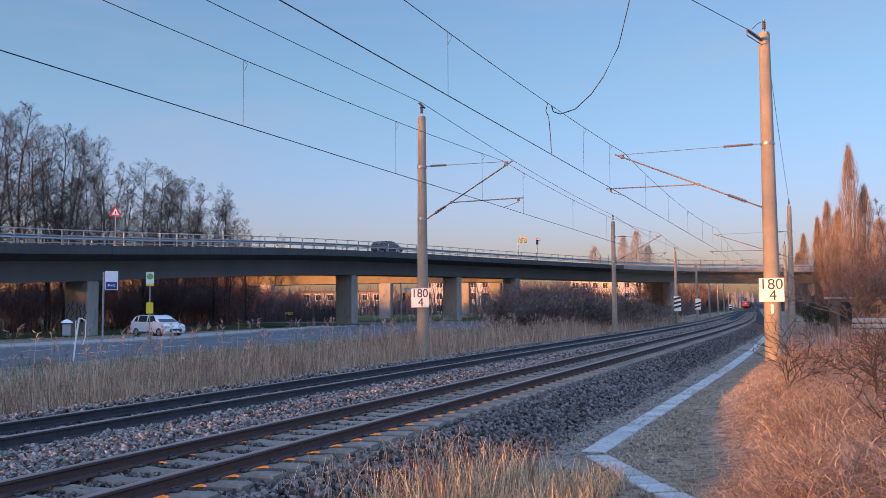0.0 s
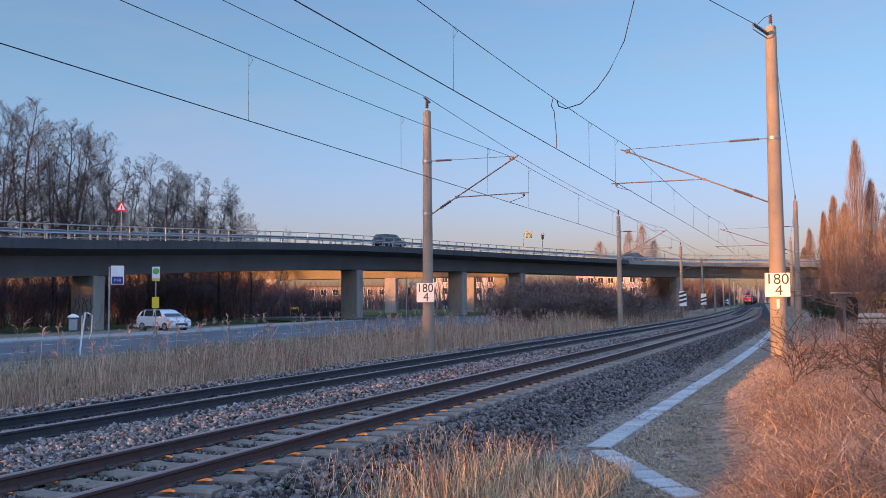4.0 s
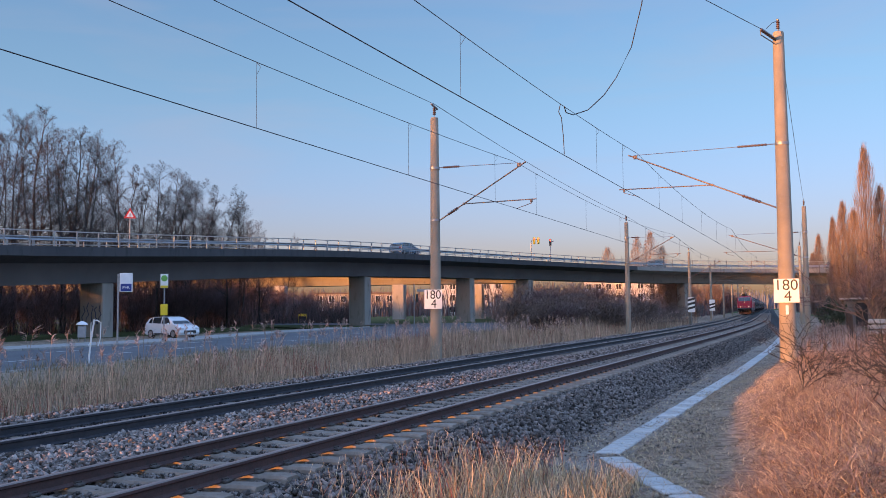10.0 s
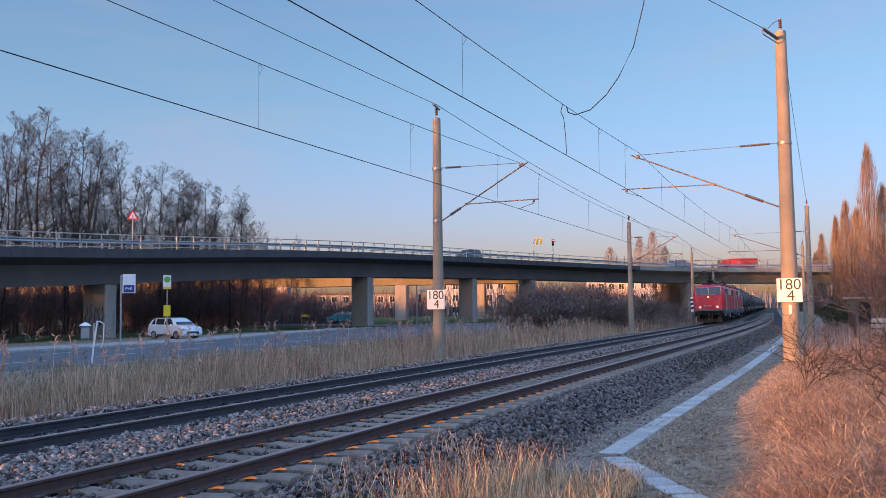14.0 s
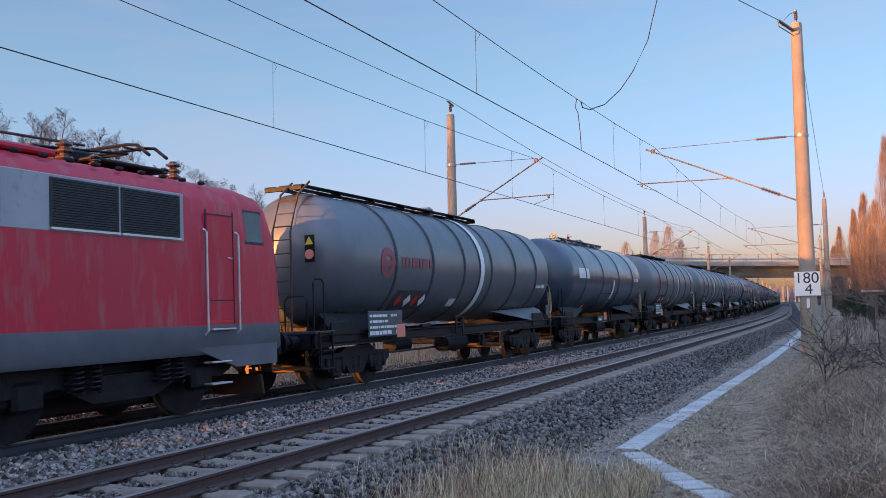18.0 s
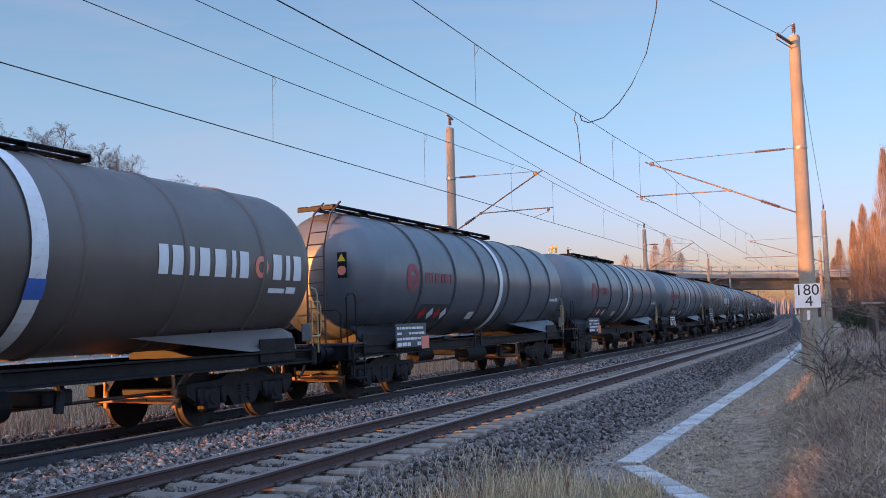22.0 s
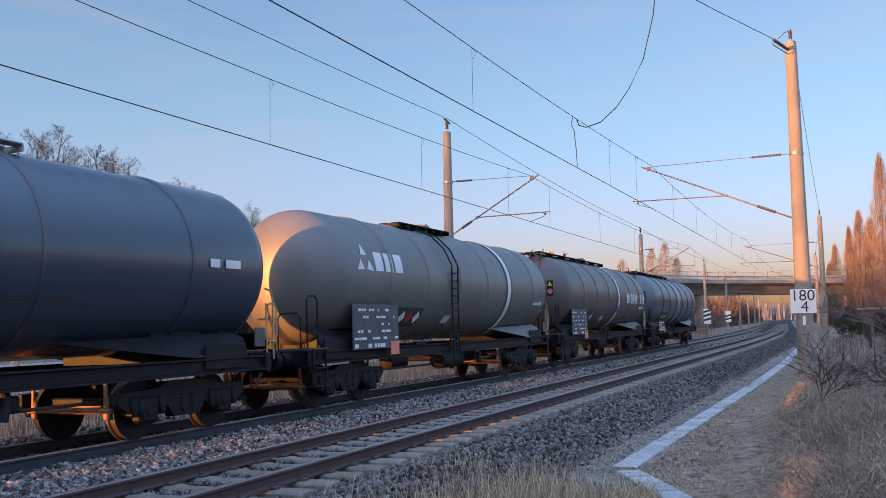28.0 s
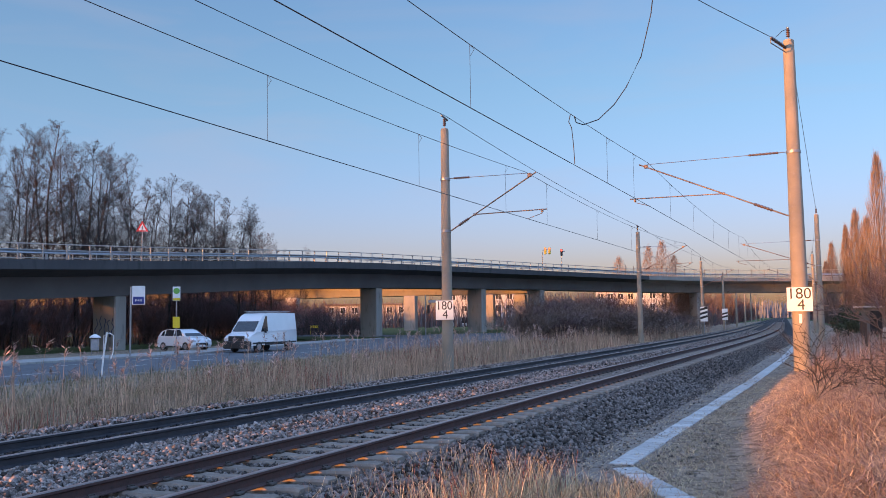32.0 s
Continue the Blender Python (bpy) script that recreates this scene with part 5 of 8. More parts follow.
            m.cyl(s * 0.83, yf + e * 0.05, 1.66, 0.11, 0.02, "y", 24, 0)
            part("headlight", m, [LAMPON if e == front else LAMPOFF, SILVER], v, "round headlight, lit" if e == front else "round headlight, unlit", smooth=40)
            m = Mesh()
            m.box(s * 0.42, yf - e * 0.03, 2.64, 0.1, 0.12, 0.11, 0.02)
            part("horn", m, LOUVRE, v)
            m = Mesh()
            m.tube([(s * 0.55, yf - e * 0.06, 2.5), (s * 0.57, yf + e * 0.02, 2.5), (s * 0.93, yf + e * 0.02, 2.52), (s * 0.95, yf - e * 0.06, 2.52)], 0.016, 6)
            m.tube([(s * 1.13, yf - e * 0.08, 1.75), (s * 1.15, yf + e * 0.04, 1.78), (s * 1.15, yf + e * 0.04, 2.1), (s * 1.13, yf - e * 0.08, 2.13)], 0.016, 6)
            part("front_grab_rail", m, LOUVRE, v)
        m = Mesh()
        m.cyl(0, yf - e * 0.04, 2.66, 0.15, 0.16, "y", 24, 1, 0.02)
        m.cyl(0, yf + e * 0.04, 2.66, 0.115, 0.02, "y", 24, 0)
        part("top_headlight", m, [LAMPON if e == front else LAMPOFF, LOUVRE], v, smooth=40)
        m = Mesh()
        for k in range(7):
            m.box(-0.42 + k * 0.12, yf - e * 0.006, 1.8, 0.06, 0.02, 0.12)
        part("number_bars", m, FRAMEW, v, "pale bars where the number stands")
        m = Mesh()
        m.box(0, yf - e * 0.02, 1.06, 2.7, 0.12, 0.4, 0.03)
        m.box(0, yf + e * 0.05, 1.28, 2.4, 0.25, 0.03, 0.01)
        part("buffer_beam", m, UNDER, v)
        m = Mesh()
        m.box(0, yf - e * 0.35, 0.36, 2.4, 0.06, 0.38, 0.02, 0, Matrix.Rotation(radians(e * 12), 3, "X"))
        part("rail_guard", m, RUSTYSTEEL, v, "brown snow plough plate under the buffers")
        for q in (-0.62, -0.38, 0.36, 0.6):
            m = Mesh()
            m.tube([(q, yf - e * 0.05, 0.9), (q, yf + e * 0.12, 0.85), (q + 0.03, yf + e * 0.16, 0.55), (q + 0.08, yf + e * 0.05, 0.36), (q + 0.13, yf - e * 0.1, 0.6)], 0.032, 7)
            m.box(q, yf + e * 0.1, 0.86, 0.07, 0.08, 0.1, 0.015)
            part("brake_hose", m, UNDER, v)
        for s in (-1, 1):
            m = Mesh()
            m.box(s * 1.05, yf - e * 0.02, 0.72, 0.26, 0.05, 0.34, 0.01)
            part("step_bracket", m, RUSTYSTEEL, v)
        for s in (-1, 1):
            m = Mesh()
            m.loft([[(s * 1.47 + dx, e * y, z) for y, z in ((h - 0.95, 0.74), (h - 0.95, 1.1), (h - 3.2, 1.1), (h - 2.1, 0.74))] for dx in (-0.03, 0.03)])
            part("skirt", m, LOCOGREY, v)
        # bogie
        def loco_frame():
            m = Mesh()
            for s in (-1, 1):
                m.loft([[(s * x, a, b) for a, b in ((-2.5, 0.75), (-2.4, 0.98), (-0.9, 0.98), (-0.6, 0.8), (0.6, 0.8), (0.9, 0.98), (2.4, 0.98), (2.5, 0.75), (2.2, 0.6), (1.2, 0.68), (0.6, 0.42), (-0.6, 0.42), (-1.2, 0.68), (-2.2, 0.6))] for x in (1.0, 1.22)])
            m.box(0, 0, 0.75, 2.0, 4.4, 0.4, 0.03)
            m.box(0, 0, 0.62, 1.3, 5.4, 0.75, 0.05)
            return m

        b = part("bogie", kept("loco_bogie", loco_frame, UNDER), None, v, m=pose(0, e * 3.95, 0))
        for a in (-1.7, 1.7):
            part("wheelset", kept("loco_wheelset", lambda: wheelset_mesh(0.625), [UNDER, TREAD, RUSTYSTEEL], 35), None, b, m=pose(0, a, 0.625))
            for s in (-1, 1):
                m = kept("loco_axle_box", lambda: Mesh().box(0, 0, 0, 0.26, 0.5, 0.42, 0.06), UNDER)
                part("axle_box", m, None, b, m=pose(s * 1.14, a, 0.62))
                for q in (-0.4, 0.4):
                    part("spring", kept("loco_spring", lambda: (lambda k: (coil(k, 0, 0, 0, 0.42, 0.12, 6), k)[1])(Mesh()), UNDER, 60), None, b, m=pose(s * 1.3, a * 0.5 + q * 0.4, 0.6))
        # pantograph
        up = e == -1
        py = e * (h - 3.65)
        m = Mesh()
        m.box(0, py, 4.02, 1.5, 1.7, 0.06, 0.02)
        for x in (-0.7, 0.7):
            for y in (-0.75, 0.75):
                insulator(m, (x, py + y, 3.92), (x, py + y, 4.08), 0.09, 3, 1)
        m.box(0, py + e * -0.5, 4.14, 0.5, 0.7, 0.18, 0.04)
        fr = part("pantograph", m, [UNDER, PORCELAIN], v, "single-arm pantograph, raised" if up else "single-arm pantograph, folded down")
        m = Mesh()
        knee = (0, py - 1.35, 4.98) if up else (0, py - 1.3, 4.22)
        m.tube([(0, py + 0.25, 4.12), knee], 0.045, 8)
        m.tube([(0.12, py + 0.05, 4.1), (0.08, knee[1] + 0.1, knee[2] - 0.12)], 0.02, 6)
        part("lower_arm", m, UNDER, fr)
        m = Mesh()
        head_y, head_z = (py + 0.05, 5.26) if up else (py + 0.35, 4.3)
        for s in (-1, 1):
            m.tube([knee, (s * 0.28, head_y, head_z)], 0.022, 6)
        m.tube([(-0.3, head_y, head_z), (0.3, head_y, head_z)], 0.025, 6)
        part("upper_arm", m, UNDER, fr)
        m = Mesh()
        for q in (-0.2, 0.2):
            m.tube([(-0.95, head_y + q, head_z - 0.12), (-0.7, head_y + q, head_z + 0.07), (-0.5, head_y + q, head_z + 0.1), (0.5, head_y + q, head_z + 0.1), (0.7, head_y + q, head_z + 0.07), (0.95, head_y + q, head_z - 0.12)], 0.028, 6)
        for x in (-0.4, 0.4):
            m.tube([(x, head_y - 0.2, head_z + 0.07), (x, head_y + 0.2, head_z + 0.07)], 0.018, 6)
        part("collector_head", m, UNDER, fr)
    # roof gear
    m = Mesh()
    m.tube([(0.3, -h + 4.4, 4.3), (0.3, -h + 6.0, 4.3), (0.1, -h + 9.0, 4.25), (0.3, h - 4.2, 4.3)], 0.022, 6)
    part("roof_bus_bar", m, RUSTYSTEEL, v)
    for y in (-h + 4.5, -h + 5.7, -h + 6.2, -h + 6.7, -h + 8.4, h - 6.2, h - 4.6, h - 2.2):
        m = Mesh()
        insulator(m, (0.3, y, 3.9), (0.3, y, 4.32), 0.13, 4, 0)
        part("roof_insulator", m, PORCELAIN, v, smooth=40)
    m = Mesh()
    m.box(-0.2, -h + 6.3, 4.1, 0.9, 1.0, 0.2, 0.04)
    for x in (-0.4, 0.05):
        m.tube([(x, -h + 5.8, 4.36), (x, -h + 6.0, 4.44), (x, -h + 6.6, 4.44), (x, -h + 6.8, 4.36)], 0.11, 10)
    for y in (5.9, 6.3, 6.7):
        m.box(-0.2, -h + y, 4.3, 0.5, 0.08, 0.3, 0.03)
    part("main_switch", m, UNDER, v)
    for s in (-1, 1):
        m = Mesh()
        m.box(s * 0.75, 0.2, 3.93, 0.5, 5.5, 0.1, 0.03)
        part("roof_vent", m, RED, v)
    m = Mesh()
    m.box(0, -h + 1.55, 3.98, 0.16, 0.3, 0.12, 0.03)
    m.tube([(0.08, -h + 1.3, 4.04), (0.08, -h + 1.75, 4.06)], [0.07, 0.035], 10)
    part("roof_horn", m, UNDER, v)
    m = Mesh()
    m.box(0, 0, 0.72, 2.3, 4.2, 0.5, 0.05)
    part("transformer", m, UNDER, v)
    for s in (-1, 1):
        for k in range(26):
            part("roof_clamp", kept("roof_clamp", lambda: Mesh().box(0, 0, 0, 0.08, 0.12, 0.06, 0.015), UNDER), None, v, m=pose(s * 1.18, -h + 2.6 + k * 0.46, 3.82))
    for s in (-1, 1):
        m = Mesh()
        m.box(s * 1.25, 0.1, 0.78, 0.4, 2.3, 0.46, 0.03)
        m.box(s * 1.46, 0.1, 0.86, 0.02, 2.1, 0.02)
        for q in (-0.95, 1.15):
            m.box(s * 1.45, q, 0.78, 0.03, 0.03, 0.44)
        part("battery_box", m, LOCOGREY, v)
    running_gear(v, L, 0, 0)
    return v


v = locomotive(-1, "red electric locomotive with grey sill and raised front pantograph")
TRAIN.append((v, 16.6 / 2))
v2 = locomotive(0, "second red electric locomotive, dirt-streaked, pantograph raised")
TRAIN.append((v2, 16.6 * 1.5))
DK = "dark grey tank wagon with faded red emblem and white stripe"
SM = "smoke grey dusty tank wagon with faded red emblem and white stripe"
GL = "glossy blue-black tank wagon with white block lettering"
BRN = "taupe grey tank wagon with white lettering and stripe"
STYLES = [
    (49.5, "dark", True, DK, "round", 9.0), (64.2, "gloss", False, GL, "blocks", 1), (80.7, "smoky", False, SM, "round", 9.4),
    (97.5, "smoky", False, SM, "round", 9.2), (113.9, "dark", True, DK, "round", 9.0), (128.9, "gloss", False, GL, "blocks", 1),
    (145.6, "brown", False, BRN, "long", 9.2), (162.1, "dark", True, DK, "round", 9.2), (179.3, "dark", False, DK, "round", 9.4),
    (195.9, "dark", False, DK, "round", 9.4), (212.4, "brown", True, BRN, "long", 9.6), (229.2, "dark", True, DK, "", 9.6),
    (246.0, "brown", False, BRN, "long", 9.4), (262.5, "dark", True, DK, "round", 9.2), (279.0, "smoky", False, SM, "round", 9.2),
    (295.4, "redtop", False, "grey tank wagon with a dull red upper half", "", 9.2), (310.9, "gloss", False, GL, "blocks", 1),
    (327.4, "green", False, "grey-green tank wagon with white emblem and side ladder", "peak", 11.6), (343.9, "brown", True, BRN, "long", 9.6), (361.0, "dark", True, DK, "round", 9.0),
]
start = 33.2
for end, style, ladder, label, logo, stripe in STYLES:
    length = end - start
    span_walk = {"green": (6.4, 9.6), "gloss": (3.6, 10.2)}.get(style, (1.6 if ladder else 4.2, 11.2))
    TRAIN.append((tank_wagon(style, round(length, 1), ladder, label, logo, stripe, span_walk), (start + end) / 2))
    start = end

# ---- track details: sleepers, clips, stones, cable duct ----
def sleeper_mesh():
    m = Mesh()
    rings = []
    for x, w, top in ((-1.3, 0.13, -0.19), (-1.25, 0.14, -0.175), (-0.55, 0.13, -0.18), (-0.4, 0.125, -0.195), (0.4, 0.125, -0.195), (0.55, 0.13, -0.18), (1.25, 0.14, -0.175), (1.3, 0.13, -0.19)):
        rings.append([(x, -w - 0.02, top - 0.2), (x, -w, top - 0.03), (x, -w + 0.03, top), (x, w - 0.03, top), (x, w, top - 0.03), (x, w + 0.02, top - 0.2)])
    m.loft(rings)
    return m.data("sleeper", SLEEPER)


def clip_mesh():
    m = Mesh()
    for s in (-1, 1):
        m.box(s * 0.1, 0, -0.16, 0.07, 0.12, 0.035, 0.01)
        m.tube([(s * 0.1, -0.04, -0.15), (s * 0.07, -0.05, -0.13), (s * 0.07, 0.05, -0.13), (s * 0.1, 0.04, -0.15)], 0.01, 5)
    return m.data("rail_clip", CLIP)


sm, cm = sleeper_mesh(), clip_mesh()
for name, off, s0, s1 in (("near", 0.0, -2.0, 96.0), ("far", -SPACING, 0.0, 60.0)):
    k = 0
    while s0 + 0.6 * k < s1:
        s = s0 + 0.6 * k
        x, y, a = along(s, off)
        part("sleeper", sm, None, tracks[name], m=pose(x, y, -0.017, 0, RAIL_TILT, math.degrees(a) + random.uniform(-0.4, 0.4)))
        if name == "near" and s < 40:
            for side in (-1, 1):
                part("rail_clip", cm, None, tracks[name], m=pose(x + side * GAUGE / 2, y, -0.017 - 0.017 * -side, 0, RAIL_TILT, 0))
        k += 1
# sleepers further off, joined
m = Mesh()
for off, s0, s1 in ((0.0, 96.4, 260), (-SPACING, 60.4, 200)):
    for k in range(int((s1 - s0) / 0.6)):
        x, y, a = along(s0 + 0.6 * k, off)
        m.box(x, y, -0.25, 2.6, 0.26, 0.14, 0.0, 0, Matrix.Rotation(a, 3, "Z"))
solid("distant_sleepers", m, SLEEPER, "concrete sleepers further along both tracks", "sleepers", "stuff")

# stones: faceted lumps, scattered
rng = np.random.default_rng(5)
OCT = np.array([(1, 0, 0), (-1, 0, 0), (0, 1, 0), (0, -1, 0), (0, 0, 1), (0, 0, -1), (0.6, 0.6, 0.6), (-0.6, -0.6, 0.55)])
OCT_F = np.array([(6, 4, 0), (6, 2, 4), (6, 0, 2), (0, 4, 3), (7, 4, 1), (7, 3, 4), (7, 1, 3), (1, 4, 2), (2, 0, 5), (0, 3, 5), (3, 1, 5), (1, 2, 5)])


def turns(n):
    """Random rotations."""
    q = rng.normal(size=(n, 4))
    q /= np.linalg.norm(q, axis=1)[:, None]
    w, x, y, z = q.T
    return np.stack([np.stack([1 - 2 * (y * y + z * z), 2 * (x * y - z * w), 2 * (x * z + y * w)], -1), np.stack([2 * (x * y + z * w), 1 - 2 * (x * x + z * z), 2 * (y * z - x * w)], -1), np.stack([2 * (x * z - y * w), 2 * (y * z + x * w), 1 - 2 * (x * x + y * y)], -1)], 1)


def stones(name, places, size, material, label, category="ballast"):
    n = len(places)
    shape = OCT[None] * rng.uniform(0.6, 1.15, (n, 8, 1)) * rng.uniform(0.7, 1.1, (n, 1, 3))
    v = np.einsum("nij,nkj->nki", turns(n), shape) * size[:, None, None] + places[:, None]
    f = OCT_F[None] + 8 * np.arange(n)[:, None, None]
    return solid(name, mesh_np(name, v.reshape(-1, 3), f.reshape(-1, 3), material), None, label, category, "stuff")


def bed_height(o):
    """Height of the ballast at o metres right of the near track's middle."""
    return np.interp(o, [-SPACING - 2.7, -SPACING - 1.9, -SPACING - 1.35, -SPACING - 0.9, -SPACING / 2, -1.3, 1.3, 1.75, 2.75, 3.2], [-0.66, -0.13, -0.12, -0.235, -0.2, -0.27, -0.27, -0.225, -0.62, -0.66])


def lay_stones(count, s0, s1, power, o_lo, o_hi, avoid=True):
    u = rng.random(count * 3) ** power
    s = s0 + (s1 - s0) * u
    o = rng.uniform(o_lo, o_hi, count * 3)
    keep = np.ones(len(s), bool)
    if avoid:
        for mid in (0.0, -SPACING):
            near = np.abs(o - mid)
            keep &= ~(np.abs(near - GAUGE / 2) < 0.1)
            k = np.abs((s - (-2.0 if mid == 0 else 0.0)) / 0.6 - np.round((s - (-2.0 if mid == 0 else 0.0)) / 0.6)) * 0.6
            keep &= ~((near < 1.3) & (k < 0.15) & (rng.random(len(s)) > (0.13 if mid == 0 else 0.25)))
    s, o = s[keep][:count], o[keep][:count]
    at = np.array([along(a, b)[:2] for a, b in zip(s, o)])
    z = bed_height(o) + rng.uniform(-0.015, 0.03, len(o))
    return np.c_[at, z]


p1 = np.r_[lay_stones(15500, 4, 34, 1.5, -SPACING + 0.72, -1.25), lay_stones(6500, 4, 34, 1.5, -SPACING - 2.5, -SPACING - 0.72)]
p8 = lay_stones(9000, 4, 60, 1.5, -SPACING - 0.72, -SPACING + 0.72)
stones("ballast_in_far_track", p8, rng.uniform(0.026, 0.055, len(p8)), OILYSTONE, "black oily ballast between the rails of the far track")
stones("ballast_stones", p1, rng.uniform(0.028, 0.066, len(p1)), BALLAST, "loose grey crushed ballast stones round the sleepers")
p2 = lay_stones(26000, 30, 120, 1.3, -SPACING - 2.5, 1.3)
stones("ballast_stones_farther", p2, rng.uniform(0.035, 0.065, len(p2)), BALLAST, "grey ballast stones further along the tracks")
p7 = lay_stones(12000, 4, 40, 1.5, -1.3, 1.25)
p7[:, 2] += 0.012
stones("ballast_between_rails", p7, rng.uniform(0.022, 0.045, len(p7)), DARKSTONE, "dark dirty ballast sunk between the sleepers")
p3 = lay_stones(15000, 5, 34, 1.6, -SPACING + 0.95, -0.95)
p3[:, 2] += 0.035
stones("ballast_heap", p3, rng.uniform(0.032, 0.072, len(p3)), BALLAST, "grey ballast heaped between the two tracks")
p4 = lay_stones(20000, 4, 30, 1.5, 0.95, 3.0)
stones("ballast_shoulder", p4, rng.uniform(0.032, 0.07, len(p4)), DARKSTONE, "dark grey ballast on the near shoulder")
p5 = lay_stones(12000, 28, 100, 1.3, 0.95, 3.0)
stones("ballast_shoulder_farther", p5, rng.uniform(0.03, 0.06, len(p5)), DARKSTONE, "dark grey ballast on the shoulder further along")
p6 = lay_stones(9000, 6, 60, 1.4, -SPACING - 2.5, -SPACING - 1.15)
p6[:, 2] += 0.03
stones("ballast_rim", p6, rng.uniform(0.03, 0.055, len(p6)), BALLAST, "pale ballast stones heaped beyond the far rail")
# scattered pebbles on the path
u = rng.random((9000, 2))
px, py = -5.2 + 3.2 * u[:, 0], 7 + 40 * u[:, 1] ** 1.7
stones("path_pebbles", np.c_[px, py, [ground_z(a, b) + 0.003 for a, b in zip(px, py)]], rng.choice([0.01, 0.02, 0.036], 9000, p=[0.5, 0.38, 0.12]), BALLAST, "small grey pebbles on the gravel path", "gravel")

# cable duct: slabs end to end
duct = thing("cable_duct", "pale concrete cable duct with slab lids beside the track", "cable duct", kind="structure")
lid = Mesh().box(0, 0, 0, 0.38, 0.485, 0.07, 0.012).data("duct_lid", DUCT)


def lay_duct(x0, y0, x1, y1, z0, z1):
    n = int(math.hypot(x1 - x0, y1 - y0) / 0.5)
    turn = -math.degrees(math.atan2(x1 - x0, y1 - y0))
    for i in range(n):
        f = (i + 0.5) / n
        part("duct_lid", lid, None, duct, m=pose(x0 + (x1 - x0) * f + random.uniform(-0.007, 0.007), y0 + (y1 - y0) * f, z0 + (z1 - z0) * f + random.uniform(-0.003, 0.003), random.uniform(-0.3, 0.3), random.uniform(-0.4, 0.4), turn + random.uniform(-0.4, 0.4)))


lay_duct(-3.33, 14.2, -3.24, 22, -0.63, -0.632)
lay_duct(-3.24, 22, -3.08, 34, -0.632, -0.632)
lay_duct(-3.08, 34, -3.1, 50, -0.632, -0.632)
lay_duct(-3.1, 50, -4.0, 96, -0.632, -0.632)
lay_duct(-3.22, 13.95, -1.8, 11.45, -0.632, -0.628)
lay_duct(-1.8, 11.45, -0.75, 9.9, -0.628, -0.6)

# ---- road beside the railway, kerb, street furniture ----
def sheet(name, rows, material, lift, label, category, nx_=6):
    """A surface that follows the ground between a left and a right edge, lift above it."""
    m = Mesh()
    rings = []
    for (xa, ya), (xb, yb) in rows:
        rings.append([(xa + (xb - xa) * i / nx_, ya + (yb - ya) * i / nx_, ground_z(xa + (xb - xa) * i / nx_, ya + (yb - ya) * i / nx_) + lift) for i in range(nx_ + 1)])
    m.loft(rings, closed=False, caps=False)
    return solid(name, m, material, label, category, "structure")


ROAD_EDGE = [(-22, -60), (-24, -10), (-26.6, 22), (-28.8, 46), (-27.8, 70), (-26.5, 95), (-25, 125)]
ROAD_FAR = [(-40, -60), (-39.5, -10), (-37.6, 30), (-37.4, 46), (-40.5, 60), (-44, 80), (-46, 100), (-34, 125)]


def between(points, y):
    return float(np.interp(y, [p[1] for p in points], [p[0] for p in points]))


sheet("road", [((between(ROAD_FAR, y), y), (between(ROAD_EDGE, y), y)) for y in range(-60, 126, 5)], ASPHALT, 0.05, "grey-blue asphalt road beside the railway", "road")
sheet("side_road", [((-120 + 7 * k, 108 - 1.2 * k), (-119 + 7 * k, 100 - 1.0 * k)) for k in range(12)], ASPHALT, 0.07, "narrow asphalt side road under the viaduct", "road")
sheet("verge_island", [((-64 + 2 * k, 92 - 1.4 * k), (-62 + 2 * k, 86 - 1.2 * k)) for k in range(9)], LAWN, 0.12, "low grass island between the roads", "verge")
sheet("pavement", [((between(ROAD_FAR, y) - 3.2, y), (between(ROAD_FAR, y) - 0.16, y)) for y in range(-40, 84, 4)], KERB, 0.13, "grey paved strip with a kerb at the bus stop", "pavement")
kerb = thing("kerb", "row of grey kerb stones along the road", "kerb", kind="structure")
kerb_stone = Mesh().box(0, 0, 0, 0.15, 0.98, 0.2, 0.02).data("kerb_stone", KERB)
for k in range(64):
    y = 20 + k
    x = between(ROAD_FAR, y)
    turn = -math.degrees(math.atan2(between(ROAD_FAR, y + 0.5) - between(ROAD_FAR, y - 0.5), 1))
    part("kerb_stone", kerb_stone, None, kerb, m=pose(x, y, ground_z(x, y) + 0.06, 0, 0, turn))
lines = thing("road_marking", "worn white lane lines on the asphalt", "road marking", kind="structure")
for x_off, dash in ((3.9, 3.0), (7.4, 3.0)):
    for k in range(22):
        y = 8 + k * 6.0
        x = between(ROAD_EDGE, y) - x_off
        if x < between(ROAD_FAR, y) + 1:
            continue
        x2 = between(ROAD_EDGE, y + dash) - x_off
        m = Mesh()
        m.quad((x - 0.07, y, ground_z(x, y) + 0.058), (x + 0.07, y, ground_z(x, y) + 0.058), (x2 + 0.07, y + dash, ground_z(x2, y + dash) + 0.058), (x2 - 0.07, y + dash, ground_z(x2, y + dash) + 0.058))
        part("lane_line", m, ROADPAINT, lines)
m = Mesh()
m.loft([[(between(ROAD_EDGE, y) + 0.3 + d, y, ground_z(between(ROAD_EDGE, y), y) + e) for d, e in ((0, -0.02), (0.0, 0.08), (0.14, 0.08), (0.14, -0.02))] for y in range(-10, 124, 6)], closed=False)
solid("road_edge_stone", m, KERB, "low pale edging stone between road and reeds", "kerb", "structure")

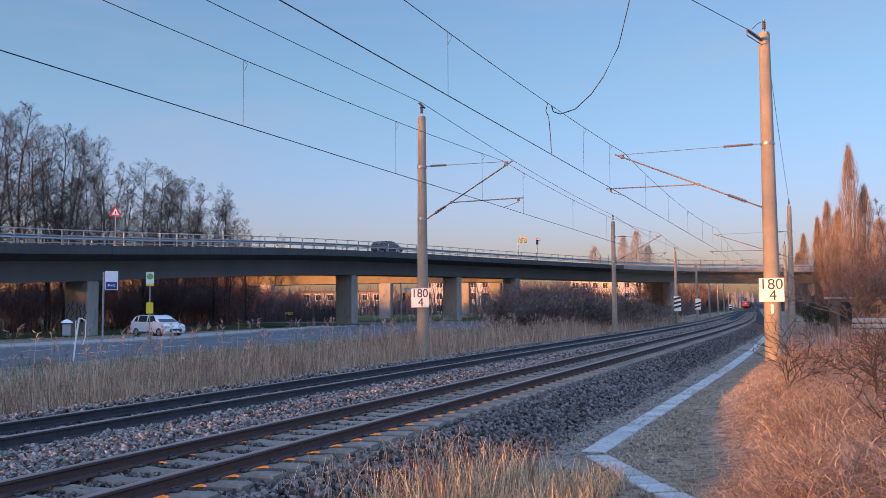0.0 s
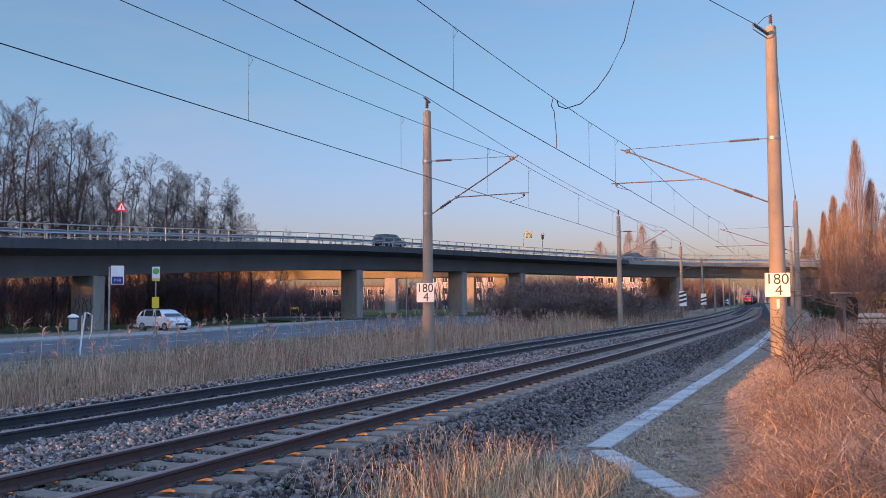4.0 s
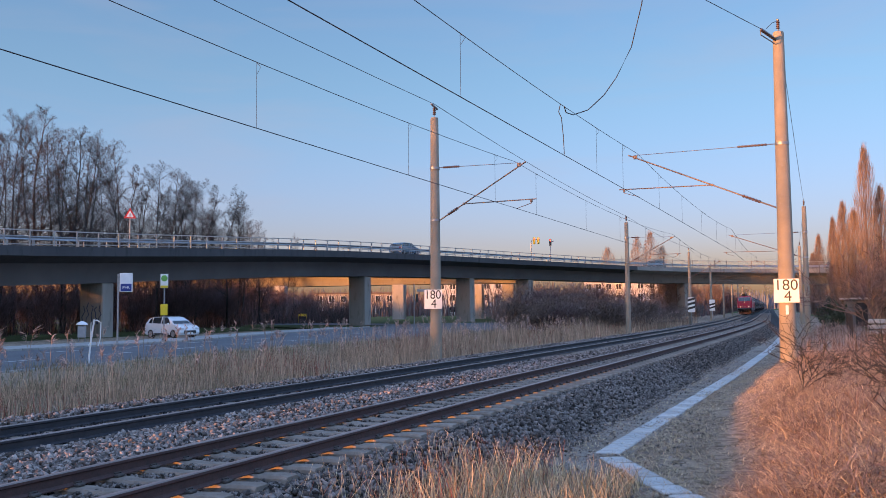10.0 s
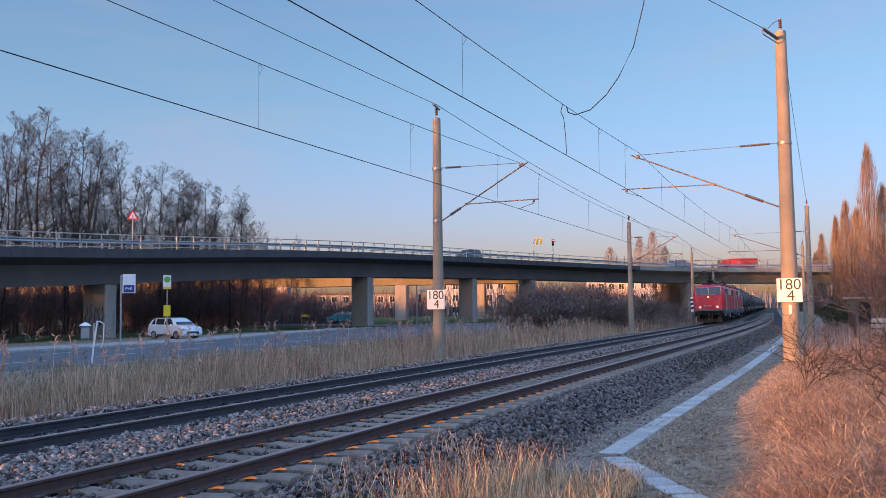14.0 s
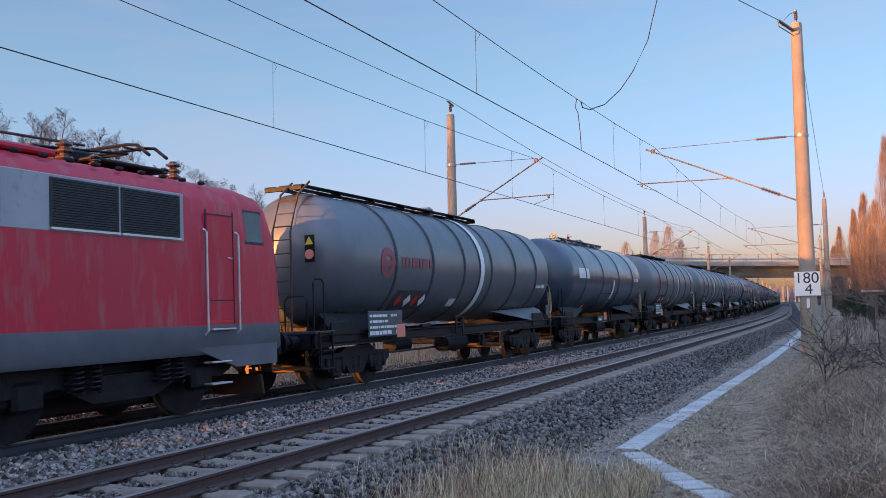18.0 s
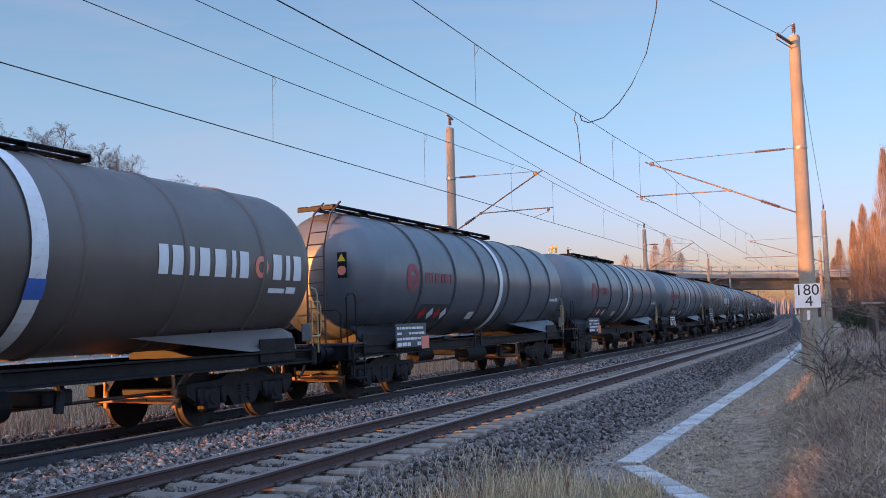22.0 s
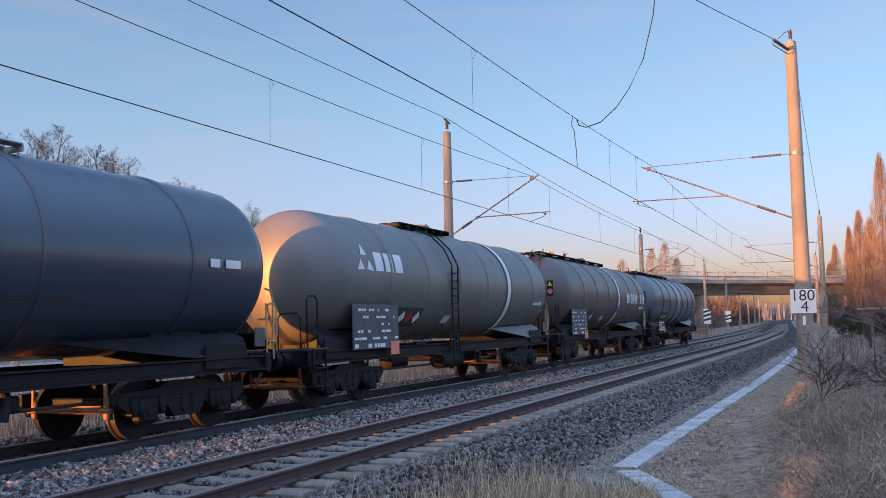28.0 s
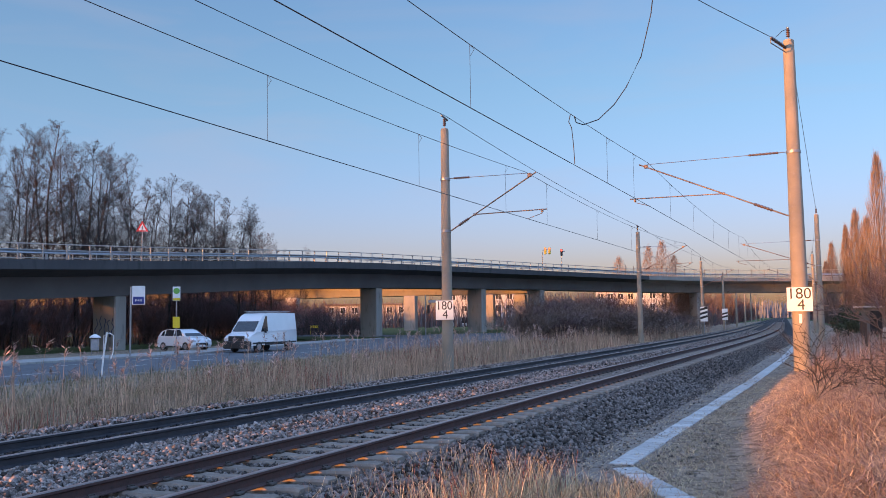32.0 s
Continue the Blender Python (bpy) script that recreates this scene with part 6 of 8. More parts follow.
SIGNBLUE = mat("sign_blue", (0.015, 0.035, 0.2), (0.02, 0.045, 0.24), 3, 0.4)
SIGNGREEN = mat("sign_green", (0.1, 0.35, 0.06), (0.13, 0.4, 0.08), 3, 0.4)
SIGNYELLOW = mat("sign_yellow", (0.75, 0.52, 0.02), (0.8, 0.57, 0.03), 3, 0.4)
BIN = mat("bin_grey", (0.3, 0.31, 0.33), (0.36, 0.37, 0.39), 4, 0.5, 0.4)


def words(text, size, material, parent, m, name="lettering"):
    cu = bpy.data.curves.new(name, "FONT")
    cu.body, cu.size, cu.align_x, cu.align_y, cu.extrude = text, size, "CENTER", "CENTER", 0.003
    ob = new(name, cu)
    me = bpy.data.meshes.new_from_object(ob)
    bpy.data.objects.remove(ob)
    me.materials.append(material)
    return part(name, me, None, parent, m=m)


FACE = 38          # signs turned towards the railway
gz = ground_z
t = thing("parking_sign", "white and blue park and ride sign on a grey pole", "road sign", pose(-37.9, 40.5, gz(-37.9, 40.5) + 0.1, 0, 0, FACE))
part("pole", Mesh().tube([(0, 0, 0), (0, 0, 4.05)], 0.055, 10), GALV, t, smooth=50)
board = part("sign_board", Mesh().box(0.44, -0.06, 3.55, 0.72, 0.05, 1.1, 0.05), WHITE, t, "white sign board with rounded corners")
part("blue_field", Mesh().box(0.44, -0.092, 3.26, 0.6, 0.02, 0.42, 0.004), SIGNBLUE, board)
words("P+R", 0.24, WHITE, board, pose(0.44, -0.105, 3.25, 90, 0, 0))
t = thing("bus_stop_sign", "green and white bus stop sign with yellow timetable box", "bus stop", pose(-37.7, 44.2, gz(-37.7, 44.2) + 0.1, 0, 0, FACE))
part("pole", Mesh().tube([(0, 0, 0), (0, 0, 4.1)], 0.04, 10), GALV, t, smooth=50)
board = part("sign_board", Mesh().box(0, -0.05, 3.72, 0.46, 0.04, 0.86, 0.06), WHITE, t)
part("stop_disc", Mesh().cyl(0, -0.08, 3.88, 0.19, 0.02, "y", 24), SIGNGREEN, board, "green and yellow stop disc", smooth=50)
part("yellow_strip", Mesh().box(0, -0.076, 3.37, 0.44, 0.012, 0.14), SIGNYELLOW, board)
part("timetable_box", Mesh().box(0, -0.06, 1.95, 0.42, 0.06, 0.68, 0.02), SIGNYELLOW, t, "yellow timetable box")
t = thing("litter_bin", "grey metal litter bin with a domed lid", "litter bin", pose(-41.9, 41.8, gz(-41.9, 41.8) + 0.1, 0, 0, FACE))
part("body", Mesh().box(0, 0, 0.62, 0.46, 0.42, 0.72, 0.05), BIN, t)
part("lid", Mesh().tube([(0, 0, 1.05), (0, 0, 1.1), (0, 0, 1.2), (0, 0, 1.27)], [0.34, 0.33, 0.2, 0.05], 14), WHITE, t, smooth=50)
for x in (-0.18, 0.18):
    part("leg", Mesh().tube([(x, 0, 0), (x, 0, 1.05)], 0.025, 6), GALV, t)
t = thing("bent_cycle_stand", "pale bent tubular stand by the road's edge", "cycle stand", pose(-27.3, 27.6, gz(-27.3, 27.6)))
part("post", Mesh().tube([(0, 0, 0), (0.06, 0.05, 0.9), (0.22, 0.05, 1.78)], 0.035, 8), WHITE, t, smooth=60)
part("hoop", Mesh().tube([(-0.12, 0.1, 0.75), (0.0, 0.1, 0.85), (0.0, 0.1, 1.65), (0.3, 0.1, 1.76), (0.52, 0.1, 1.65), (0.5, 0.1, 1.0), (0.38, 0.1, 0.72)], 0.022, 6), WHITE, t, smooth=60)
t = thing("yellow_board", "small yellow board on two legs beside the side road", "sign board", pose(-62.5, 99.5, gz(-62.5, 99.5), 0, 0, 30))
part("board", Mesh().box(0, 0, 1.05, 1.05, 0.05, 0.32, 0.02), SIGNYELLOW, t)
for x in (-0.5, 0.5):
    part("leg", Mesh().box(x, 0, 0.5, 0.06, 0.06, 1.0, 0.01), SIGNYELLOW, t)
t = thing("traffic_light", "dark traffic light with a street sign on a slim pole", "traffic light", pose(-45.5, 97, gz(-45.5, 97), 0, 0, 25))
part("pole", Mesh().tube([(0, 0, 0), (0, 0, 4.8)], 0.07, 8), GALV, t, smooth=50)
part("signal_head", Mesh().box(0.35, -0.1, 3.1, 0.3, 0.25, 0.95, 0.06), BLACK, t)
part("name_board", Mesh().box(1.2, 0, 4.0, 1.7, 0.04, 0.3, 0.02), GALV, t)
t = thing("warning_sign", "red and white triangular warning sign on the viaduct", "road sign", pose(*on_bridge(169.5, 0.5)[:3], 0, 0, 40))
part("pole", Mesh().tube([(0, 0, 0), (0, 0, 2.9)], 0.04, 8), GALV, t)
tri = part("sign_plate", Mesh().add([(-0.45, -0.06, 2.25), (0.45, -0.06, 2.25), (0, -0.06, 3.05), (-0.45, -0.03, 2.25), (0.45, -0.03, 2.25), (0, -0.03, 3.05)], [(0, 1, 2), (5, 4, 3), (0, 3, 4, 1), (1, 4, 5, 2), (2, 5, 3, 0)]), SIGNRED, t)
part("white_field", Mesh().add([(-0.27, -0.066, 2.34), (0.27, -0.066, 2.34), (0, -0.066, 2.84)], [(0, 1, 2)]), WHITE, tri)
part("symbol", Mesh().box(0, -0.072, 2.52, 0.05, 0.008, 0.26), BLACK, tri)
LAMPRED = glow("red_lamp", (1.0, 0.05, 0.02), 3)
for s, k in ((241.7, 2), (246.8, 1)):
    t = thing("traffic_light", "traffic light with red lamps on the viaduct", "traffic light", pose(*on_bridge(s, 0.5)[:3], 0, 0, 20))
    part("pole", Mesh().tube([(0, 0, 0), (0, 0, 2.6), (0.1, 0, 3.0), (0.5 * k, 0, 3.1)], 0.06, 8), GALV, t)
    for j in range(k):
        x = 0.45 + 0.6 * j - (0.45 if k == 1 else 0)
        hd = part("signal_head", Mesh().box(x, 0, 2.9, 0.34, 0.3, 1.0, 0.06), YELLOW if k == 2 else BLACK, t)
        part("red_lamp", Mesh().cyl(x, -0.16, 3.2, 0.12, 0.04, "y", 14), LAMPRED, hd)
# striped distance boards at the foot of two masts on the left
for s, off, z in ((112, -7.3, 1.6), (150, -7.4, 1.4)):
    x, y, a = along(s, off)
    t = thing("striped_marker_board", "white board with black slanting stripes beside the track", "signal board", pose(x, y - 0.4, -0.5))
    part("post", Mesh().tube([(0, 0, 0), (0, 0, 3.4)], 0.05, 8), GALV, t)
    bd = part("board", Mesh().box(0, -0.07, 2.45, 0.85, 0.03, 1.75, 0.02), PLATE, t)
    for k in range(3 if s == 112 else 2):
        m = Mesh()
        zz = 1.85 + 0.5 * k
        m.loft([[(xx, q, zz + dz + 0.28 * (xx + 0.4)) for q, dz in ((-0.092, 0), (-0.092, 0.26), (-0.086, 0.26), (-0.086, 0))] for xx in (-0.42, 0.42)])
        part("stripe", m, BLACK, bd)
# small plate on the tall mast
t = thing("small_mast_tag", "narrow white tag on the tall mast", "tag", pose(-1.52, 35.7, 1.55))
part("tag", Mesh().box(0, 0, 0, 0.1, 0.02, 0.34, 0.005), WHITE, t)

# ---- vehicles ----
TYRE = mat("tyre", (0.02, 0.02, 0.02), (0.035, 0.034, 0.033), 10, 0.9)
RIM = mat("wheel_rim", (0.35, 0.35, 0.36), (0.45, 0.45, 0.46), 5, 0.35, 0.8)
HEADGLASS = mat("headlamp_glass", (0.6, 0.62, 0.65), (0.7, 0.72, 0.75), 4, 0.1)
TAIL = mat("tail_lamp", (0.35, 0.01, 0.01), (0.4, 0.02, 0.02), 4, 0.2)
PAINT = {
    "white": mat("car_white", (0.68, 0.69, 0.7), (0.72, 0.73, 0.74), 1, 0.22, coat=0.6),
    "black": mat("car_dark", (0.02, 0.025, 0.03), (0.03, 0.034, 0.04), 1, 0.22, coat=0.6),
    "blue": mat("car_pale_blue", (0.12, 0.2, 0.26), (0.15, 0.23, 0.3), 1, 0.25, coat=0.6),
    "teal": mat("car_teal", (0.05, 0.36, 0.44), (0.06, 0.4, 0.48), 1, 0.25, coat=0.6),
    "red": mat("lorry_red", (0.5, 0.03, 0.025), (0.45, 0.035, 0.03), 1, 0.4),
}
SHAPES = {   # lower outline, then glasshouse, as (along from the nose, up), in shares of length and height
    "hatch": ([(0.0, 0.28), (0.012, 0.46), (0.05, 0.55), (0.13, 0.62), (0.26, 0.67), (0.97, 0.7), (0.995, 0.5), (1.0, 0.25)], [(0.19, 0.64), (0.3, 0.82), (0.4, 0.95), (0.5, 1.0), (0.8, 0.98), (0.92, 0.88), (0.975, 0.69)]),
    "suv": ([(0.0, 0.28), (0.01, 0.5), (0.05, 0.58), (0.26, 0.63), (0.98, 0.66), (1.0, 0.5), (1.0, 0.25)], [(0.24, 0.62), (0.36, 0.95), (0.5, 1.0), (0.9, 0.97), (0.985, 0.66)]),
    "van": ([(0.0, 0.18), (0.0, 0.36), (0.03, 0.43), (0.09, 0.48), (0.17, 0.52), (0.99, 0.56), (1.0, 0.4), (1.0, 0.16)], [(0.12, 0.49), (0.25, 0.82), (0.3, 0.93), (0.37, 1.0), (0.97, 1.0), (0.995, 0.55)]),
}


def vehicle(shape, L, Wd, Ht, paint, label, category, group=""):
    """A road vehicle; nose towards -y, wheels on z = 0."""
    v = thing({"van": "delivery_van"}.get(shape, "car"), label, category, group=group)
    low, glass = SHAPES[shape]
    lo = [(-L / 2 + a * L, b * Ht) for a, b in low]
    m = Mesh()
    outline = lo + [(L / 2 - 0.12, 0.17 * Ht), (-L / 2 + 0.12, 0.17 * Ht)]
    rings = []
    for x, k in ((-0.5, 0.97), (-0.47, 1.0), (-0.2, 1.0), (0.2, 1.0), (0.47, 1.0), (0.5, 0.97)):
        rings.append([(x * Wd, y * k, z if 0 < i < len(outline) - 1 else z) for i, (y, z) in enumerate(outline)])
    m.loft(rings)
    part("body", m, PAINT[paint], v, smooth=40)
    gl = [(-L / 2 + a * L, b * Ht) for a, b in glass]
    m = Mesh()
    zb, zt = gl[0][1], Ht
    rings = []
    for x in (-1, -0.985, 0.985, 1):
        rings.append([(x * Wd * (0.475 - (0.035 if shape == "van" else 0.09) * (z - zb) / (zt - zb)) * (1 if abs(x) == 1 else 1), y, z - (0.03 if abs(x) == 1 else 0)) for y, z in gl])
    m.loft(rings)
    part("cabin", m, PAINT[paint], v, smooth=35)
    # side glass, windscreen, rear window
    for s in (-1, 1):
        spans = ((0.28, 0.52), (0.54, 0.78), (0.8, 0.9)) if shape == "hatch" else ((0.3, 0.52), (0.54, 0.8)) if shape != "van" else ((0.24, 0.38),)
        for a, b in spans:
            m = Mesh()
            pts = []
            for share, f in ((a, 0.03), (b, 0.03), (b - (0.04 if b > 0.85 else 0.01), 0.82 if b < 0.85 else 0.6), (a + (0.1 if a < 0.4 else 0.01), 0.82 if b < 0.85 else 0.74)):
                z = zb + (zt - zb) * f
                pts.append((s * (Wd * (0.475 - (0.035 if shape == "van" else 0.09) * f) + 0.012), -L / 2 + share * L, z + 0.04))
            m.add(pts, [(0, 1, 2, 3)])
            part("side_window", m, DARKGLASS, v)
        m = Mesh()
        m.box(s * (Wd / 2 + 0.08), -L / 2 + 0.3 * L, 0.66 * Ht if shape != "van" else 0.55 * Ht, 0.16, 0.1, 0.14 if shape != "van" else 0.3, 0.03)
        part("mirror", m, BLACK if shape == "van" else PAINT[paint], v)
        m = Mesh()
        m.box(s * Wd * 0.37, -L / 2 + 0.05, 0.47 * Ht if shape != "van" else 0.36 * Ht, 0.3, 0.16, 0.16, 0.05)
        part("headlight", m, HEADGLASS, v)
        m = Mesh()
        m.box(s * Wd * 0.42, L / 2 - 0.02, 0.52 * Ht, 0.18, 0.1, 0.3, 0.03)
        part("tail_light", m, TAIL, v)
        for yy in (-L / 2 + 0.19 * L, L / 2 - 0.18 * L):
            r = 0.31 if shape != "van" else 0.35
            m = Mesh()
            m.tube([(s * (Wd / 2 - 0.2), yy, r), (s * (Wd / 2 - 0.03), yy, r), (s * (Wd / 2 + 0.012), yy, r), (s * (Wd / 2 + 0.012), yy, r)], [r, r, r * 0.93, r * 0.62], 22)
            wh = part("wheel", m, TYRE, v, smooth=45)
            m = Mesh()
            m.tube([(s * (Wd / 2 - 0.02), yy, r), (s * (Wd / 2 + 0.016), yy, r), (s * (Wd / 2 + 0.02), yy, r)], [r * 0.62, r * 0.62, 0.04], 18)
            part("rim", m, RIM, wh, smooth=45)
    (ya, za), (yb_, zb_) = gl[0], gl[1]
    for (p, q), nm in ((((ya, za), (yb_, zb_)), "windscreen"), (((gl[-1][0], gl[-1][1]), (gl[-2][0], gl[-2][1])), "rear_window")):
        e = -1 if nm == "windscreen" else 1
        m = Mesh()
        f0, f1 = 0.12, 0.9
        w0, w1 = Wd * 0.43, Wd * (0.41 if shape == "van" else 0.37)
        y0_, z0_ = p[0] + (q[0] - p[0]) * f0, p[1] + (q[1] - p[1]) * f0
        y1_, z1_ = p[0] + (q[0] - p[0]) * f1, p[1] + (q[1] - p[1]) * f1
        m.add([(-w0, y0_ + e * 0.015, z0_ + 0.015), (w0, y0_ + e * 0.015, z0_ + 0.015), (w1, y1_ + e * 0.015, z1_ + 0.015), (-w1, y1_ + e * 0.015, z1_ + 0.015)], [(0, 1, 2, 3)])
        if shape == "van" and nm == "rear_window":
            continue
        part(nm, m, DARKGLASS, v)
    m = Mesh()
    m.box(0, -L / 2 + 0.01, 0.3 * Ht if shape != "van" else 0.26 * Ht, Wd * 0.6, 0.05, 0.14 * Ht, 0.03)
    part("grille", m, BLACK, v)
    m = Mesh()
    m.box(0, -L / 2 - 0.01, 0.24 * Ht if shape != "van" else 0.2 * Ht, 0.5, 0.03, 0.11, 0.005)
    part("number_bar", m, WHITE, v, "blank pale bar on the bumper")
    for s in (-1, 1):
        m = Mesh()
        m.box(s * (Wd / 2 + 0.004), 0.02 * L, 0.21 * Ht, 0.02, L * 0.42, 0.07 * Ht, 0.01)
        part("sill_trim", m, BLACK, v)
    if shape == "van":
        part("bumper", Mesh().box(0, -L / 2 + 0.1, 0.2 * Ht, Wd * 1.01, 0.34, 0.2 * Ht, 0.06), BLACK, v, "black plastic bumper")
        part("grille_frame", Mesh().box(0, -L / 2 + 0.02, 0.36 * Ht, Wd * 0.62, 0.12, 0.13 * Ht, 0.04), BLACK, v)
        for s in (-1, 1):
            part("side_cladding", Mesh().box(s * (Wd / 2 + 0.006), 0.1, 0.23 * Ht, 0.03, L * 0.9, 0.1, 0.01), BLACK, v)
        for k in range(3):
            part("roof_rack_bar", Mesh().box(0, -0.6 + k * 1.3, Ht + 0.08, Wd * 0.8, 0.05, 0.05, 0.01), GALV, v)
        for s in (-1, 1):
            part("roof_rack_rail", Mesh().box(s * Wd * 0.36, 0.7, Ht + 0.13, 0.05, 3.2, 0.04, 0.01), GALV, v)
    return v


def way(dx, dy):
    """Turn that points a vehicle's nose (-y) along dx, dy."""
    return math.degrees(math.atan2(dx, -dy))


parked = vehicle("hatch", 3.8, 1.72, 1.5, "white", "small white hatchback waiting at the bus bay", "car")
parked.matrix_basis = pose(-42.1, 50.2, gz(-42.1, 50.2) + 0.06, 0, 0, way(0.97, -0.2))
van = vehicle("van", 5.6, 2.05, 2.55, "white", "white delivery van with a roof rack on the road", "van")
car_a = vehicle("hatch", 4.3, 1.8, 1.46, "black", "dark car driving along the viaduct", "car", "cars on the viaduct")
car_b = vehicle("suv", 4.6, 1.85, 1.62, "black", "dark estate car driving along the viaduct", "car", "cars on the viaduct")
car_c = vehicle("hatch", 4.2, 1.78, 1.5, "blue", "pale blue hatchback driving along the viaduct", "car", "cars on the viaduct")
car_d = vehicle("suv", 4.4, 1.8, 1.6, "black", "dark car crossing the viaduct over the railway", "car", "cars on the viaduct")
car_e = vehicle("hatch", 4.1, 1.76, 1.48, "teal", "teal car on the side road under the viaduct", "car")
lorry = thing("red_lorry", "red box lorry crossing the viaduct", "lorry")
part("cargo_box", Mesh().box(0, 0.9, 1.25, 2.2, 5.0, 1.6, 0.05), PAINT["red"], lorry)
part("cab", Mesh().box(0, -2.5, 1.15, 2.1, 1.7, 1.5, 0.2), PAINT["red"], lorry)
part("windscreen", Mesh().box(0, -3.35, 1.5, 1.8, 0.04, 0.6, 0.02), DARKGLASS, lorry)
for s in (-1, 1):
    for y in (-2.6, 2.2):
        part("wheel", Mesh().cyl(s * 1.0, y, 0.46, 0.46, 0.3, "x", 18, 0, 0.05), TYRE, lorry, smooth=40)

# ---- plants ----
STRAW = leafy("straw", (0.58, 0.43, 0.26), (0.72, 0.56, 0.36))
REED = leafy("dry_reed", (0.42, 0.275, 0.19), (0.56, 0.39, 0.28))
PLUME = leafy("reed_plume", (0.42, 0.27, 0.22), (0.56, 0.39, 0.33))
REDSTEM = leafy("red_stem", (0.26, 0.085, 0.06), (0.34, 0.13, 0.09))
FADED = leafy("faded_grass", (0.36, 0.24, 0.155), (0.5, 0.35, 0.235))
GREENISH = leafy("winter_grass", (0.15, 0.14, 0.075), (0.24, 0.21, 0.12))
RUSSET = leafy("russet_bramble", (0.12, 0.064, 0.048), (0.19, 0.105, 0.076))
PALEBRAM = leafy("pale_bramble", (0.25, 0.18, 0.155), (0.36, 0.27, 0.235))
BARK = mat("dark_bark", (0.026, 0.022, 0.022), (0.044, 0.037, 0.035), 3, 0.95, island=0.3)
BARKRED = mat("reddish_twigs", (0.1, 0.058, 0.058), (0.155, 0.095, 0.092), 3, 0.95, island=0.4)
BARKPALE = mat("grey_twigs", (0.14, 0.095, 0.08), (0.21, 0.15, 0.125), 3, 0.95, island=0.35)
POPLARM = mat("poplar_twigs", (0.16, 0.115, 0.095), (0.24, 0.175, 0.145), 1, 0.95, island=0.35)
EVERGREEN = mat("evergreen_leaf", (0.03, 0.045, 0.025), (0.05, 0.07, 0.035), 4, 0.7, island=0.4)
LICHEN = mat("yellow_lichen", (0.6, 0.4, 0.03), (0.7, 0.5, 0.05), 20, 0.9)


def blades(name, roots, height, width, bend, material, label, category, segs=3, slots=None, kind="stuff"):
    """Curved tapering blades on the given roots."""
    n = len(roots)
    a = rng.uniform(0, 2 * np.pi, n)
    b = rng.uniform(0, 2 * np.pi, n)
    lean = np.c_[np.cos(a), np.sin(a)] * (bend * height)[:, None]
    side = np.c_[np.cos(b), np.sin(b), np.zeros(n)]
    rows = []
    for k in range(segs + 1):
        f = k / segs
        c = roots + np.c_[lean * f**2, height * (f - 0.25 * (bend * f**2))]
        w = (width * (1 - 0.85 * f))[:, None] * side
        rows += [c - w / 2, c + w / 2]
    v = np.stack(rows, 1).reshape(-1, 3)
    q = np.array([(2 * k, 2 * k + 1, 2 * k + 3, 2 * k + 2) for k in range(segs)])
    f = (q[None] + (2 * segs + 2) * np.arange(n)[:, None, None]).reshape(-1, 4)
    sl = None if slots is None else np.repeat(slots, segs)
    return solid(name, mesh_np(name, v, f, material, sl), None, label, category, kind)


def over(x, y):
    return np.c_[x, y, [ground_z(a, b) - 0.02 for a, b in zip(x, y)]]


def clumped(n, x0, x1, y0, y1, scale=0.6, power=1.0, keep=0.5):
    """Places bunched into tufts by a noise."""
    out_x, out_y = [], []
    while len(out_x) < n:
        x = x0 + (x1 - x0) * random.random()
        y = y0 + (y1 - y0) * random.random() ** power
        if noise.noise(Vector((x * scale, y * scale, 3.1))) > random.uniform(-0.6, keep):
            out_x.append(x)
            out_y.append(y)
    return np.array(out_x), np.array(out_y)


# reeds between far track and road
def reed_bed(count, y0, y1, power, wide):
    x, y = clumped(count, -21.5, -13.9, y0, y1, 0.45, power, 0.35)
    x -= (y > 70) * (y - 70) * 0.05
    patchy = np.array([noise.noise(Vector((a * 0.3, b * 0.22, 5.0))) for a, b in zip(x, y)])
    h = rng.uniform(0.3, 1.15, count) * np.interp(patchy, [-0.4, 0.0, 0.4], [0.5, 0.95, 1.4]) * np.interp(y, [6, 18, 28, 38, 90], [0.35, 0.5, 0.85, 1.05, 1.25])
    red = (np.sin(y * 0.5 + 1.0) > 0.8) & (rng.random(count) < 0.5)
    slots = np.where(red, 1, (rng.random(count) < 0.3) * 2)
    return blades("reed_bed", over(x, y), h, rng.uniform(0.008, 0.02, count) * wide, rng.uniform(0.05, 0.35, count), [REED, REDSTEM, FADED], "dry straw-coloured reeds and grass beside the track", "reeds", 3, slots)


reed_bed(15000, 6, 45, 1.0, 1.35)
reed_bed(12000, 45, 130, 1.2, 2.0)
x, y = clumped(16000, -27.5, -18.5, 8, 80, 0.5, 1.0, 0.3)
blades("rough_grass", over(x, y), rng.uniform(0.2, 0.5, 16000), rng.uniform(0.012, 0.03, 16000), rng.uniform(0.2, 0.7, 16000), [FADED, GREENISH], "matted brownish grass between reeds and road", "grass", 3, (rng.random(16000) < 0.6) * 1)
x, y = clumped(9000, -20.5, -13.9, 7, 27, 0.6, 1.0, 0.3)
blades("matted_grass", over(x, y), rng.uniform(0.12, 0.42, 9000), rng.uniform(0.008, 0.02, 9000), rng.uniform(0.2, 0.9, 9000), [FADED, GREENISH, REDSTEM], "low matted brown grass among the reeds", "grass", 3, rng.choice(3, 9000, p=[0.4, 0.45, 0.15]))
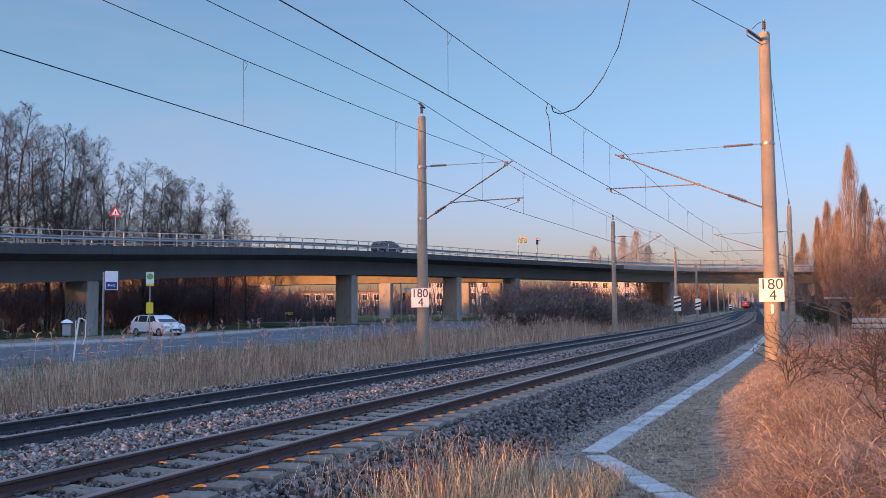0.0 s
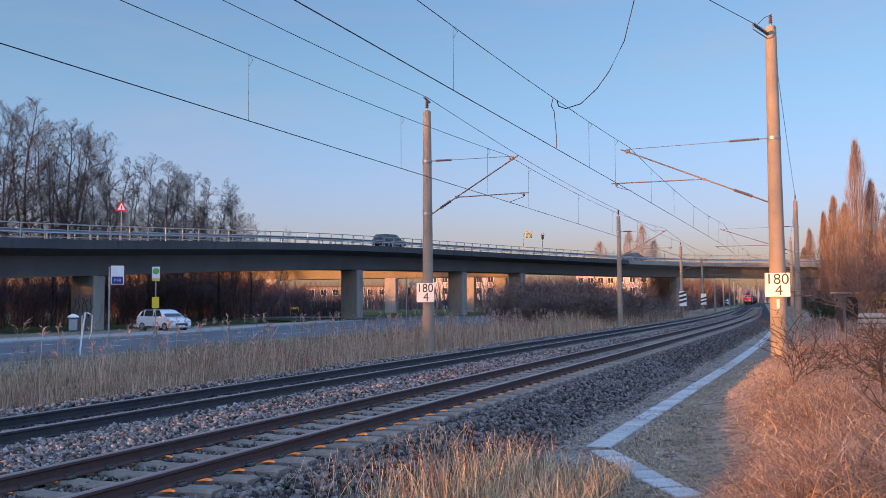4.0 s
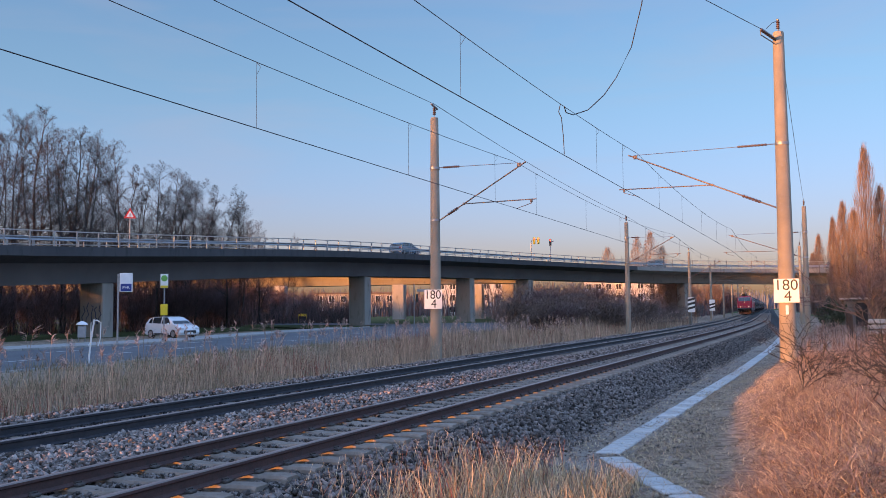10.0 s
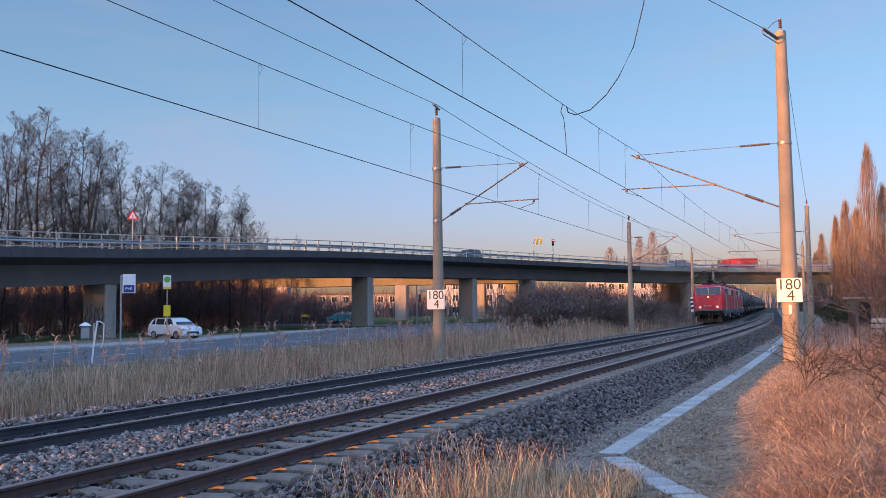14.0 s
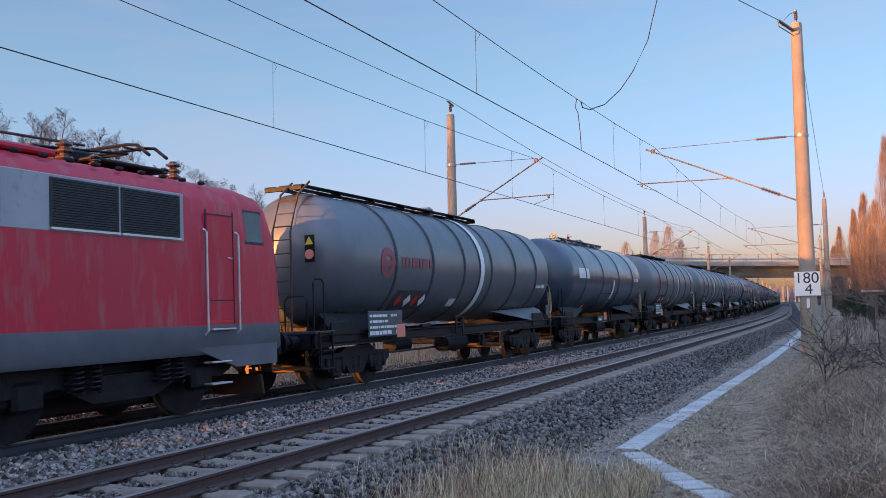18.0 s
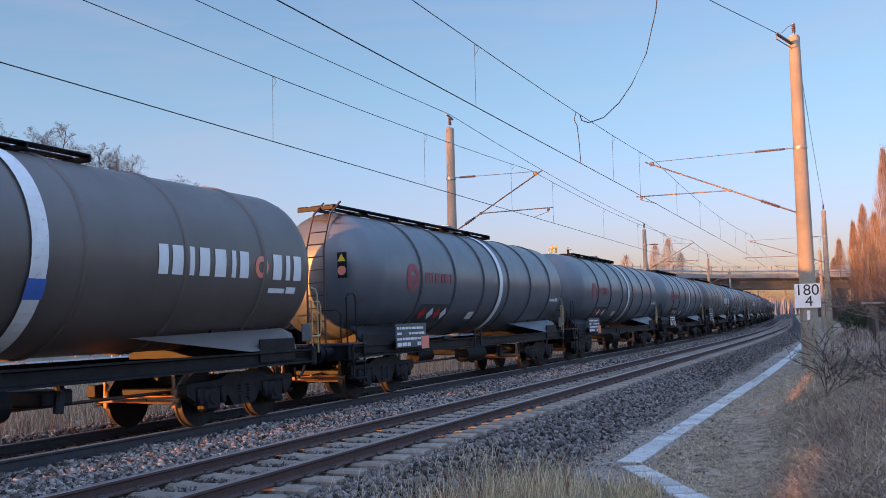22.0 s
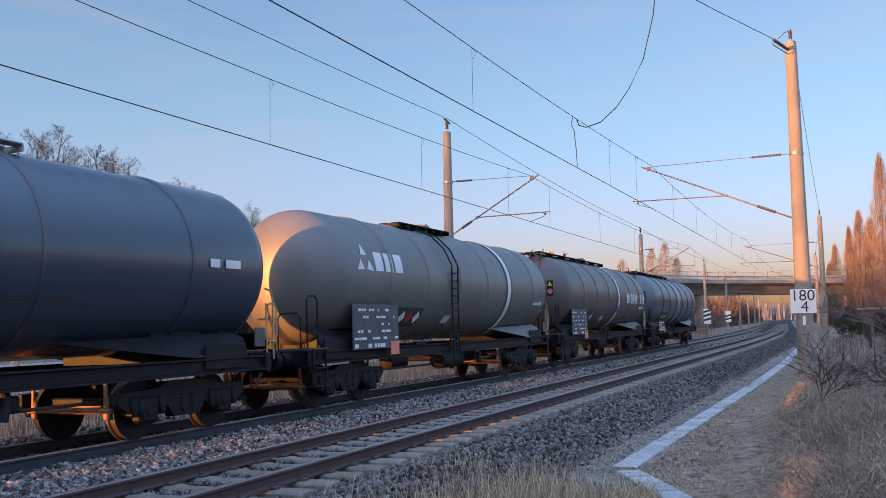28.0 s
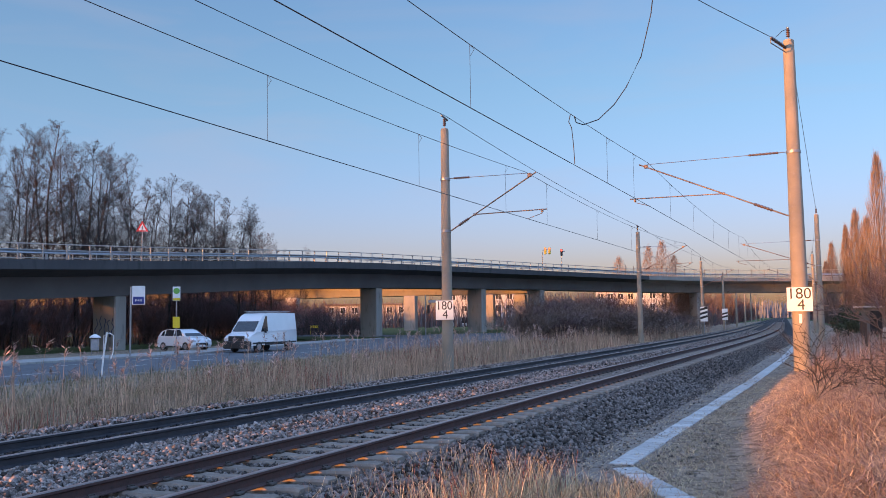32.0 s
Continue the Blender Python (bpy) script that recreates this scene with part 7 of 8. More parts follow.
# tall stalks with plumes
stalks = thing("plumed_reeds", "tall dry reed stalks with feathery plumes", "reeds", kind="stuff")
m, mp = Mesh(), Mesh()
for k in range(330):
    x = random.uniform(-21.5, -14.2)
    y = random.uniform(9, 60)
    z = ground_z(x, y)
    h = random.uniform(0.9, 1.75)
    lx, ly = random.uniform(-0.25, 0.25), random.uniform(-0.25, 0.25)
    m.tube([(x, y, z), (x + lx * 0.4, y + ly * 0.4, z + h * 0.6), (x + lx, y + ly, z + h)], [0.009, 0.007, 0.004], 4)
    top = Vector((x + lx, y + ly, z + h))
    for j in range(24):
        d = Vector((random.uniform(-0.12, 0.12) + lx * 0.5, random.uniform(-0.12, 0.12) + ly * 0.5, random.uniform(-0.03, 0.13)))
        s = Vector((random.uniform(-1, 1), random.uniform(-1, 1), 0)).normalized() * 0.016
        b = top + Vector((0, 0, -0.2 + 0.0107 * j))
        mp.add([b, b + d * 0.5 + s, b + d * 1.1, b + d * 0.5 - s], [(0, 1, 2, 3)])
part("stalks", m, REED, stalks)
part("plumes", mp, PLUME, stalks, "feathery brown plumes")

# foreground grass by the path
x, y = clumped(4600, -5.3, -2.3, 7.6, 12.0, 1.3, 1.0, 0.0)
hh = rng.uniform(0.14, 0.42, 4600)
blades("dry_grass", over(x, y), hh, rng.uniform(0.01, 0.02, 4600), rng.uniform(0.1, 0.8, 4600), [STRAW, FADED, GREENISH], "tufts of dry straw-coloured grass beside the gravel", "grass", 4, rng.choice(3, 4600, p=[0.62, 0.28, 0.1]))
x, y = clumped(1300, -5.4, -3.4, 8.0, 12.2, 1.5, 1.0, -0.05)
blades("dry_stalks", over(x, y), rng.uniform(0.3, 0.7, 1300), rng.uniform(0.008, 0.014, 1300), rng.uniform(0.05, 0.5, 1300), [STRAW, REDSTEM], "thin dry stalks standing over the grass", "grass", 4, (rng.random(1300) < 0.25) * 1)
x, y = clumped(16000, -3.3, -0.4, 9, 36, 1.1, 1.3, 0.15)
blades("verge_grass", over(x, y), rng.uniform(0.03, 0.13, 16000), rng.uniform(0.006, 0.015, 16000), rng.uniform(0.3, 1.6, 16000), [FADED, GREENISH, STRAW], "short winter grass on the bank beside the duct", "grass", 3, rng.choice(3, 16000, p=[0.5, 0.12, 0.38]))
x, y = clumped(3000, -4.9, -3.7, 12, 70, 0.8, 1.2, 0.1)
blades("path_weeds", over(x, y), rng.uniform(0.04, 0.16, 3000), rng.uniform(0.005, 0.012, 3000), rng.uniform(0.3, 0.9, 3000), [FADED, STRAW], "sparse dry weeds on the gravel", "grass", 3, (rng.random(3000) < 0.4) * 1)
x, y = clumped(5000, -3.1, -1.0, 9.5, 30, 1.3, 1.3, -0.1)
blades("straw_tufts", over(x, y), rng.uniform(0.03, 0.14, 5000), rng.uniform(0.006, 0.012, 5000), rng.uniform(0.3, 1.4, 5000), [STRAW, FADED], "small tufts of straw on the bare verge", "grass", 3, (rng.random(5000) < 0.35) * 1)
# bramble and grass tangle on the bank
n = 36000
x, y = clumped(n, -1.6, 3.0, 8.0, 34, 1.6, 1.5, 0.3)
mound = np.array([noise.noise(Vector((a * 1.1, b * 0.6, 9.0))) + 0.5 * noise.noise(Vector((a * 3.1, b * 2.0, 4.0))) for a, b in zip(x, y)])
hh = rng.uniform(0.1, 0.7, n) * np.interp(x, [-1.6, -1.0, -0.2, 1.0], [0.12, 0.35, 0.8, 1.0]) * np.interp(mound, [-0.5, 0.0, 0.5], [0.3, 0.8, 1.35])
tone = np.where(mound > 0.12, rng.choice(3, n, p=[0.5, 0.42, 0.08]), rng.choice(3, n, p=[0.3, 0.3, 0.4]))
blades("bramble_tangle", over(x, y), hh, rng.choice([0.006, 0.009, 0.014], n), rng.uniform(0.2, 2.8, n), [RUSSET, PALEBRAM, FADED], "tangle of dry russet brambles and grass on the bank", "undergrowth", 5, tone)
n = 5500
x, y = clumped(n, -1.4, 1.6, 8.4, 26, 1.9, 1.3, -0.2)
blades("straw_arcs", over(x, y), rng.uniform(0.15, 0.6, n) * np.interp(x, [-1.4, -0.7, 0.4], [0.3, 0.7, 1.0]), rng.uniform(0.008, 0.016, n), rng.uniform(0.8, 3.2, n), [STRAW, FADED], "bright arching straw over the brambles", "undergrowth", 6, (rng.random(n) < 0.4) * 1)
x, y = clumped(5000, -1.2, 14, 34, 75, 0.5, 1.2, 0.2)
blades("bank_undergrowth", over(x, y), rng.uniform(0.3, 0.9, 5000), rng.uniform(0.012, 0.03, 5000), rng.uniform(0.1, 0.8, 5000), [RUSSET, PALEBRAM], "brown undergrowth on the far bank", "undergrowth", 3, (rng.random(5000) < 0.5) * 1)


# fallen leaves and broken straw on the bare soil
n = 40000
tx, ty = clumped(n, -4.6, 0.6, 9.5, 40, 0.8, 1.5, 0.2)
blades("leaf_litter", over(tx, ty) + np.array([0, 0, 0.012]), rng.uniform(0.02, 0.07, n), rng.choice([0.01, 0.02, 0.045], n, p=[0.5, 0.38, 0.12]), rng.uniform(1.5, 4.0, n), [RUSSET, STRAW, FADED], "brown leaves and broken straw scattered over the bare soil", "litter", 2, rng.choice(3, n, p=[0.45, 0.25, 0.3]))

# dense dark stems of the thicket
n = 22000
tx, ty = rng.uniform(-73, -60.5, n), rng.uniform(-25, 96, n)
f, g = rng.random(7000), rng.uniform(1.05, 1.22, 7000)
tx[:7000], ty[:7000] = (-65.5 + 14.5 * f) * g, (86.5 + 6 * f) * g
blades("thicket", over(tx, ty), rng.uniform(1.2, 3.6, n) * (1 + 0.25 * np.sin(ty * 0.9) + 0.2 * np.sin(ty * 0.37)), rng.uniform(0.015, 0.035, n), rng.uniform(0.05, 0.7, n), [BARKRED, BARK], "dense dark reddish-brown thicket under the trees", "thicket", 3, (rng.random(n) < 0.45) * 1)
# flattened stems lying across the brambles
n = 5000
tx, ty = clumped(n, -1.3, 2.6, 8.2, 26, 0.9, 1.4, 0.1)
roots = over(tx, ty)
roots[:, 2] += rng.uniform(0.05, 0.45, n) * np.interp(tx, [-1.3, 0, 1.5], [0.3, 0.8, 1.0])
blades("fallen_stems", roots, rng.uniform(0.12, 0.3, n), rng.uniform(0.006, 0.012, n), rng.uniform(2.0, 4.5, n), [PALEBRAM, RUSSET, STRAW], "broken pale stems lying across the brambles", "undergrowth", 4, rng.choice(3, n, p=[0.5, 0.25, 0.25]))

# branching plants
class Plant:
    """Grows tapered limbs; collects three-sided tubes and flat twigs."""

    def __init__(self, seed):
        self.r = random.Random(seed)
        self.v, self.f, self.bend = [], [], 0.13

    def limb(self, p, q, r0, r1):
        d = (q - p).normalized()
        a = d.orthogonal().normalized()
        b = d.cross(a)
        n = len(self.v)
        for c, r in ((p, r0), (q, r1)):
            for k in range(3):
                t = 2 * math.pi * k / 3
                self.v.append(c + r * (math.cos(t) * a + math.sin(t) * b))
        for k in range(3):
            self.f.append((n + k, n + (k + 1) % 3, n + 3 + (k + 1) % 3, n + 3 + k))

    def grow(self, p, d, length, r, level, spread, up, kids, steps=4):
        rr = self.r
        pts = [p]
        for k in range(steps):
            trunk = steps > 9
            d = (d + Vector((rr.gauss(0, self.bend), rr.gauss(0, self.bend), rr.gauss(0, self.bend * 0.6) + up * 0.12))).normalized()
            q = pts[-1] + d * length / steps
            self.limb(pts[-1], q, r * (1 - 0.75 * k / steps), r * (1 - 0.75 * (k + 1) / steps))
            pts.append(q)
            if level > 0 and k >= (3 if trunk else 1 if level > 1 else 0):
                for _ in range(kids[min(level, len(kids) - 1)]):
                    side = d.cross(Vector((rr.gauss(0, 1), rr.gauss(0, 1), rr.gauss(0, 1)))).normalized()
                    nd = (d * rr.uniform(0.5, 1.0) + side * spread * rr.uniform(0.7, 1.3) + Vector((0, 0, up * 0.5))).normalized()
                    self.grow(q, nd, length * (rr.uniform(0.12, 0.3) * (1.25 - 0.75 * k / steps) if trunk else rr.uniform(0.38, 0.6)), r * (0.55 - 0.1 * (k / steps)) * (0.8 * (1.15 - k / steps) if trunk else 1.45), level - 1, spread, up, kids, 3)

    def mesh(self, name, material):
        return mesh_np(name, np.array([tuple(p) for p in self.v]), np.array(self.f), material)


def tree_mesh(seed, h, r, spread, up, kids, material, levels=3, stems=1, name="crown", bend=0.13, steps=7):
    p = Plant(seed)
    p.bend = bend
    for k in range(stems):
        a = 2 * math.pi * k / stems + seed
        d = Vector((0.22 * math.cos(a), 0.22 * math.sin(a), 1)) if stems > 1 else Vector((p.r.gauss(0, 0.03), p.r.gauss(0, 0.03), 1))
        p.grow(Vector((0.15 * math.cos(a), 0.15 * math.sin(a), -0.1)), d.normalized(), h * p.r.uniform(0.85, 1.0), r, levels, spread, up, kids, steps)
    return p.mesh(name, material)


def alder_mesh(seed, h, wide):
    """A straight trunk kept to the top, rising limbs, forked twigs with short stubby ends."""
    p, stem = Plant(seed), Plant(seed)
    rr = p.r

    def bough(at, d, length, r, segs, lift, level):
        for k in range(segs):
            d = (d + Vector((rr.gauss(0, 0.16), rr.gauss(0, 0.16), rr.gauss(0, 0.08) + lift))).normalized()
            to = at + d * length / segs
            p.limb(at, to, max(r * (1 - 0.8 * k / segs), 0.009), max(r * (1 - 0.8 * (k + 1) / segs), 0.006))
            at = to
            if level:
                for _ in range(2 if k else 1):
                    side = d.cross(Vector((rr.gauss(0, 1), rr.gauss(0, 1), rr.gauss(0, 1)))).normalized()
                    bough(at, (d * 0.7 + side * rr.uniform(0.5, 1.0)).normalized(), length * (rr.uniform(0.28, 0.48) if level > 1 else rr.uniform(0.4, 0.7)) * (1.15 - 0.5 * k / segs), r * 0.42, 3 if level > 1 else 2, lift * 0.7, level - 1)

    at, d, n, r0 = Vector((0, 0, -0.2)), Vector((rr.gauss(0, 0.03), rr.gauss(0, 0.03), 1)).normalized(), 16, 0.0085 * h
    for k in range(n):
        f = k / n
        d = (d + Vector((rr.gauss(0, 0.035), rr.gauss(0, 0.035), 0.03))).normalized()
        to = at + d * h / n
        stem.limb(at, to, r0 * (1 - 0.9 * f), r0 * (1 - 0.9 * (f + 1 / n)))
        at = to
        if f > 0.16:
            for _ in range(2 if f < 0.3 else 3):
                a = rr.uniform(0, 2 * math.pi)
                out = rr.uniform(0.6, 1.1)
                bough(at - d * rr.uniform(0, h / n), Vector((out * math.cos(a), out * math.sin(a), rr.uniform(0.45, 1.0))).normalized(), wide * h * rr.uniform(0.6, 1.1) * (1.12 - 0.85 * f), r0 * 0.36 * (1.1 - 0.7 * f), 5, 0.07, 2)
    return p.mesh("crown", BARK), stem.mesh("trunk", BARK)


ALDER = [alder_mesh(q, 19.0, w) for q, w in ((1, 0.2), (2, 0.24), (3, 0.21), (4, 0.27), (5, 0.23))]
SHRUB = [tree_mesh(s, 3.3, 0.04, 0.6, 0.5, (1, 2, 2), BARKRED, 2, 7, "stems") for s in (11, 12, 13)]
PALESHRUB = [tree_mesh(s, 3.8, 0.045, 0.65, 0.4, (1, 2, 2), BARKPALE, 2, 7, "stems") for s in (21, 22, 23)]


def plant(name, me, x, y, size, label, category, group, turn=None, wide=None, z=None):
    t = thing(name, label, category, pose(x, y, ground_z(x, y) if z is None else z, 0, 0, turn if turn is not None else random.uniform(0, 360)), group)
    t.scale = (wide or size, wide or size, size)
    if isinstance(me, tuple):
        part("trunk", me[1], None, t)
        me = me[0]
    part("crown", me, None, t)
    return t


# wood behind the viaduct; carried on to the left, out of view, to filter the sun
for k in range(122):
    y = -66 + k * 1.9 if k < 56 else 40 + (k - 56) * 0.84 + random.uniform(-0.8, 0.8)
    deep = random.uniform(0.92, 1.14)
    tall = np.interp(y, [-60, 40, 60, 66, 71, 78, 90, 96], [1.1, 1.12, 1.18, 1.16, 1.07, 0.97, 0.88, 0.7]) * random.uniform(0.74, 0.94) * deep
    x, y = -66 * deep, y * deep
    plant("tree", ALDER[k % 5], x, y, tall, "tall bare alder with dark thin branches", "tree", "trees behind the viaduct", wide=tall * random.uniform(0.8, 1.0) * (1.25 if y > 66 else 1.0))
for bear, q in ((-33.3, 0.74), (-34.1, 0.7), (-34.9, 0.86), (-32.7, 0.6)):
    plant("tree", ALDER[int(q * 100) % 5], 150 * math.sin(radians(bear)), 150 * math.cos(radians(bear)), q, "bare tree beyond the end of the wood", "tree", "trees behind the viaduct", wide=q * 0.8)
# unseen alders added to keep the sun off the left mast
for k in range(9):
    plant("tree", ALDER[k % 5], -62 - 1.5 * (k % 3), -68 + 2.1 * k, 1.0, "unseen bare alder added at the wood's corner for shade", "tree", "trees behind the viaduct", wide=1.2)
# more alders added behind, out of view, only to shade the wood's edge
for k in range(64):
    y = -84 + k * 2.2
    plant("tree", ALDER[k % 5], -84 - 9 * (k % 3) + random.uniform(-2, 2), y, random.uniform(0.85, 1.1), "unseen bare alder added behind the wood for shade", "tree", "trees behind the viaduct", wide=1.1)
for k in range(120):
    y = -20 + k * 1.15
    x = random.uniform(-72, -59.5) if y < 88 else random.uniform(-84, -66)
    plant("shrub", SHRUB[k % 3], x, y, random.uniform(0.75, 1.25), "bare reddish-brown shrub under the trees", "shrub", "thicket behind the viaduct", wide=random.uniform(1.0, 1.5))
for k in range(34):
    s = random.uniform(66, 165)
    off = random.uniform(-25, -10.5) if s < 110 else random.uniform(-30, -9.5)
    x, y, a = along(s, off)
    if x > between(ROAD_EDGE, min(y, 124)) + 1.5 or y > 126:
        plant("shrub", PALESHRUB[k % 3], x, y, random.uniform(0.4, 0.68), "bare brown bush beside the railway", "shrub", "bushes by the railway", wide=random.uniform(0.9, 1.3))
for k in range(70):
    s = random.uniform(76, 128)
    x, y, a = along(s, random.uniform(-19, -10))
    if x > between(ROAD_EDGE, min(y, 124)) + 1.0:
        plant("shrub", (SHRUB + PALESHRUB)[k % 6], x, y, random.uniform(0.38, 0.68) * (1.0 if s < 94 else 0.8), "dense bare brown bush beside the railway", "shrub", "bushes by the railway", wide=random.uniform(1.2, 1.7))
for k in range(12):
    bear, dist = radians(random.uniform(-17.6, -12.5)), random.uniform(92, 110)
    plant("shrub", (SHRUB + PALESHRUB)[k % 6], dist * math.sin(bear), dist * math.cos(bear), random.uniform(0.7, 0.98), "tall bare brown bush beside the railway", "shrub", "bushes by the railway", wide=random.uniform(1.1, 1.5))
for k in range(40):
    s = random.uniform(150, 420)
    off = random.choice((random.uniform(-26, -10.5), random.uniform(8.5, 22) if s > 230 else random.uniform(-22, -11)))
    x, y, a = along(s, off)
    plant("shrub", (SHRUB + PALESHRUB)[k % 6], x, y, random.uniform(1.0, 1.9), "bare brown bush far along the railway", "shrub", "bushes by the railway", wide=random.uniform(1.3, 2.2))

# poplars: columns of rising twigs
def poplar_mesh(seed, h, w, n):
    r = np.random.default_rng(seed)
    f = r.random(n) ** 0.9
    a = r.uniform(0, 2 * np.pi, n)
    rad = w * np.sqrt(r.random(n)) * np.sin(np.pi * np.clip(f * 0.86 + 0.1, 0, 1)) ** 0.8 * (1 + 0.25 * np.sin(a * 3 + f * 9))
    base = np.c_[rad * np.cos(a) * 0.75, rad * np.sin(a) * 0.75, f * h * 0.93]
    length = r.uniform(0.06, 0.16, n) * h * (1.1 - 0.6 * f)
    tip = base + np.c_[rad * np.cos(a) * 0.25, rad * np.sin(a) * 0.25, length]
    b = r.uniform(0, 2 * np.pi, n)
    s = np.c_[np.cos(b), np.sin(b), 0 * b] * r.uniform(0.008, 0.027, n)[:, None]
    v = np.stack([base - s, base + s, tip], 1).reshape(-1, 3)
    p = Plant(seed)
    p.limb(Vector((0, 0, -0.2)), Vector((0, 0, h * 0.8)), w * 0.13, 0.03)
    return np.array(v), np.arange(3 * n).reshape(-1, 3), p


def poplar(x, y, z, h, w, seed, label="tall narrow bare poplar glowing russet in the sun", n=4500):
    v, f, p = poplar_mesh(seed, h, w, n)
    t = thing("poplar", label, "tree", pose(x, y, z), "poplars")
    part("crown", mesh_np("crown", v, f, POPLARM), None, t)
    part("trunk", p.mesh("trunk", BARKPALE), None, t)


def bear_at(bear, dist):
    """A place by its bearing from straight ahead, in degrees, and its distance."""
    a = radians(bear)
    return dist * math.sin(a), dist * math.cos(a)


for bear, dist, h, w in ((2.0, 158, 28.5, 2.3), (2.75, 160, 22.0, 2.0), (0.75, 164, 20.0, 1.9), (0.2, 166, 17.5, 1.4), (1.35, 162, 18.5, 2.2), (3.5, 150, 15.5, 2.4), (-0.6, 205, 17.5, 1.7), (-0.95, 205, 13.5, 1.5)):
    x, y = bear_at(bear, dist)
    poplar(x, y, -0.3, h, w, int(bear * 100) % 97)
for bear, dist, h, w in ((-10.3, 330, 30, 4.5), (-11.1, 330, 28, 4.2), (-9.6, 335, 25, 4), (-12.9, 340, 25, 5)):
    x, y = bear_at(bear, dist)
    poplar(x, y, 0, h, w, int(-bear * 10), "distant bare poplar, pinkish brown", 4000)
# distant woods along the horizon; haze is put in as a bluish twig colour
FARTWIG = mat("far_twigs_haze_tinted", (0.085, 0.078, 0.085), (0.13, 0.115, 0.12), 0.1, 0.95, island=0.35)
n = 40000
bear = rng.uniform(-0.95, 0.2, n)
dist = rng.uniform(185, 620, n)
fx, fy = dist * np.sin(bear), dist * np.cos(bear)
side = np.array([beside(a, b) for a, b in zip(fx, fy)])
ok = (side < -13) | (side > 10)
fx, fy, dist = fx[ok], fy[ok], dist[ok]
blades("distant_woods", np.c_[fx, fy, np.full(len(fx), -0.5)], rng.uniform(3, 9, len(fx)) * (1 + 0.3 * np.sin(fx * 0.07)), dist * 0.0013, rng.uniform(0.05, 0.5, len(fx)), [FARTWIG, BARKRED], "brown woods along the horizon, twigs tinted bluish for haze", "woods", 2, (rng.random(len(fx)) < 0.5) * 1)

# tree line added where the railway vanishes; its bluish colour stands for haze
HAZE_TINT = mat("haze_tinted_twigs", (0.13, 0.15, 0.2), (0.17, 0.19, 0.245), 0.1, 0.95, island=0.15)
n = 5000
bear, dist = rng.uniform(-0.5, 0.3, n), rng.uniform(790, 900, n)
blades("far_tree_line", np.c_[dist * np.sin(bear), dist * np.cos(bear), np.full(n, -1.0)], rng.uniform(9, 17, n), rng.uniform(1.2, 2.4, n), rng.uniform(0.02, 0.15, n), HAZE_TINT, "grey-violet tree line added on the horizon, haze put in its colour", "woods", 2)

# thorny shrub on the near bank
p = Plant(77)
p.bend = 0.24
for k, (dx, dy) in enumerate(((-0.95, 0.5), (-0.6, 0.1), (-0.35, 0.9), (0.3, 0.3), (-0.45, -0.2), (-0.85, 0.9))):
    p.grow(Vector((0.12 * k, 0, 0)), Vector((dx, dy, 0.65)).normalized(), 1.3, 0.014, 3, 0.75, 0.05, (1, 1, 1, 2), 8)
thorn = thing("thorny_shrub", "dark bare thorny shrub with a patch of yellow lichen", "shrub", pose(1.3, 11.0, -0.16))
part("crown", p.mesh("crown", BARK), None, thorn)
p2 = Plant(5)
p2.limb(Vector((-0.18, 0.1, 1.02)), Vector((0.06, 0.0, 0.86)), 0.012, 0.03)
p2.limb(Vector((0.06, 0.0, 0.86)), Vector((0.2, -0.05, 0.72)), 0.03, 0.014)
part("lichen", p2.mesh("lichen", LICHEN), None, thorn, "yellow lichen on a branch")
for bx, by, q in ((-0.6, 20, 1), (0.9, 17, 2), (1.6, 24, 3)):
    p = Plant(q)
    for k in range(6):
        p.grow(Vector((0, 0, 0)), Vector((p.r.gauss(0, 0.6), p.r.gauss(0, 0.6), 0.8)).normalized(), 1.1, 0.012, 2, 0.9, 0.1, (1, 1, 2), 6)
    t = thing("thorny_shrub", "small bare thorn bush on the bank", "shrub", pose(bx, by, ground_z(bx, by)))
    part("crown", p.mesh("crown", BARK), None, t)

# ---- houses and gardens in the distance ----
PLASTER = mat("pale_plaster", (0.42, 0.4, 0.39), (0.5, 0.475, 0.46), 0.3, 0.9, c3=(0.5, 0.46, 0.42), wear=0.0)
PLASTER2 = mat("cream_plaster", (0.3, 0.25, 0.21), (0.36, 0.3, 0.25), 0.3, 0.9)
ROOFING = mat("dull_roof", (0.12, 0.08, 0.07), (0.17, 0.12, 0.1), 1.0, 0.9)


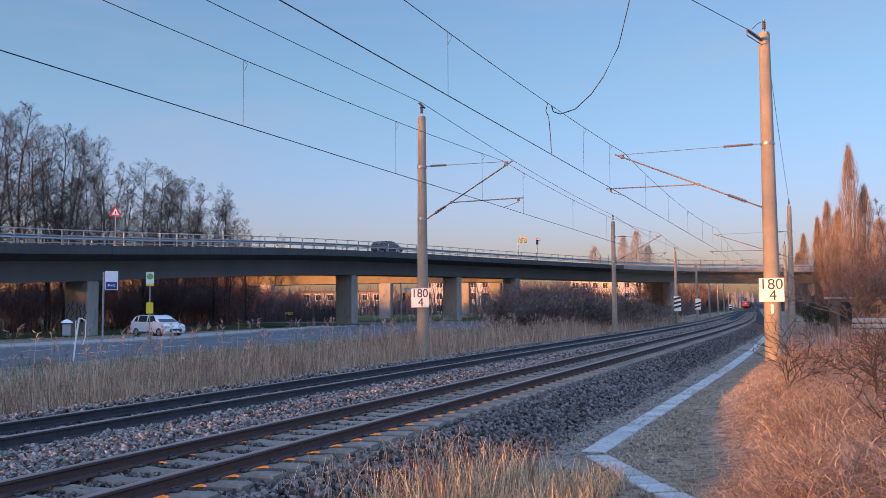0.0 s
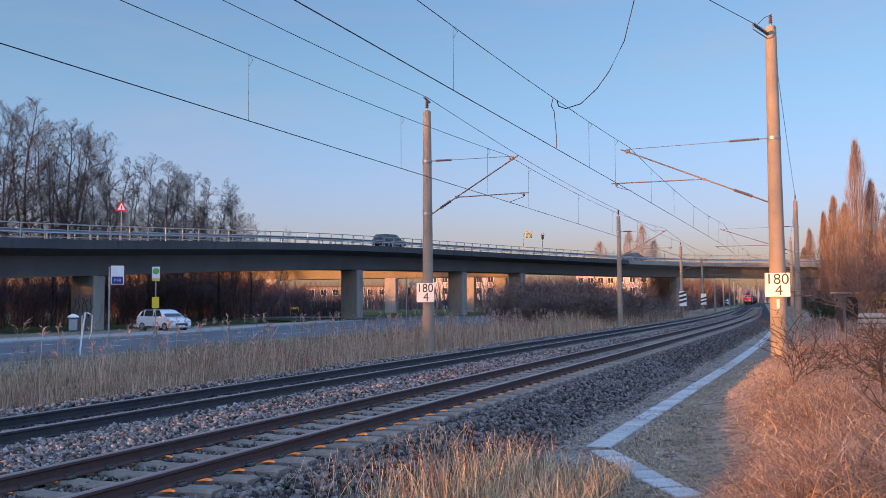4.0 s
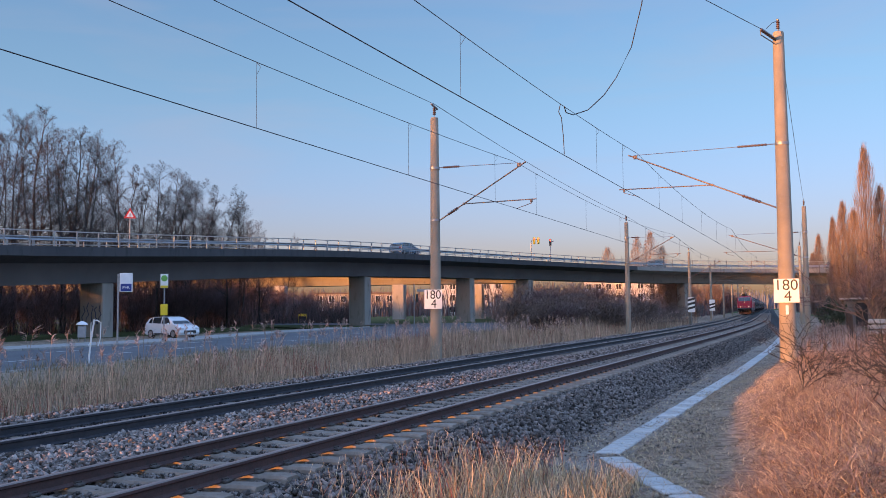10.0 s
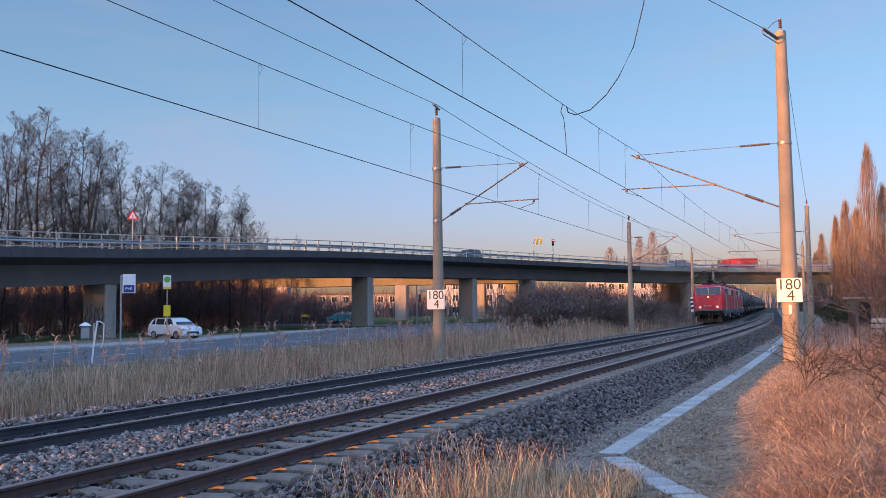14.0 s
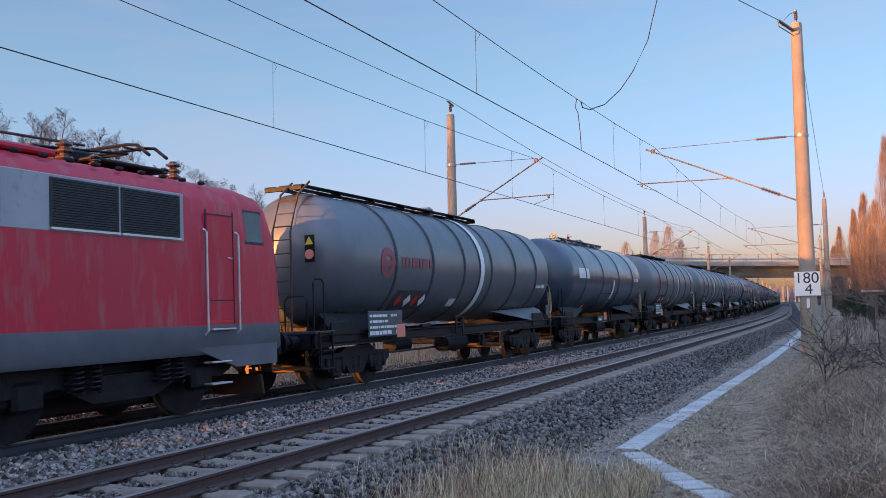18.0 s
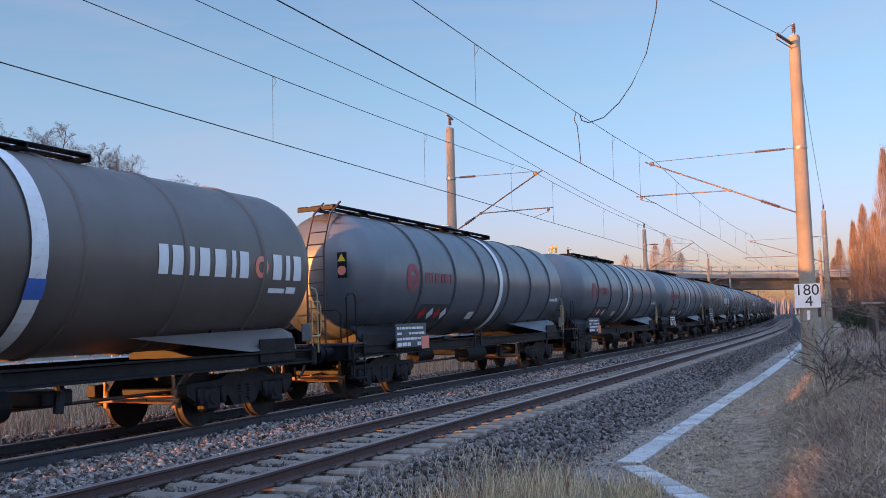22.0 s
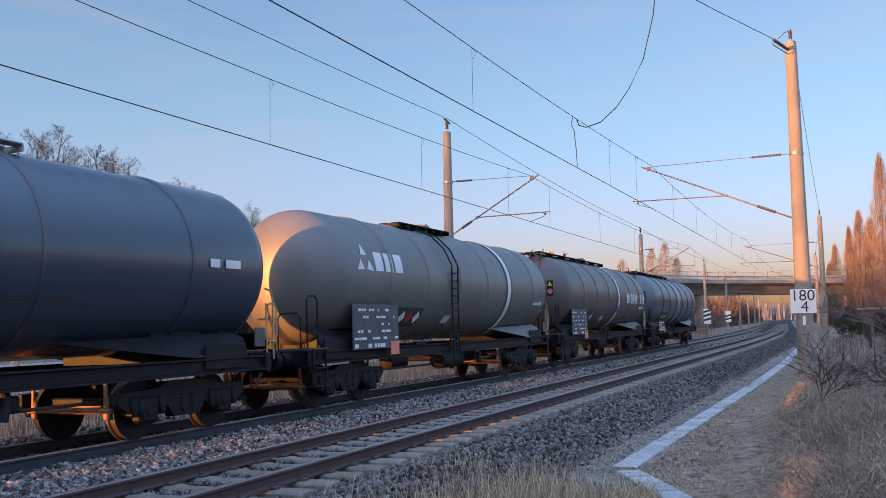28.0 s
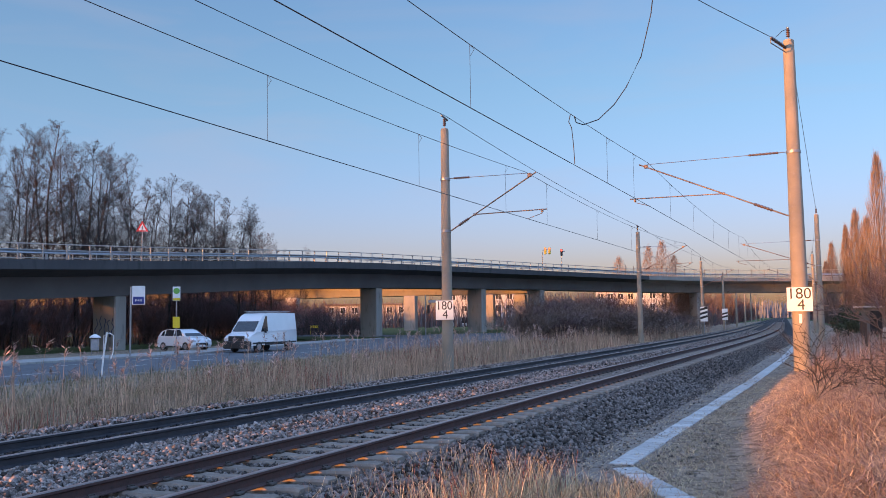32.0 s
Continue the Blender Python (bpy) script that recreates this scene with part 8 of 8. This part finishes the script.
def house(x, y, z, w, d, storeys, turn, wall_mat, label, cols, pitched=False):
    t = thing("apartment_building" if storeys > 2 else "house", label, "building", pose(x, y, z, 0, 0, turn), "distant buildings")
    h = storeys * 2.9
    part("wall", Mesh().box(0, 0, h / 2, w, d, h), wall_mat, t)
    m = Mesh()
    if pitched:
        m.loft([[(xx, -d / 2 - 0.4, h - 0.05), (xx, 0, h + d * 0.32), (xx, d / 2 + 0.4, h - 0.05)] for xx in (-w / 2 - 0.4, w / 2 + 0.4)])
    else:
        m.box(0, 0, h + 0.2, w + 0.5, d + 0.5, 0.4, 0.05)
    part("roof", m, ROOFING, t)
    wm = Mesh().box(0, 0, 0, 1.3, 0.08, 1.45, 0.03).data("window_pane", DARKGLASS)
    fm = Mesh()
    for a, b, c, e in ((0, 0.78, 1.5, 0.1), (0, -0.78, 1.5, 0.1), (0.7, 0, 0.1, 1.6), (-0.7, 0, 0.1, 1.6), (0, 0, 0.07, 1.5)):
        fm.box(a, -0.03, b, c, 0.1, e)
    fm = fm.data("window_frame", WHITE)
    for s in range(storeys):
        for c in range(cols):
            xx = -w / 2 + w * (c + 0.5) / cols
            win = part("window", wm, None, t, m=pose(xx, -d / 2 - 0.02, s * 2.9 + 1.6))
            part("frame", fm, None, win)
    return t


for bear, dist, w, storeys, turn, mt, label, cols, pitched in (
    (-12.6, 255, 16, 4, 14, PLASTER, "grey-white apartment building beyond the viaduct", 6, False),
    (-11.0, 250, 9, 4, 14, PLASTER, "white stair tower of an apartment building", 3, False),
    (-21.6, 230, 17, 3, 22, PLASTER, "pale building lit pink behind the viaduct", 6, False),
    (-28.5, 240, 24, 2, 28, PLASTER2, "cream low building behind bare trees", 8, False),
    (-38.0, 170, 22, 2, 38, PLASTER2, "cream house behind the wood", 6, True),
    (4.4, 190, 12, 2, -5, PLASTER2, "house with a dull roof behind the gardens", 4, True),
):
    x, y = bear_at(bear, dist)
    house(x, y, 0.0, w, 11, storeys, turn, mt, label, cols, pitched)

# gardens right of the line
CONC = mat("stack_concrete", (0.36, 0.33, 0.3), (0.43, 0.4, 0.37), 2, 0.9, bump=0.2)
stack = thing("concrete_block_stack", "weathered concrete slabs stacked on the grass", "concrete blocks", pose(2.75, 58, gz(2.75, 58), 0, 0, -6))
for k in range(3):
    part("slab", Mesh().box(0.03 * k, 0, 0.12 + 0.31 * k, 1.75, 0.9, 0.24, 0.03), CONC, stack)
    for q in (-0.7, 0.7):
        part("spacer", Mesh().box(q, 0, 0.31 * k - 0.035, 0.15, 0.8, 0.075), BARK, stack)
shed = thing("garden_shed", "low grey garden shed with a pale flat roof", "shed", pose(3.6, 82, gz(3.6, 82), 0, 0, -8))
part("wall", Mesh().box(0, 0, 1.1, 5.0, 3.0, 2.2, 0.02), mat("shed_wood", (0.16, 0.13, 0.11), (0.22, 0.18, 0.15), 2, 0.9, stretch=(8, 8, 0.5)), shed)
part("roof", Mesh().box(0, 0, 2.28, 5.6, 3.6, 0.14, 0.03), CONC, shed)
part("door", Mesh().box(-1.2, -1.52, 1.0, 0.9, 0.05, 1.9, 0.02), BARK, shed)
part("window", Mesh().box(0.9, -1.52, 1.35, 0.9, 0.05, 0.7, 0.02), DARKGLASS, shed)
rng2 = np.random.default_rng(9)
for x, y, w, h in ((0.1, 78, 1.1, 2.3), (1.3, 90, 1.2, 2.0)):
    n = 2200
    u = rng2.normal(size=(n, 3))
    u /= np.linalg.norm(u, axis=1)[:, None]
    c = u * rng2.uniform(0.55, 1.0, n)[:, None] * [w, w, h / 2] * (1 + 0.25 * np.sin(5 * u[:, :1] + 3 * u[:, 2:])) + [0, 0, h / 2]
    e = rng2.normal(size=(n, 2, 3)) * 0.09
    v = np.stack([c, c + e[:, 0], c + e[:, 1]], 1).reshape(-1, 3)
    t = thing("evergreen_bush", "dark evergreen bush in the garden", "shrub", pose(x, y, gz(x, y)))
    part("foliage", mesh_np("foliage", v, np.arange(3 * n).reshape(-1, 3), EVERGREEN), None, t)
    part("trunk", Mesh().tube([(0, 0, -0.1), (0.05, 0, h * 0.6)], [0.07, 0.03], 7), BARK, t)
for k in range(26):
    x, y = random.uniform(2.0, 16), random.uniform(66, 150)
    if k < 9:
        x, y = random.uniform(4.5, 9.5), random.uniform(75, 110)
    plant("shrub", (PALESHRUB + SHRUB)[k % 6], x, y, random.uniform(0.8, 1.5), "bare brown garden bush by the fence", "shrub", "garden bushes", wide=random.uniform(1.0, 1.5))
for k, (x, y, q) in enumerate(((6.6, 84, 0.6), (8.8, 92, 0.75), (7.4, 100, 0.66), (10.5, 110, 0.8), (12, 126, 0.8), (6.0, 132, 0.6))):
    plant("tree", ALDER[k % 4], x, y, q, "bare garden tree with grey-brown twigs", "tree", "garden trees", wide=q * 0.9)
fence = thing("garden_fence", "thin wire fence on wooden posts along the gardens", "fence", kind="structure")
fp = Mesh().box(0, 0, 0.6, 0.09, 0.09, 1.2, 0.01).data("fence_post", BARK)
for k in range(16):
    x, y = 0.9 + 0.02 * k, 50 + 4.5 * k
    part("fence_post", fp, None, fence, m=pose(x, y, gz(x, y)))
for z in (0.45, 1.0):
    part("fence_wire", Mesh().tube([(0.9 + 0.02 * k, 50 + 4.5 * k, gz(0.9, 50 + 4.5 * k) + z) for k in range(16)], 0.008, 4), WIRE, fence)


# ---- what moves ----
def motions():
    # the train runs at a steady 27.78 m/s; its nose passes 9.05 m at 17 s
    for v, back in TRAIN:
        rows = []
        for k in range(33):
            s = 9.05 + 27.78 * (17 - k) + back
            x, y, a = along(s, -SPACING)
            rows.append((float(k), pose(x, y, -0.029, 0, RAIL_TILT, math.degrees(a))))
        walk(v, rows)

    def drive(v, s0, t0, speed, off, forward=1):
        """A vehicle along the viaduct at a steady speed, at s0 metres at t0 seconds."""
        rows = []
        for k in range(33):
            s = min(max(s0 + speed * forward * (k - t0), 1.0), seg_all[-1] - 1.0)
            x, y, z, a = on_bridge(s, off)
            rows.append((float(k), pose(x, y, z + 0.035, 0, 0, math.degrees(a) + (180 if forward > 0 else 0))))
        walk(v, rows)

    drive(car_a, 213.9, 0.0, 15.5, 3.0)
    drive(car_b, 163.5, 1.0, 16.6, 3.0)
    drive(car_c, 163.0, 7.0, 17.3, 3.0)
    drive(car_d, 293.8, 9.0, 12.0, 6.3, -1)
    drive(lorry, 307.0, 13.0, 11.5, 6.3, -1)
    # teal car: comes out from behind the piers and turns off to the left
    rows = [(0.0, (-38, 205)), (5.0, (-32, 162)), (9.0, (-28.2, 124)), (10.0, (-28.8, 114)), (11.0, (-32, 107.4)), (12.0, (-39.4, 104)), (13.0, (-47.5, 100.8)), (14.0, (-56, 98)), (16.0, (-74, 96)), (22.0, (-120, 96)), (32.0, (-160, 98))]
    keyed = []
    for i, (t, (x, y)) in enumerate(rows):
        (xa, ya), (xb, yb) = rows[max(i - 1, 0)][1], rows[min(i + 1, len(rows) - 1)][1]
        keyed.append((t, pose(x, y, gz(x, y) + 0.08, 0, 0, way(xb - xa, yb - ya))))
    walk(car_e, keyed)
    # white van: rolls up behind the waiting hatchback and slows down
    rows = [(0.0, (-35.0, 420)), (24.0, (-35.2, 122)), (28.0, (-35.4, 72)), (29.0, (-35.6, 62.3)), (30.0, (-35.9, 55.6)), (30.5, (-36.0, 53.5)), (31.0, (-36.1, 52.45)), (31.5, (-36.15, 51.7)), (32.0, (-36.2, 51.0))]
    walk(van, [(t, pose(x, y, gz(x, y) + 0.06, 0, 0, way(0.0, -1.0))) for t, (x, y) in rows])


motions()
